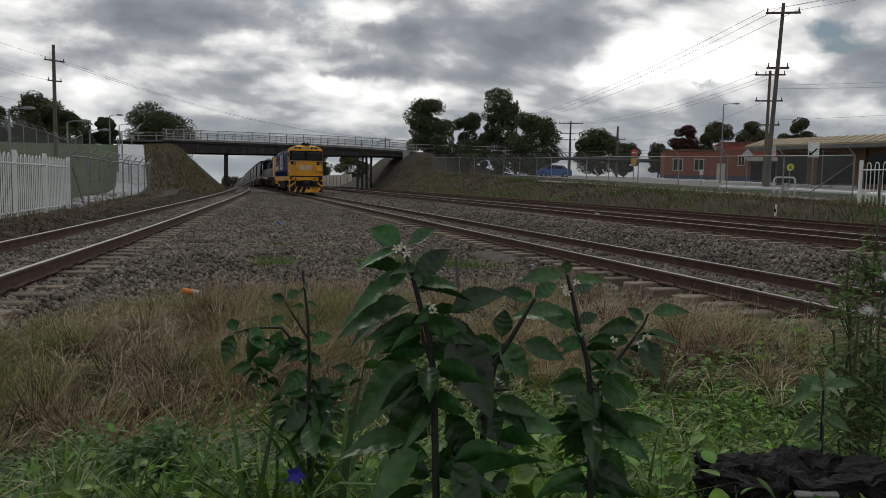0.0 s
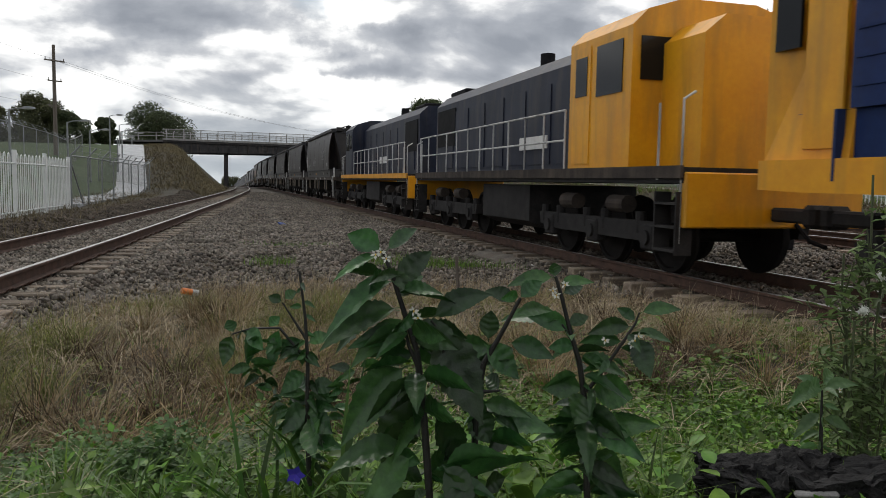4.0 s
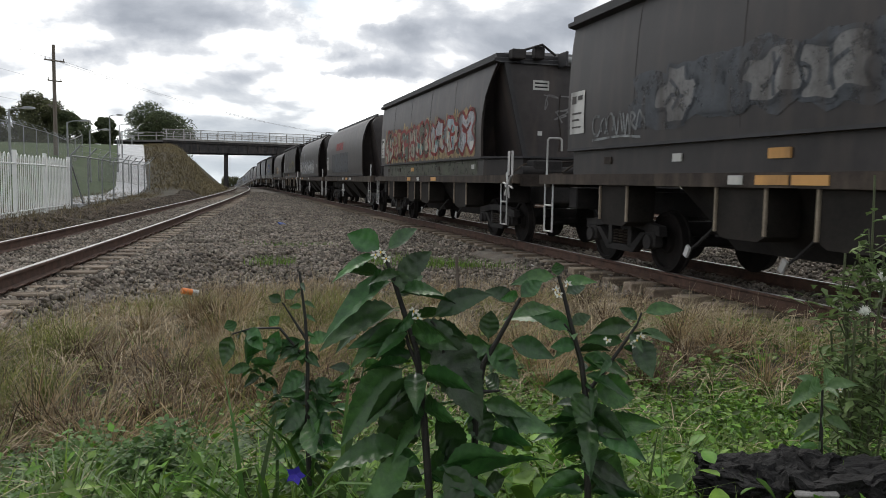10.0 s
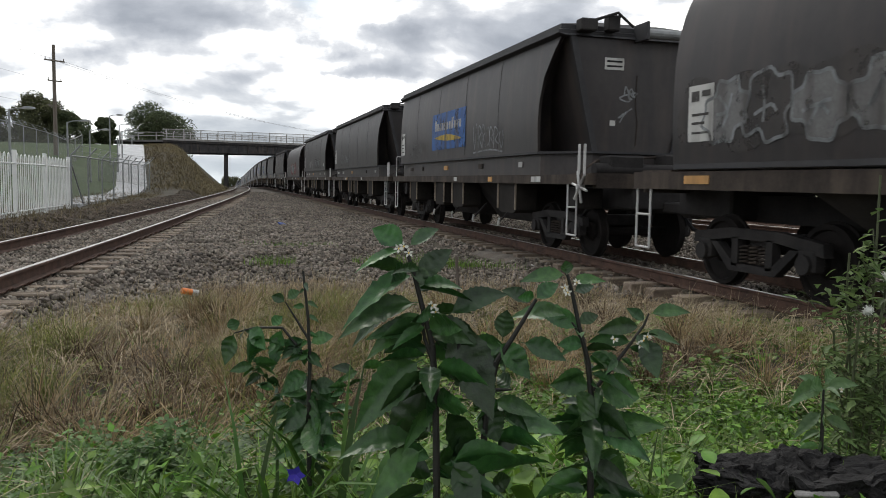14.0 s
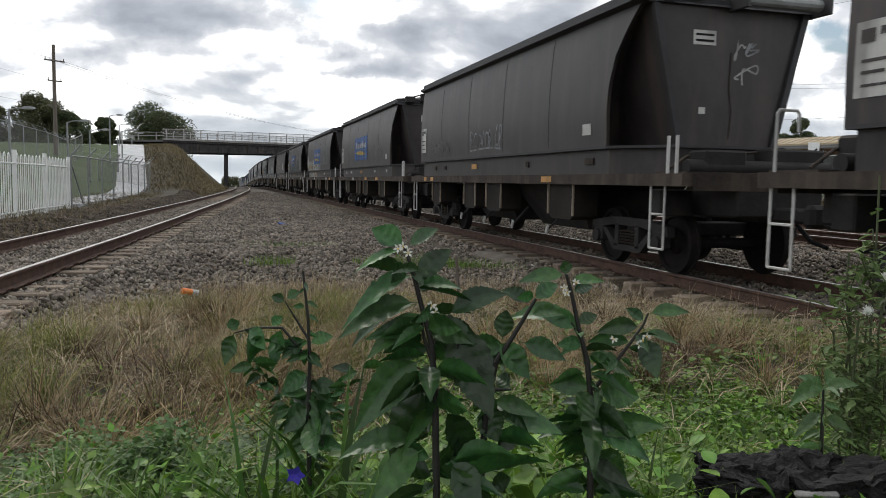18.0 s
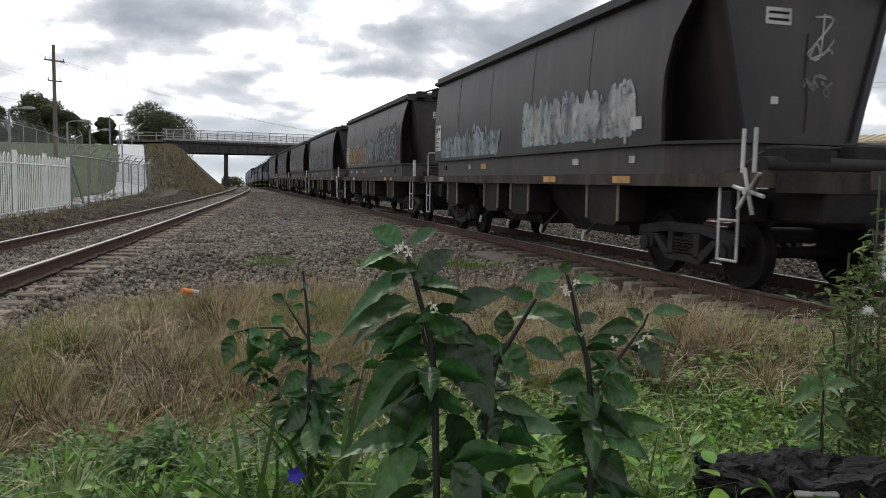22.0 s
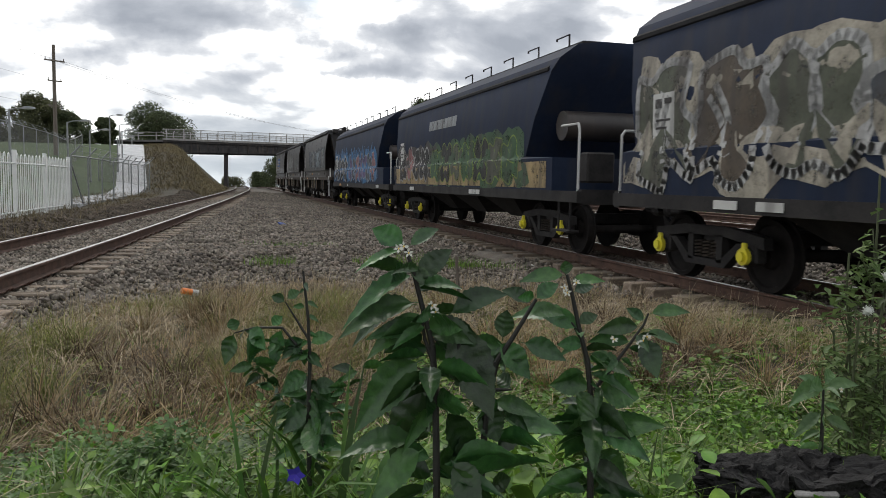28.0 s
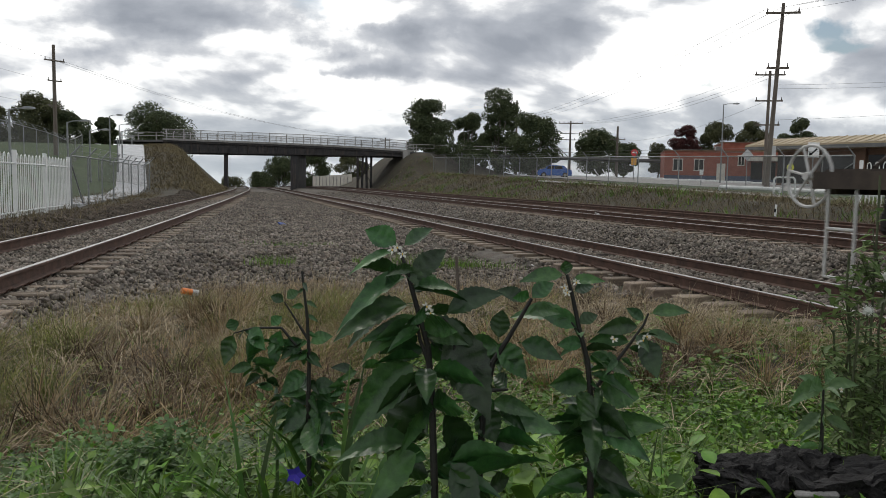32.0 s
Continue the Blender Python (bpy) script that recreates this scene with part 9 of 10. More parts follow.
# ---- charred old sleeper lying in the weeds ----
def charred_log():
    bm = bm_new()
    box(bm, (0, 0, 0), (0.44, 0.18, 0.10))
    bmesh.ops.subdivide_edges(bm, edges=bm.edges, cuts=5, use_grid_fill=True)
    bmesh.ops.subdivide_edges(bm, edges=bm.edges, cuts=5, use_grid_fill=True)
    for v in bm.verts:
        p = v.co * 11
        q = v.co * 45
        v.co += Vector((noise.noise(p), noise.noise(p + Vector((9, 0, 0))), noise.noise(p + Vector((0, 9, 0))))) * 0.045
        v.co += Vector((noise.noise(q), noise.noise(q + Vector((9, 0, 0))), noise.noise(q + Vector((0, 9, 0))))) * 0.016
        d, _ = noise.voronoi(v.co * 26)
        v.co *= 1 - 0.10 * max(0.0, 0.22 - (d[1] - d[0])) / 0.22
        v.co += Vector((0, 0, 1)) * 0.006 * noise.noise(v.co * 160)
    log = part("charred_sleeper", bm, surf("charred_timber", (0.003, 0.003, 0.0035), (0.011, 0.010, 0.010), 12, 0.7, 0.9, fine=6, spec=0.3, stain=(0.03, 0.028, 0.027), stain_amount=0.2, bump_dist=0.03))
    log.matrix_basis = pose(1.27, 1.44, 0.535, 4, -4, -24)
    bm = bm_new()
    box(bm, (0.0, -0.10, 0.035), (0.09, 0.02, 0.012), bevel=0.004)
    part("ash_crust", bm, surf("pale_ash", (0.16, 0.155, 0.15), (0.34, 0.33, 0.32), 40, 0.9, 0.5), log, "pale ash crust")
    tagged(log, "charred black old sleeper lying in the weeds", "sleeper")


charred_log()


# ---- litter ----
def litter(name, x, y, lift, size, colour, label, shape="can"):
    bm = bm_new()
    z = (bed_height(x, y) or ground_z(x, y)) + lift
    if shape == "can":
        rod(bm, (-size * 0.5, 0, 0), (size * 0.5, 0, 0), size * 0.32, 14)
    elif shape == "lid":
        box(bm, (0, 0, 0), (size, size * 0.6, 0.05), bevel=0.02)
    else:
        box(bm, (0, 0, 0), (size, size * 0.4, size * 0.15), rz=0.4, rx=0.3, bevel=size * 0.03)
    ob = part(name, bm, colour)
    ob.matrix_basis = pose(x, y, z, 8, 12, 25)
    tagged(ob, label, name.replace("_", " "))
    return ob


can = litter("drink_can", -0.42, 9.6, 0.16, 0.12, paint("can_orange", (0.75, 0.22, 0.05), 0.4, 0.1), "crushed orange drink can on the stones")
bm = bm_new()
rod(bm, (0.062, 0, 0), (0.14, 0, 0), 0.036, 12)
part("label_band", bm, PLACARD, can)
litter("plastic_tray", 13.2, 25.6, 0.10, 0.55, PLACARD, "white plastic tray on the far ballast", "lid")
litter("plastic_scrap", 1.7, 24.0, 0.06, 0.28, paint("scrap_blue", (0.03, 0.07, 0.25), 0.5, 0.2), "blue plastic scrap on the stones", "scrap")
litter("paper_scrap", 5.2, 33.0, 0.06, 0.14, PLACARD, "white paper scrap beside the rail", "scrap")
litter("paper_scrap", 4.9, 11.9, 0.30, 0.09, PLACARD, "small white scrap on a sleeper end", "scrap")
rng_l = random.Random(77)
for k in range(14):
    litter("rubbish_scrap", 17.8 + rng_l.uniform(0, 2.0), 66 + k * 2.1, 0.12, rng_l.uniform(0.25, 0.6), PLACARD, "white rubbish scrap below the bank", "scrap")


# ---- a broken stake in the grass and a leafy bough overhead ----
bm = bm_new()
rod(bm, (0, 0, -0.1), (-0.06, 0, 0.62), 0.022, 7, 0.016)
stake = part("timber_stake", bm, POLE_WOOD)
stake.matrix_basis = pose(2.35, 7.6, ground_z(2.35, 7.6))
tagged(stake, "thin broken grey stake standing in grass", "stake")


def bough():
    t = thing("overhanging_branch", "leafy gum branch hanging in from above", "branch", at=pose(-2.0, 7.1, 2.95))
    rng = np.random.default_rng(71)
    bm = bm_new()
    cs, rs = [], []
    for k in range(9):
        a = Vector((rng.uniform(-0.3, 0.1), rng.uniform(-0.2, 0.2), 0.35))
        b = Vector((rng.uniform(-0.05, 0.36), rng.uniform(-0.15, 0.15), rng.uniform(-0.16, 0.2)))
        rod(bm, a, b, 0.006, 5, 0.002)
        cs.append(tuple(b))
        rs.append(0.08)
        cs.append(tuple(a.lerp(b, 0.6)))
        rs.append(0.08)
    rod(bm, (-1.6, 0, 0.9), (0, 0, 0.35), 0.02, 7, 0.008)
    part("twig", bm, BARK, t)
    v, f = leaf_cloud(rng, cs, rs, 26, 0.03)
    lv = mesh_from("leaves", v, f, LEAF_FAR)
    lv.parent, lv["kind"] = t, "stuff"


bough()
# ---- paint on the wagon sides: panels, placards and graffiti ----
SPRAY = {}


def spray(c, name):
    if name not in SPRAY:
        SPRAY[name] = surf("spray_" + name, tuple(v * 0.45 for v in c), tuple(min(1, v * 0.95) for v in c), 3.0, 0.6, 0.05, fine=9, stain=(0.05, 0.042, 0.038), stain_amount=0.8)
        # worn and thinly sprayed: the sheet shows through in patches
        nt = SPRAY[name].node_tree
        n = _node(nt, "ShaderNodeTexNoise")
        n.inputs["Scale"].default_value, n.inputs["Detail"].default_value, n.inputs["Roughness"].default_value = 4.5, 8, 0.7
        nt.links.new(_node(nt, "ShaderNodeTexCoord").outputs["Object"], n.inputs["Vector"])
        r = _node(nt, "ShaderNodeValToRGB")
        _ramp(r, [(0.33, (0.30, 0.30, 0.30, 1)), (0.47, (0.96, 0.96, 0.96, 1))])
        nt.links.new(n.outputs["Fac"], r.inputs[0])
        nt.links.new(r.outputs[0], nt.nodes["Principled BSDF"].inputs["Alpha"])
    return SPRAY[name]


COL = {"white": (0.50, 0.50, 0.49), "grey": (0.22, 0.22, 0.22), "pale": (0.32, 0.34, 0.35), "ice": (0.36, 0.44, 0.48), "teal": (0.13, 0.30, 0.28), "orange": (0.50, 0.25, 0.07), "sand": (0.42, 0.31, 0.15), "red": (0.30, 0.04, 0.035), "lime": (0.26, 0.36, 0.05), "yellow": (0.50, 0.42, 0.08), "green": (0.05, 0.12, 0.05), "black": (0.014, 0.014, 0.016), "blue": (0.03, 0.20, 0.45), "violet": (0.16, 0.11, 0.26), "silver": (0.42, 0.44, 0.47), "brown": (0.11, 0.085, 0.06), "olive": (0.10, 0.11, 0.075), "cream": (0.45, 0.41, 0.33), "navy": (0.03, 0.05, 0.14), "pink": (0.38, 0.16, 0.16), "soot": (0.05, 0.045, 0.043), "corp": (0.03, 0.13, 0.40), "gold": (0.60, 0.42, 0.05), "slate": (0.075, 0.085, 0.10)}


def paint_of(n):
    return spray(COL[n], n)


R_PROFILE = R_SIDE
B_PROFILE = [(1.10, 1.42), (1.68, 1.42), (1.72, 1.38), (2.4, 1.40), (3.2, 1.32), (3.42, 1.22)]


def skin_x(kind, z):
    if kind == "a":
        if z < 1.77:
            return -1.372
        return -lerp_table(A_SIDE, z)
    return -lerp_table(R_PROFILE if kind.startswith("r") else B_PROFILE, z)


def inside(kind, y, z):
    """Keep paint on the sheet of the side."""
    if kind == "b":
        return (max(-4.85, min(6.15, y)) if z > 1.64 else max(-6.2, min(6.45, y))), z
    return max(-4.96, min(6.05, y)), z


def rounded(pts, closed=False, cuts=3):
    """A curve through points, as a spray can would draw it."""
    n = len(pts)
    if n < 3:
        return pts
    out = []
    for i in range(n if closed else n - 1):
        if closed:
            p = [pts[(i + k) % n] for k in (-1, 0, 1, 2)]
        else:
            p = [pts[min(max(i + k, 0), n - 1)] for k in (-1, 0, 1, 2)]
        for j in range(cuts):
            t = j / cuts
            out.append(tuple(0.5 * (2 * b + (c - a) * t + (2 * a - 5 * b + 4 * c - d) * t * t + (3 * b - a - 3 * c + d) * t ** 3) for a, b, c, d in zip(*p)))
    return out if closed else out + [pts[-1]]


def ribbon(bm, pts, w, kind, lift, closed=False):
    """A painted stroke of width w through points (y, z) on the side."""
    pts = [inside(kind, y, z) for y, z in rounded(pts, closed)]
    n = len(pts)
    rng = range(n if closed else n - 1)
    for i in rng:
        (y0, z0), (y1, z1) = pts[i], pts[(i + 1) % n]
        d = math.hypot(y1 - y0, z1 - z0)
        if d < 1e-4:
            continue
        ny, nz = -(z1 - z0) / d * w / 2, (y1 - y0) / d * w / 2
        ey, ez = (y1 - y0) / d * w * 0.3, (z1 - z0) / d * w * 0.3
        q = [(y0 + ny - ey, z0 + nz - ez), (y1 + ny + ey, z1 + nz + ez), (y1 - ny + ey, z1 - nz + ez), (y0 - ny - ey, z0 - nz - ez)]
        bm.faces.new([bm.verts.new((skin_x(kind, z) - lift, y, z)) for y, z in q])


def blob(bm, pts, kind, lift):
    pts = [inside(kind, y, z) for y, z in rounded(pts, True, 2)]
    c = (sum(p[0] for p in pts) / len(pts), sum(p[1] for p in pts) / len(pts))
    cv = bm.verts.new((skin_x(kind, c[1]) - lift, *c))
    vs = [bm.verts.new((skin_x(kind, z) - lift, y, z)) for y, z in pts]
    mid = [bm.verts.new((skin_x(kind, (z + c[1]) / 2) - lift, (y + c[0]) / 2, (z + c[1]) / 2)) for y, z in pts]
    n = len(pts)
    for i in range(n):
        j = (i + 1) % n
        bm.faces.new((vs[i], vs[j], mid[j], mid[i]))
        bm.faces.new((mid[i], mid[j], cv))


def tag(w, kind, y, z, width, height, colour, seed, stroke=0.035):
    """A quick looping scrawl, not legible."""
    rng = random.Random(seed)
    bm = bm_new()
    x = 0.0
    while x < width:
        lw = height * rng.uniform(0.45, 0.85)
        style = rng.random()
        h = height * rng.uniform(0.7, 1.1)
        if style < 0.4:
            k = 7
            a0 = rng.uniform(0, 6)
            pts = [(x + lw / 2 + lw / 2 * math.cos(a0 + 4.8 * i / k), h / 2 + h / 2 * math.sin(a0 + 4.8 * i / k)) for i in range(k + 1)]
        elif style < 0.75:
            pts = [(x + lw * i / 3, h * (0.05 if i % 2 else 0.95) + rng.uniform(-0.1, 0.1) * h) for i in range(4)]
        else:
            pts = [(x, 0.0), (x + lw * 0.1, h), (x + lw * 0.9, h * 0.7), (x + lw * 0.3, h * 0.45), (x + lw, 0.0)]
        ribbon(bm, [(y - u, z + v + 0.05 * u * rng.uniform(-1, 1)) for u, v in pts], stroke * rng.uniform(0.8, 1.2), kind, 0.009)
        x += lw * 1.08
    if rng.random() < 0.5:
        ribbon(bm, [(y, z - height * 0.2), (y - width * 0.6, z - height * 0.12), (y - width, z - height * 0.25)], stroke, kind, 0.009)
    scrawl = part("graffiti_tag", bm, paint_of(colour), w)
    scrawl["kind"] = "stuff"
    return scrawl


def letter_outline(rng, cy, cz, lw, h, slant):
    n = 16
    e = rng.uniform(2.4, 4.0)
    pts = []
    k = rng.randrange(4)
    for i in range(n):
        a = 2 * math.pi * i / n
        c, s = math.cos(a), math.sin(a)
        r = (abs(c) ** e + abs(s) ** e) ** (-1 / e)
        if i % 4 == k:
            r *= rng.uniform(0.6, 0.85)
        else:
            r *= rng.uniform(0.92, 1.12)
        u, v = r * c * lw / 2, r * s * h / 2
        pts.append((cy + u + slant * v, cz + v))
    return pts


def piece(w, kind, y_hi, y_lo, z0, z1, fills, edge, back, seed, letters=6, edge_w=0.05, glow=None):
    """A block of fat overlapping letters with outline, inner strokes and a backing cloud."""
    rng = random.Random(seed)
    h = z1 - z0
    lw = (y_hi - y_lo) / letters
    if back:
        bm = bm_new()
        for i in range(letters + 1):
            blob(bm, letter_outline(rng, y_hi - lw * i, (z0 + z1) / 2 + rng.uniform(-0.06, 0.1) * h, lw * 1.7, h * rng.uniform(0.95, 1.2), 0.0), kind, 0.005 + 0.0003 * i)
        part("graffiti_cloud", bm, paint_of(back), w)
    if glow:
        bm = bm_new()
        for i in range(letters * 3):
            y = y_hi - (y_hi - y_lo) * (i + rng.random()) / (letters * 3)
            hh = rng.uniform(0.15, 0.45)
            blob(bm, [(y - 0.14, z1 - 0.1), (y + 0.14, z1 - 0.1), (y + 0.06, z1 + hh * 0.5), (y - 0.05, z1 + hh), (y - 0.10, z1 + hh * 0.4)], kind, 0.0052)
        part("graffiti_flames", bm, paint_of(glow), w)["kind"] = "stuff"
    for i in range(letters):
        o = letter_outline(rng, y_hi - lw * (i + 0.5), (z0 + z1) / 2 + rng.uniform(-0.04, 0.04) * h, lw * rng.uniform(0.95, 1.15), h * rng.uniform(0.8, 1.0), rng.uniform(-0.15, 0.15))
        bm = bm_new()
        blob(bm, o, kind, 0.0085 + 0.0006 * (i % 3))
        letter = part("graffiti_letter", bm, paint_of(fills[i % len(fills)]), w)
        bm = bm_new()
        ribbon(bm, o, edge_w, kind, 0.0115, True)
        cy, cz = sum(p[0] for p in o) / len(o), sum(p[1] for p in o) / len(o)
        for _ in range(2):
            a = rng.uniform(0, 6.3)
            ribbon(bm, [(cy + 0.3 * lw * math.cos(a), cz + 0.3 * h * math.sin(a)), (cy + rng.uniform(-0.1, 0.1) * lw, cz), (cy - 0.2 * lw * math.cos(a + 0.8), cz - 0.25 * h * math.sin(a + 0.8))], edge_w, kind, 0.0115)
        part("outline", bm, paint_of(edge), letter)


def splash(w, kind, y_hi, y_lo, z0, z1, colours, seed, ragged=0.35):
    """Paint rolled and sprayed on in upright strokes, with a ragged upper edge."""
    rng = random.Random(seed)
    n = max(6, int((y_hi - y_lo) / 0.16))
    for j, colour in enumerate(colours):
        bm = bm_new()
        for i in range(n):
            if j and rng.random() < 0.45:
                continue
            y = y_hi - (y_hi - y_lo) * (i + rng.random()) / n
            top = z1 - ragged * (z1 - z0) * rng.random() ** 2 - 0.12 * j * (z1 - z0) - 0.10 * abs(math.sin(i * 0.55)) * (z1 - z0)
            foot = z0 + (0.05 + 0.25 * rng.random() * (j > 0)) * (z1 - z0)
            hw = rng.uniform(0.08, 0.18)
            blob(bm, [(y - hw, foot), (y + hw, foot), (y + hw, (foot + top) / 2), (y + hw * rng.uniform(0.2, 0.9), top), (y - hw * rng.uniform(0.2, 0.9), top - 0.05), (y - hw, (foot + top) / 2)], kind, 0.005 + 0.002 * j + 0.0001 * (i % 9))
        part("graffiti_splash", bm, paint_of(colour), w)["kind"] = "stuff"


def quad_on(w, kind, name, y_hi, y_lo, z0, z1, colour, lift=0.006, skew=0.0, label="", mat=None):
    bm = bm_new()
    n = 6
    m = max(1, int((z1 - z0) / 0.12))
    rows = []
    for j in range(m + 1):
        row = []
        for i in range(n + 1):
            y = y_hi + (y_lo - y_hi) * i / n
            z = z0 + (z1 - z0) * j / m + skew * (y - y_hi)
            row.append(bm.verts.new((skin_x(kind, z) - lift, y, z)))
        rows.append(row)
    for lo, hi in zip(rows[:-1], rows[1:]):
        for i in range(n):
            bm.faces.new((lo[i], lo[i + 1], hi[i + 1], hi[i]))
    return part(name, bm, mat or paint_of(colour), w, label)


def corp_panel(w, z0=2.05, z1=2.98, y_hi=2.27, y_lo=-0.72):
    p = quad_on(w, "a", "operator_panel", y_hi, y_lo, z0, z1, "corp", 0.012, 0, "blue operator panel with white bar and gold swoosh")
    h, l = z1 - z0, y_hi - y_lo
    # lettering of the panel as a row of plain white bars
    for i in range(11):
        bm = bm_new()
        a = y_hi - l * (0.10 + 0.073 * i)
        hh = h * (0.30 if i in (0, 7) else 0.20)
        b = a - l * 0.055
        bm.faces.new([bm.verts.new((skin_x("a", z) - 0.017, y, z)) for y, z in ((a, z0 + h * 0.52), (b, z0 + h * 0.52), (b, z0 + h * 0.52 + hh), (a, z0 + h * 0.52 + hh))])
        part("lettering_bar", bm, paint_of("white"), p)
    bm = bm_new()
    top = [(y_hi - l * (0.1 + 0.8 * i / 8), z0 + h * (0.34 + 0.10 * math.sin(math.pi * i / 8) - 0.10 * i / 8)) for i in range(9)]
    for i in range(8):
        (ya, za), (yb, zb) = top[i], top[i + 1]
        wa, wb = h * 0.17 * math.sin(math.pi * min(1, (i + 0.3) / 8.5)), h * 0.17 * math.sin(math.pi * min(1, (i + 1.3) / 8.5))
        bm.faces.new([bm.verts.new((skin_x("a", z) - 0.017, y, z)) for y, z in ((ya, za - wa), (yb, zb - wb), (yb, zb), (ya, za))])
    part("swoosh", bm, paint_of("gold"), p, "gold swoosh")


def placards(w, kind, seed):
    """White data plates with plain bars, near the tail of the side, and small plates elsewhere."""
    rng = random.Random(seed)
    y1 = 6.0 if kind == "a" else 5.75
    z0 = 2.02 if kind == "a" else 1.75
    p = quad_on(w, kind, "data_plate", y1, y1 - 0.50, z0, z0 + 0.66, "white", 0.010, mat=PLACARD)
    for k, (a, b, h) in enumerate(((0.06, 0.22, 0.12), (0.27, 0.44, 0.07), (0.08, 0.42, 0.03), (0.08, 0.34, 0.03), (0.08, 0.4, 0.025))):
        z = z0 + (0.47, 0.52, 0.30, 0.20, 0.09)[k]
        bm = bm_new()
        bm.faces.new([bm.verts.new((skin_x(kind, zz) - 0.015, y, zz)) for y, zz in ((y1 - a, z), (y1 - b, z), (y1 - b, z + h), (y1 - a, z + h))])
        part("printed_bar", bm, paint_of("soot"), p)
    if rng.random() < 0.6:
        quad_on(w, kind, "data_plate", -4.25, -4.55, 1.98, 2.15, "white", 0.010, mat=PLACARD)
    for k in range(3):
        y = rng.uniform(-5.5, 6.2)
        bm = bm_new()
        box(bm, (-1.455, y, 1.30 if kind != "b" else 1.02), (0.012, rng.choice((0.25, 0.42, 0.5)), 0.10))
        part("sill_panel", bm, PLACARD if rng.random() < 0.6 else TAG_ORANGE, w)
    if kind == "a":
        bm = bm_new()
        box(bm, (-1.384, rng.uniform(0.5, 2.5), 1.58), (0.02, 0.34, 0.11))
        part("reflector", bm, TAG_ORANGE, w)
        for y in (5.0 + rng.uniform(-0.3, 0.3), 3.3 + rng.uniform(-0.5, 0.5), -1.8 + rng.uniform(-0.6, 0.6), -4.2 + rng.uniform(-0.3, 0.3)):
            bm = bm_new()
            box(bm, (-1.384, y, 1.58), (0.02, rng.choice((0.14, 0.2, 0.28)), 0.10))
            part("skirt_plate", bm, PLACARD if rng.random() < 0.5 else SILL_MAT, w)


def star_handle(w, y=-6.85, z=1.18):
    handwheel(w, (-1.48, y, z), 0.26, spokes=6, only_spokes=True, name="brake_handle")


STARS = {0, 2, 4, 6, 9, 11, 15, 19, 21, 23, 24, 26, 31, 32}
for i, (w, uc, kind) in enumerate(WAGONS):
    placards(w, kind[0] if kind != "r0" else "r", 300 + i)
    if kind == "a" and i in STARS:
        star_handle(w)
    if kind == "a" and i % 2 and i < 33:
        bm = bm_new()
        tube(bm, [(-1.38, 7.08, 1.38), (-1.38, 7.08, 1.98), (-1.35, 7.08, 2.02), (-1.14, 7.08, 2.02), (-1.11, 7.08, 1.98), (-1.11, 7.08, 1.80)], 0.018, 6)
        part("end_handrail", bm, STEEL_WHITE, w)
k_ = [w for w, uc, kind in WAGONS]

# the graffiti of each wagon, from the head of the train to its tail
tag(k_[0], "a", 4.6, 2.05, 1.2, 0.3, "pale", 1)
tag(k_[0], "a", 2.2, 2.15, 1.3, 0.35, "white", 2)
tag(k_[0], "a", -1.6, 2.45, 2.2, 0.5, "white", 3)
tag(k_[0], "a", 5.3, 1.95, 0.9, 0.25, "white", 4)
tag(k_[1], "a", 4.2, 2.05, 1.4, 0.28, "pale", 5)
tag(k_[1], "a", 0.5, 2.1, 1.2, 0.28, "white", 6)
tag(k_[2], "a", 4.6, 2.0, 1.6, 0.4, "pale", 7)
tag(k_[2], "a", 1.8, 2.05, 1.8, 0.35, "pale", 8)
tag(k_[2], "a", -1.2, 2.2, 2.4, 0.55, "white", 9, 0.05)
quad_on(k_[3], "a", "painted_stripe", 5.2, -3.4, 2.14, 2.20, "sand", 0.008, -0.012, "long sand coloured stripe")
quad_on(k_[3], "a", "paint_patch", 3.4, 1.6, 2.3, 2.8, "soot", 0.007)
quad_on(k_[4], "a", "paint_patch", 2.3, 0.6, 1.95, 2.85, "slate", 0.005, 0, "patch of newer dark paint")
quad_on(k_[4], "a", "paint_patch", 0.6, -0.5, 1.95, 3.1, "soot", 0.006, 0, "patch of newer dark paint")
tag(k_[4], "a", 4.9, 2.0, 1.0, 0.3, "pale", 10)
tag(k_[4], "a", 3.2, 2.0, 1.4, 0.45, "white", 11)
tag(k_[4], "a", -0.2, 2.15, 1.0, 0.3, "white", 12)
tag(k_[4], "a", -2.3, 2.35, 1.9, 0.55, "white", 13, 0.05)
piece(k_[5], "a", 3.4, -1.0, 2.0, 2.7, ("grey", "slate", "grey"), "slate", "slate", 14, 5)
tag(k_[5], "a", 5.2, 1.95, 1.4, 0.3, "pale", 15)
splash(k_[6], "a", 5.3, -4.6, 1.80, 3.0, ("sand", "olive", "cream"), 16, 0.3)
piece(k_[6], "a", 5.2, -0.6, 1.85, 2.85, ("olive", "sand", "olive", "cream"), "red", None, 17, 5, 0.10)
piece(k_[6], "a", -0.8, -4.6, 1.9, 2.9, ("silver", "ice"), "red", None, 18, 3, 0.09)
quad_on(k_[6], "a", "painted_band", 5.2, -4.6, 1.40, 1.74, "olive", 0.006, 0, "olive overspray on the skirt")
bm = bm_new()
rng_d = random.Random(19)
for _ in range(26):
    y, z, r = rng_d.uniform(-3.8, 4.8), rng_d.uniform(1.95, 2.7), rng_d.uniform(0.04, 0.09)
    blob(bm, [(y + r * math.cos(0.8 * q), z + r * math.sin(0.8 * q)) for q in range(8)], "a", 0.014)
part("graffiti_dots", bm, paint_of("teal"), k_[6])["kind"] = "stuff"
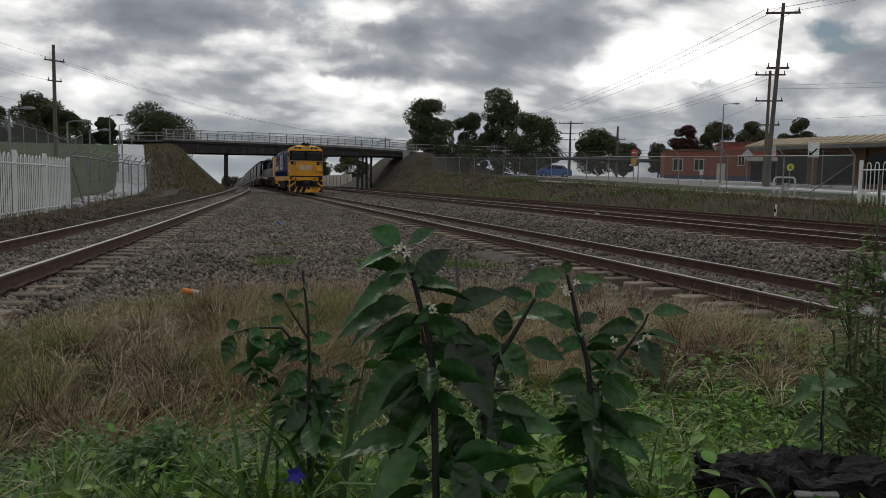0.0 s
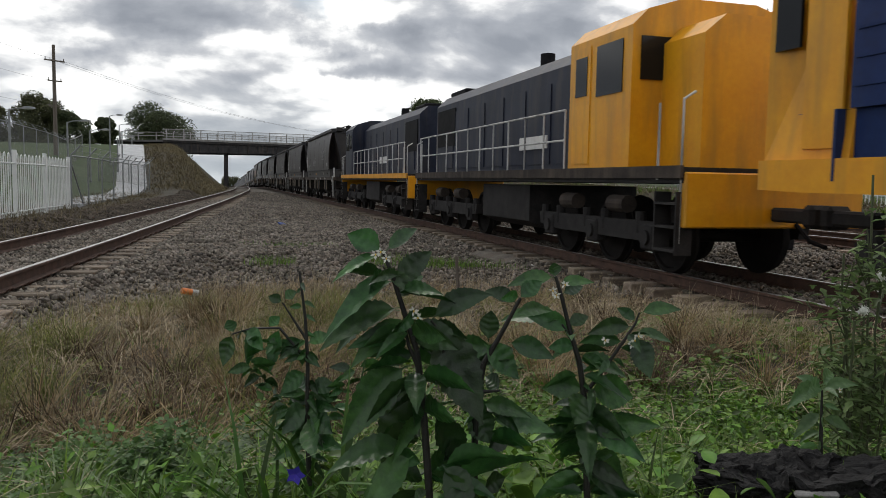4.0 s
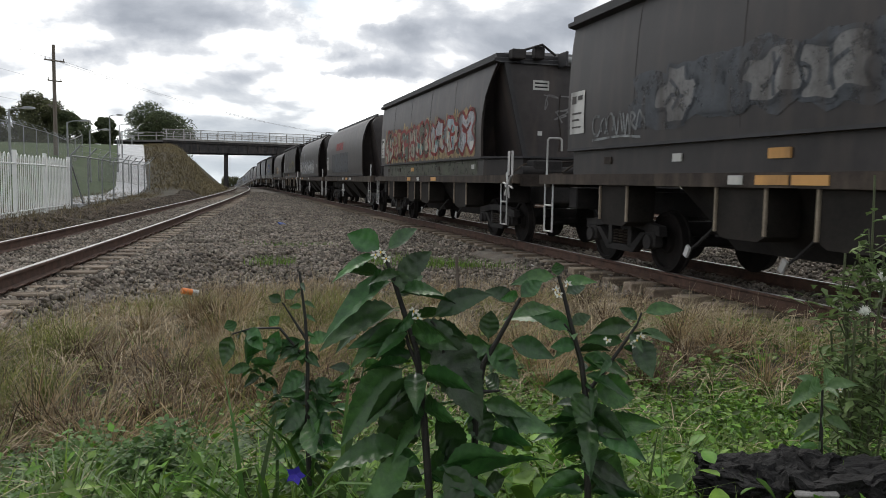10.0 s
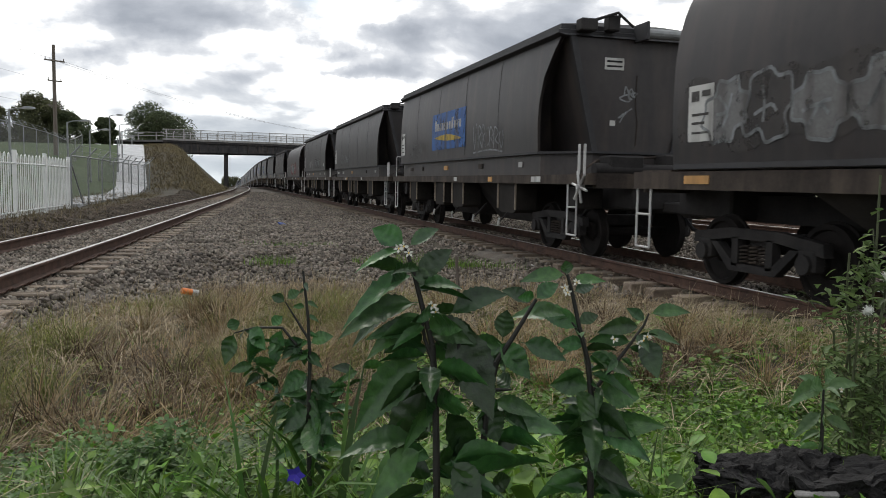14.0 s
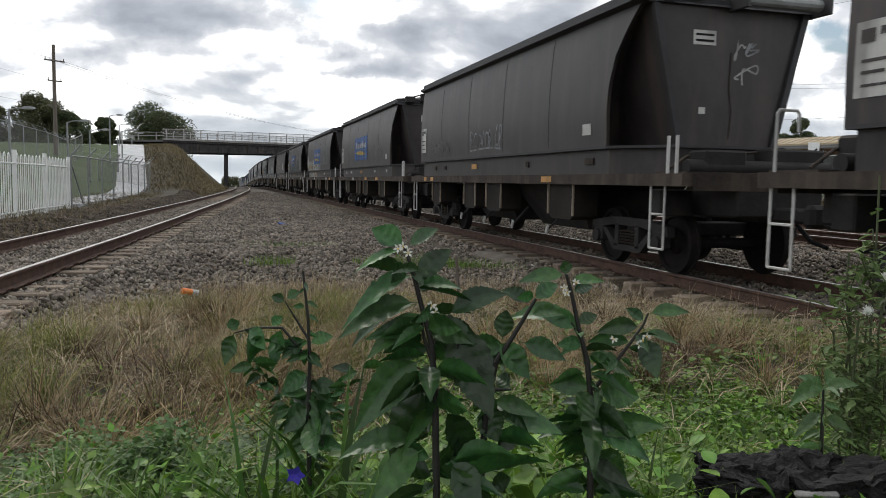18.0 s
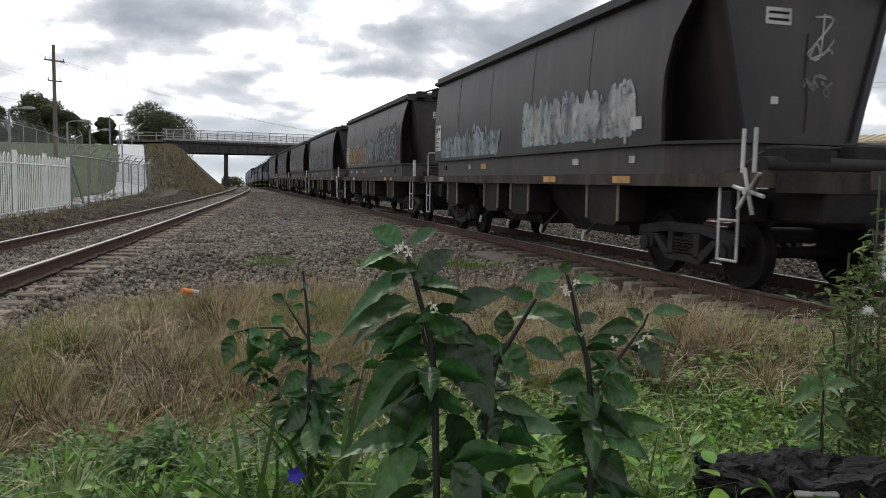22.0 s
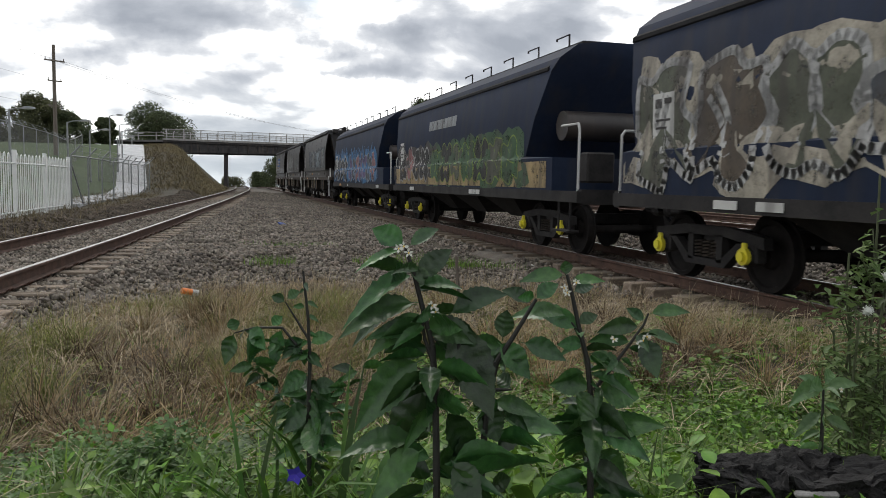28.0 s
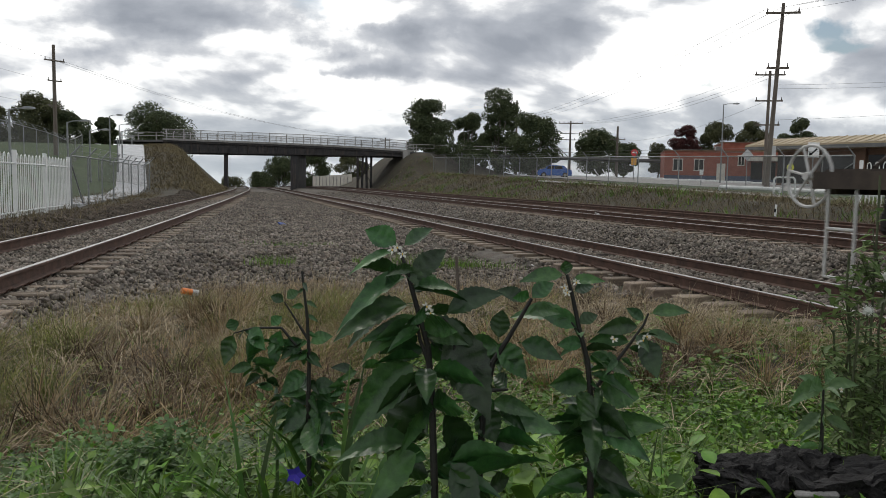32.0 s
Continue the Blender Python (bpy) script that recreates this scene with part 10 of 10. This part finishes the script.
quad_on(k_[7], "r", "paint_patch", 2.4, 0.2, 2.65, 3.0, "red", 0.010, 0, "faded red paint patch")
quad_on(k_[7], "r", "paint_patch", 3.9, -1.4, 1.6, 2.5, "slate", 0.009)
splash(k_[8], "r", 5.5, -2.6, 1.62, 2.55, ("silver", "pale", "white"), 19, 0.25)
quad_on(k_[8], "r", "paint_patch", 3.3, 2.9, 2.3, 3.0, "pale", 0.011)
tag(k_[8], "r", 5.2, 1.8, 7.4, 0.62, "soot", 119, 0.05)
tag(k_[8], "r", -1.5, 3.0, 1.6, 0.3, "grey", 120)
tag(k_[9], "a", 5.0, 2.05, 4.4, 0.32, "grey", 20)
tag(k_[9], "a", 0.2, 2.1, 2.2, 0.5, "yellow", 21, 0.03)
tag(k_[9], "a", 2.9, 1.95, 1.4, 0.25, "white", 22)
tag(k_[9], "a", -2.8, 2.3, 1.5, 0.4, "yellow", 23, 0.03)
piece(k_[10], "r", 5.4, 1.8, 1.7, 2.4, ("grey", "soot", "grey"), "pale", "soot", 24, 5, 0.04)
piece(k_[10], "r", 1.4, -2.4, 1.7, 2.5, ("orange", "sand", "orange", "pale"), "white", "grey", 25, 5, 0.06)
corp_panel(k_[11])
tag(k_[11], "a", 4.8, 1.95, 1.6, 0.4, "grey", 26)
tag(k_[11], "a", -1.3, 1.98, 1.9, 0.5, "pale", 27)
tag(k_[12], "a", 4.0, 2.0, 2.4, 0.4, "pale", 28)
tag(k_[13], "a", 3.0, 2.0, 2.0, 0.4, "white", 29)
piece(k_[13], "a", 0.0, -3.0, 1.95, 2.5, ("pale", "grey"), "soot", None, 30, 4)
piece(k_[14], "r", 1.6, -2.0, 1.65, 2.45, ("ice", "pale", "teal", "red"), "white", "red", 31, 5, 0.05)
tag(k_[14], "r", 4.8, 1.8, 2.2, 0.5, "pale", 32)
tag(k_[15], "a", 4.6, 1.95, 3.6, 0.6, "pale", 33, 0.04)
tag(k_[15], "a", 0.2, 1.95, 3.0, 0.55, "pale", 34, 0.04)
quad_on(k_[15], "a", "paint_patch", 3.2, 2.0, 2.4, 2.95, "grey", 0.008)
tag(k_[16], "a", 1.5, 2.0, 2.0, 0.35, "pale", 35)
tag(k_[16], "a", 4.8, 1.95, 1.6, 0.3, "grey", 36)
tag(k_[17], "a", -2.0, 2.1, 2.0, 0.45, "grey", 37)
tag(k_[17], "a", 4.6, 2.3, 0.8, 0.4, "grey", 38)
corp_panel(k_[17])
corp_panel(k_[18], 2.15, 3.02, 2.2, -0.9)
splash(k_[18], "a", 5.4, -0.4, 1.80, 2.5, ("white", "cream", "ice", "sand"), 39)
splash(k_[18], "a", 5.2, 1.6, 1.39, 1.74, ("cream", "pale"), 139, 0.1)
tag(k_[18], "a", -1.0, 2.2, 3.2, 0.5, "pale", 40, 0.05)
corp_panel(k_[19], 2.3, 3.1, 2.7, 0.2)
piece(k_[19], "a", 3.8, -2.4, 1.88, 2.25, ("teal", "pale", "slate"), "grey", "slate", 41, 9, 0.03)
piece(k_[19], "a", 0.0, -4.4, 1.95, 2.7, ("soot", "pale", "soot"), "grey", None, 42, 5, 0.04)
quad_on(k_[20], "a", "paint_patch", 2.7, 1.3, 2.3, 2.95, "cream", 0.008, 0, "faded pale panel")
quad_on(k_[20], "a", "paint_patch", 2.5, 1.5, 2.45, 2.6, "soot", 0.012)
quad_on(k_[20], "a", "data_plate", -2.6, -3.5, 2.1, 2.7, "white", 0.010, mat=PLACARD)
splash(k_[21], "a", 5.3, 1.2, 1.82, 2.35, ("ice", "pale"), 43)
tag(k_[21], "a", 5.2, 1.9, 3.8, 0.5, "ice", 143, 0.07)
splash(k_[21], "a", -0.2, -4.3, 1.88, 2.75, ("ice", "white"), 44, 0.3)
tag(k_[21], "a", -0.3, 2.0, 3.8, 0.6, "white", 144, 0.07)
piece(k_[22], "a", 5.2, 1.2, 1.9, 2.6, ("sand", "orange", "sand", "pink"), "soot", "cream", 45, 5, 0.05)
piece(k_[22], "a", 0.9, -1.6, 1.9, 2.75, ("teal", "ice", "slate"), "pale", "slate", 46, 4, 0.04)
piece(k_[22], "a", -1.8, -4.4, 1.95, 3.0, ("slate", "soot"), "ice", "soot", 47, 3, 0.05)
piece(k_[23], "a", 5.2, 0.6, 1.9, 2.65, ("slate", "teal", "soot", "slate"), "ice", None, 48, 5, 0.06)
piece(k_[23], "a", 0.4, -2.6, 1.9, 2.8, ("pale", "slate", "pink"), "pale", "slate", 49, 4, 0.05)
piece(k_[24], "a", 0.6, -4.2, 1.95, 2.6, ("soot", "teal", "soot"), "ice", None, 50, 5, 0.06)
quad_on(k_[24], "a", "painted_band", 5.0, -4.4, 1.92, 2.14, "cream", 0.008, -0.02, "pale band of overspray")
quad_on(k_[24], "a", "painted_band", 2.2, -4.6, 2.1, 2.3, "pale", 0.009, -0.02)
corp_panel(k_[25], 2.45, 3.2, 3.3, 0.6)
piece(k_[25], "a", 5.4, -4.4, 1.88, 2.3, ("pale", "white", "soot"), "soot", "sand", 51, 9, 0.05, "green")
tag(k_[26], "a", 4.5, 2.0, 3.0, 0.6, "grey", 52, 0.05)
tag(k_[26], "a", 0.5, 2.0, 2.2, 0.5, "pale", 53, 0.04)
piece(k_[27], "b", 6.0, 1.0, 1.2, 2.2, ("olive", "cream", "slate", "brown"), "cream", "olive", 54, 6, 0.05)
piece(k_[27], "b", 0.8, -5.6, 1.2, 2.1, ("teal", "ice", "cream", "violet"), "pale", "teal", 55, 8, 0.05)
piece(k_[28], "b", 6.2, -0.6, 1.2, 2.75, ("olive", "brown", "olive", "slate"), "white", "cream", 56, 5, 0.11)
piece(k_[28], "b", -0.8, -5.8, 1.2, 2.3, ("violet", "teal", "pink", "ice"), "cream", "slate", 57, 8, 0.05)
quad_on(k_[29], "b", "painted_band", 6.3, -6.0, 1.15, 1.62, "sand", 0.006, 0, "sand coloured lower band")
piece(k_[29], "b", 5.8, 2.2, 1.25, 2.2, ("black", "pink", "black"), "white", "soot", 58, 4, 0.05)
piece(k_[29], "b", 1.8, -4.6, 1.2, 2.2, ("green", "black", "olive"), "lime", "green", 59, 7, 0.03)
piece(k_[30], "b", 6.2, 2.2, 1.2, 2.35, ("black", "black", "black"), "white", "blue", 60, 4, 0.10, "blue")
piece(k_[30], "b", 1.6, -4.6, 1.2, 2.3, ("violet", "slate", "pink", "violet"), "ice", "blue", 61, 7, 0.05, "blue")
for b in (28, 29):
    quad_on(k_[b], "b", "logo_bar", 1.7 + 0.6 * (b - 28), -0.3, 2.6, 2.85, "pale", 0.008, 0, "pale logo bar")
piece(k_[31], "a", 2.4, -4.4, 1.9, 2.95, ("slate", "grey", "slate", "ice"), "ice", "slate", 62, 6, 0.04)
tag(k_[31], "a", 4.6, 2.0, 1.8, 0.4, "grey", 63)
splash(k_[32], "a", 5.4, 2.6, 1.95, 2.95, ("slate", "grey"), 165, 0.25)
tag(k_[32], "a", 5.5, 1.98, 4.8, 1.0, "white", 64, 0.075)
tag(k_[32], "a", 4.4, 2.05, 3.0, 0.7, "pale", 65, 0.06)
tag(k_[32], "a", -1.6, 1.95, 2.6, 0.7, "pale", 66, 0.05)
corp_panel(k_[33], 2.42, 3.25, 2.9, 0.3)
splash(k_[33], "a", 5.6, -1.0, 1.82, 2.36, ("white", "pale", "grey"), 67)
splash(k_[33], "a", -1.0, -4.6, 1.82, 2.42, ("pale", "white"), 68)
quad_on(k_[33], "a", "painted_band", 5.6, -4.5, 1.50, 1.72, "pale", 0.016, 0, "pale smeared lower band")
quad_on(k_[33], "a", "painted_band", 5.8, 1.0, 2.30, 2.36, "sand", 0.018, -0.02)
handwheel(k_[33], (-1.36, 7.40, 1.34), 0.30, spokes=6)
def end_tag(w, x, z, size, seed, colour):
    """A looping scrawl on the leading end sheet, not legible."""
    rng = random.Random(seed)
    bm = bm_new()
    for k in range(rng.randint(2, 4)):
        cx, cz = x + rng.uniform(-0.5, 0.5) * size, z + rng.uniform(-0.5, 0.5) * size
        pts = rounded([(cx + rng.uniform(-0.4, 0.4) * size, cz + rng.uniform(-0.4, 0.4) * size) for _ in range(6)])
        for (x0, z0), (x1, z1) in zip(pts[:-1], pts[1:]):
            d = math.hypot(x1 - x0, z1 - z0) or 1.0
            nx, nz = -(z1 - z0) / d * 0.013, (x1 - x0) / d * 0.013
            bm.faces.new([bm.verts.new((u, A_FRONT - 0.010, v)) for u, v in ((x0 + nx, z0 + nz), (x1 + nx, z1 + nz), (x1 - nx, z1 - nz), (x0 - nx, z0 - nz))])
    part("graffiti_tag", bm, paint_of(colour), w)["kind"] = "stuff"


for i, x, z, size in ((1, -0.35, 2.85, 0.75), (1, 0.1, 2.5, 0.6), (9, 0.05, 2.45, 0.8), (9, 0.25, 3.1, 0.5), (21, 0.1, 3.1, 0.7), (24, -0.3, 3.0, 0.5), (24, -0.1, 2.5, 0.6)):
    end_tag(k_[i], x, z, size, 700 + i, "white")
rng_e = random.Random(91)
for i, (w, uc, kind) in enumerate(WAGONS):
    if kind == "a":
        for k in range(rng_e.choice((0, 1, 1, 2, 3))):
            end_tag(w, rng_e.uniform(-0.55, 0.45), rng_e.uniform(2.3, 3.2), rng_e.uniform(0.28, 0.5), 500 + 10 * i + k, rng_e.choice(("pale", "white", "grey")))


def sway(plant, lean_of, droop=0.0, slack=1.0):
    """Lean a plant about its foot: degrees to the left of the view, time by time."""
    rest = plant.matrix_basis.copy()
    rows = [(t, rest @ pose(0, 0, 0, droop * max(0.0, a), -a * slack, 0)) for t, a in lean_of]
    walk(plant, rows)


# degrees of lean in the gusts that the train drags along
GUST_A = [(0, 0.2), (1, 0.2), (2, 0.1), (2.5, 0.3), (3, 0.7), (3.5, 1.7), (4.5, 4.2), (5.5, 5.4), (6, 4.5), (6.5, 1.0), (7, 0), (7.5, 0.3), (8, 1.5), (8.5, 0.2), (9, 0.4), (9.5, 1.2), (10, 3.0), (10.5, 0.9), (11, 1.2), (11.5, 0.4), (12, 1.2), (12.5, 0.4), (13, 0), (13.5, -0.2), (14.5, 0), (16.5, 0), (18.5, 0), (19, 0.2)]
GUST_A2 = [(19.5, 0.7), (20, 1.4), (20.5, 0.6), (21, 0.7), (21.5, 2.3), (22, 0), (24, 0), (24.5, 3.2), (25, 2.4), (25.5, 1.0), (26.5, 1.6), (27.5, 0), (28, -0.1), (29.5, 0.1), (30, 1.5), (30.5, 0.2), (31, 1.7), (31.5, 2.9), (32, 0.8)]
GUST_B = [(0, 0), (2.5, 0), (3, 0.6), (3.5, 1.6), (4.5, 3.0), (5.5, 3.9), (6, 3.0), (6.5, 0), (7, 0), (8, 0.6), (8.5, 0.3), (9, 1.2), (10, 1.8), (10.5, 0.9), (11, 0.5), (12, 1.1), (12.5, 1.0), (13, 0), (14.5, -0.1), (16.5, 0), (19, 0.3), (19.5, 1.8), (20, 2.2), (20.3, 0), (21, 1.0), (21.5, 2.4), (22, 0), (23, 0.4), (24, 0), (24.5, 3.0), (25, 2.4), (25.5, 1.0), (27.5, 0), (28, 0), (29.5, 0.2), (29.9, 2.9), (30, 1.4), (30.5, 1.8), (31, 3.7), (31.5, 3.6), (32, 0)]


def motions():
    """The train runs towards and past the camera at a steady speed."""
    place_vehicle(LOCO_A, 77.1)
    place_vehicle(LOCO_B, 95.1)
    place_vehicle(LOCO_C, 110.2)
    for ob, uc, kind in WAGONS:
        place_vehicle(ob, uc)
    sway(PLANT_A, GUST_A + GUST_A2, 1.6)
    sway(PLANT_B, GUST_A + GUST_A2, 0.8)
    sway(PLANT_C, GUST_B, 0.8)
    sway(PLANT_D, GUST_B, 0.3, 0.5)
    sway(PLANT_E, GUST_A + GUST_A2, 0.0, 0.3)
    for th in (THISTLE, THISTLE_B):
        sway(th, GUST_B, 0.0, 0.5)


motions()
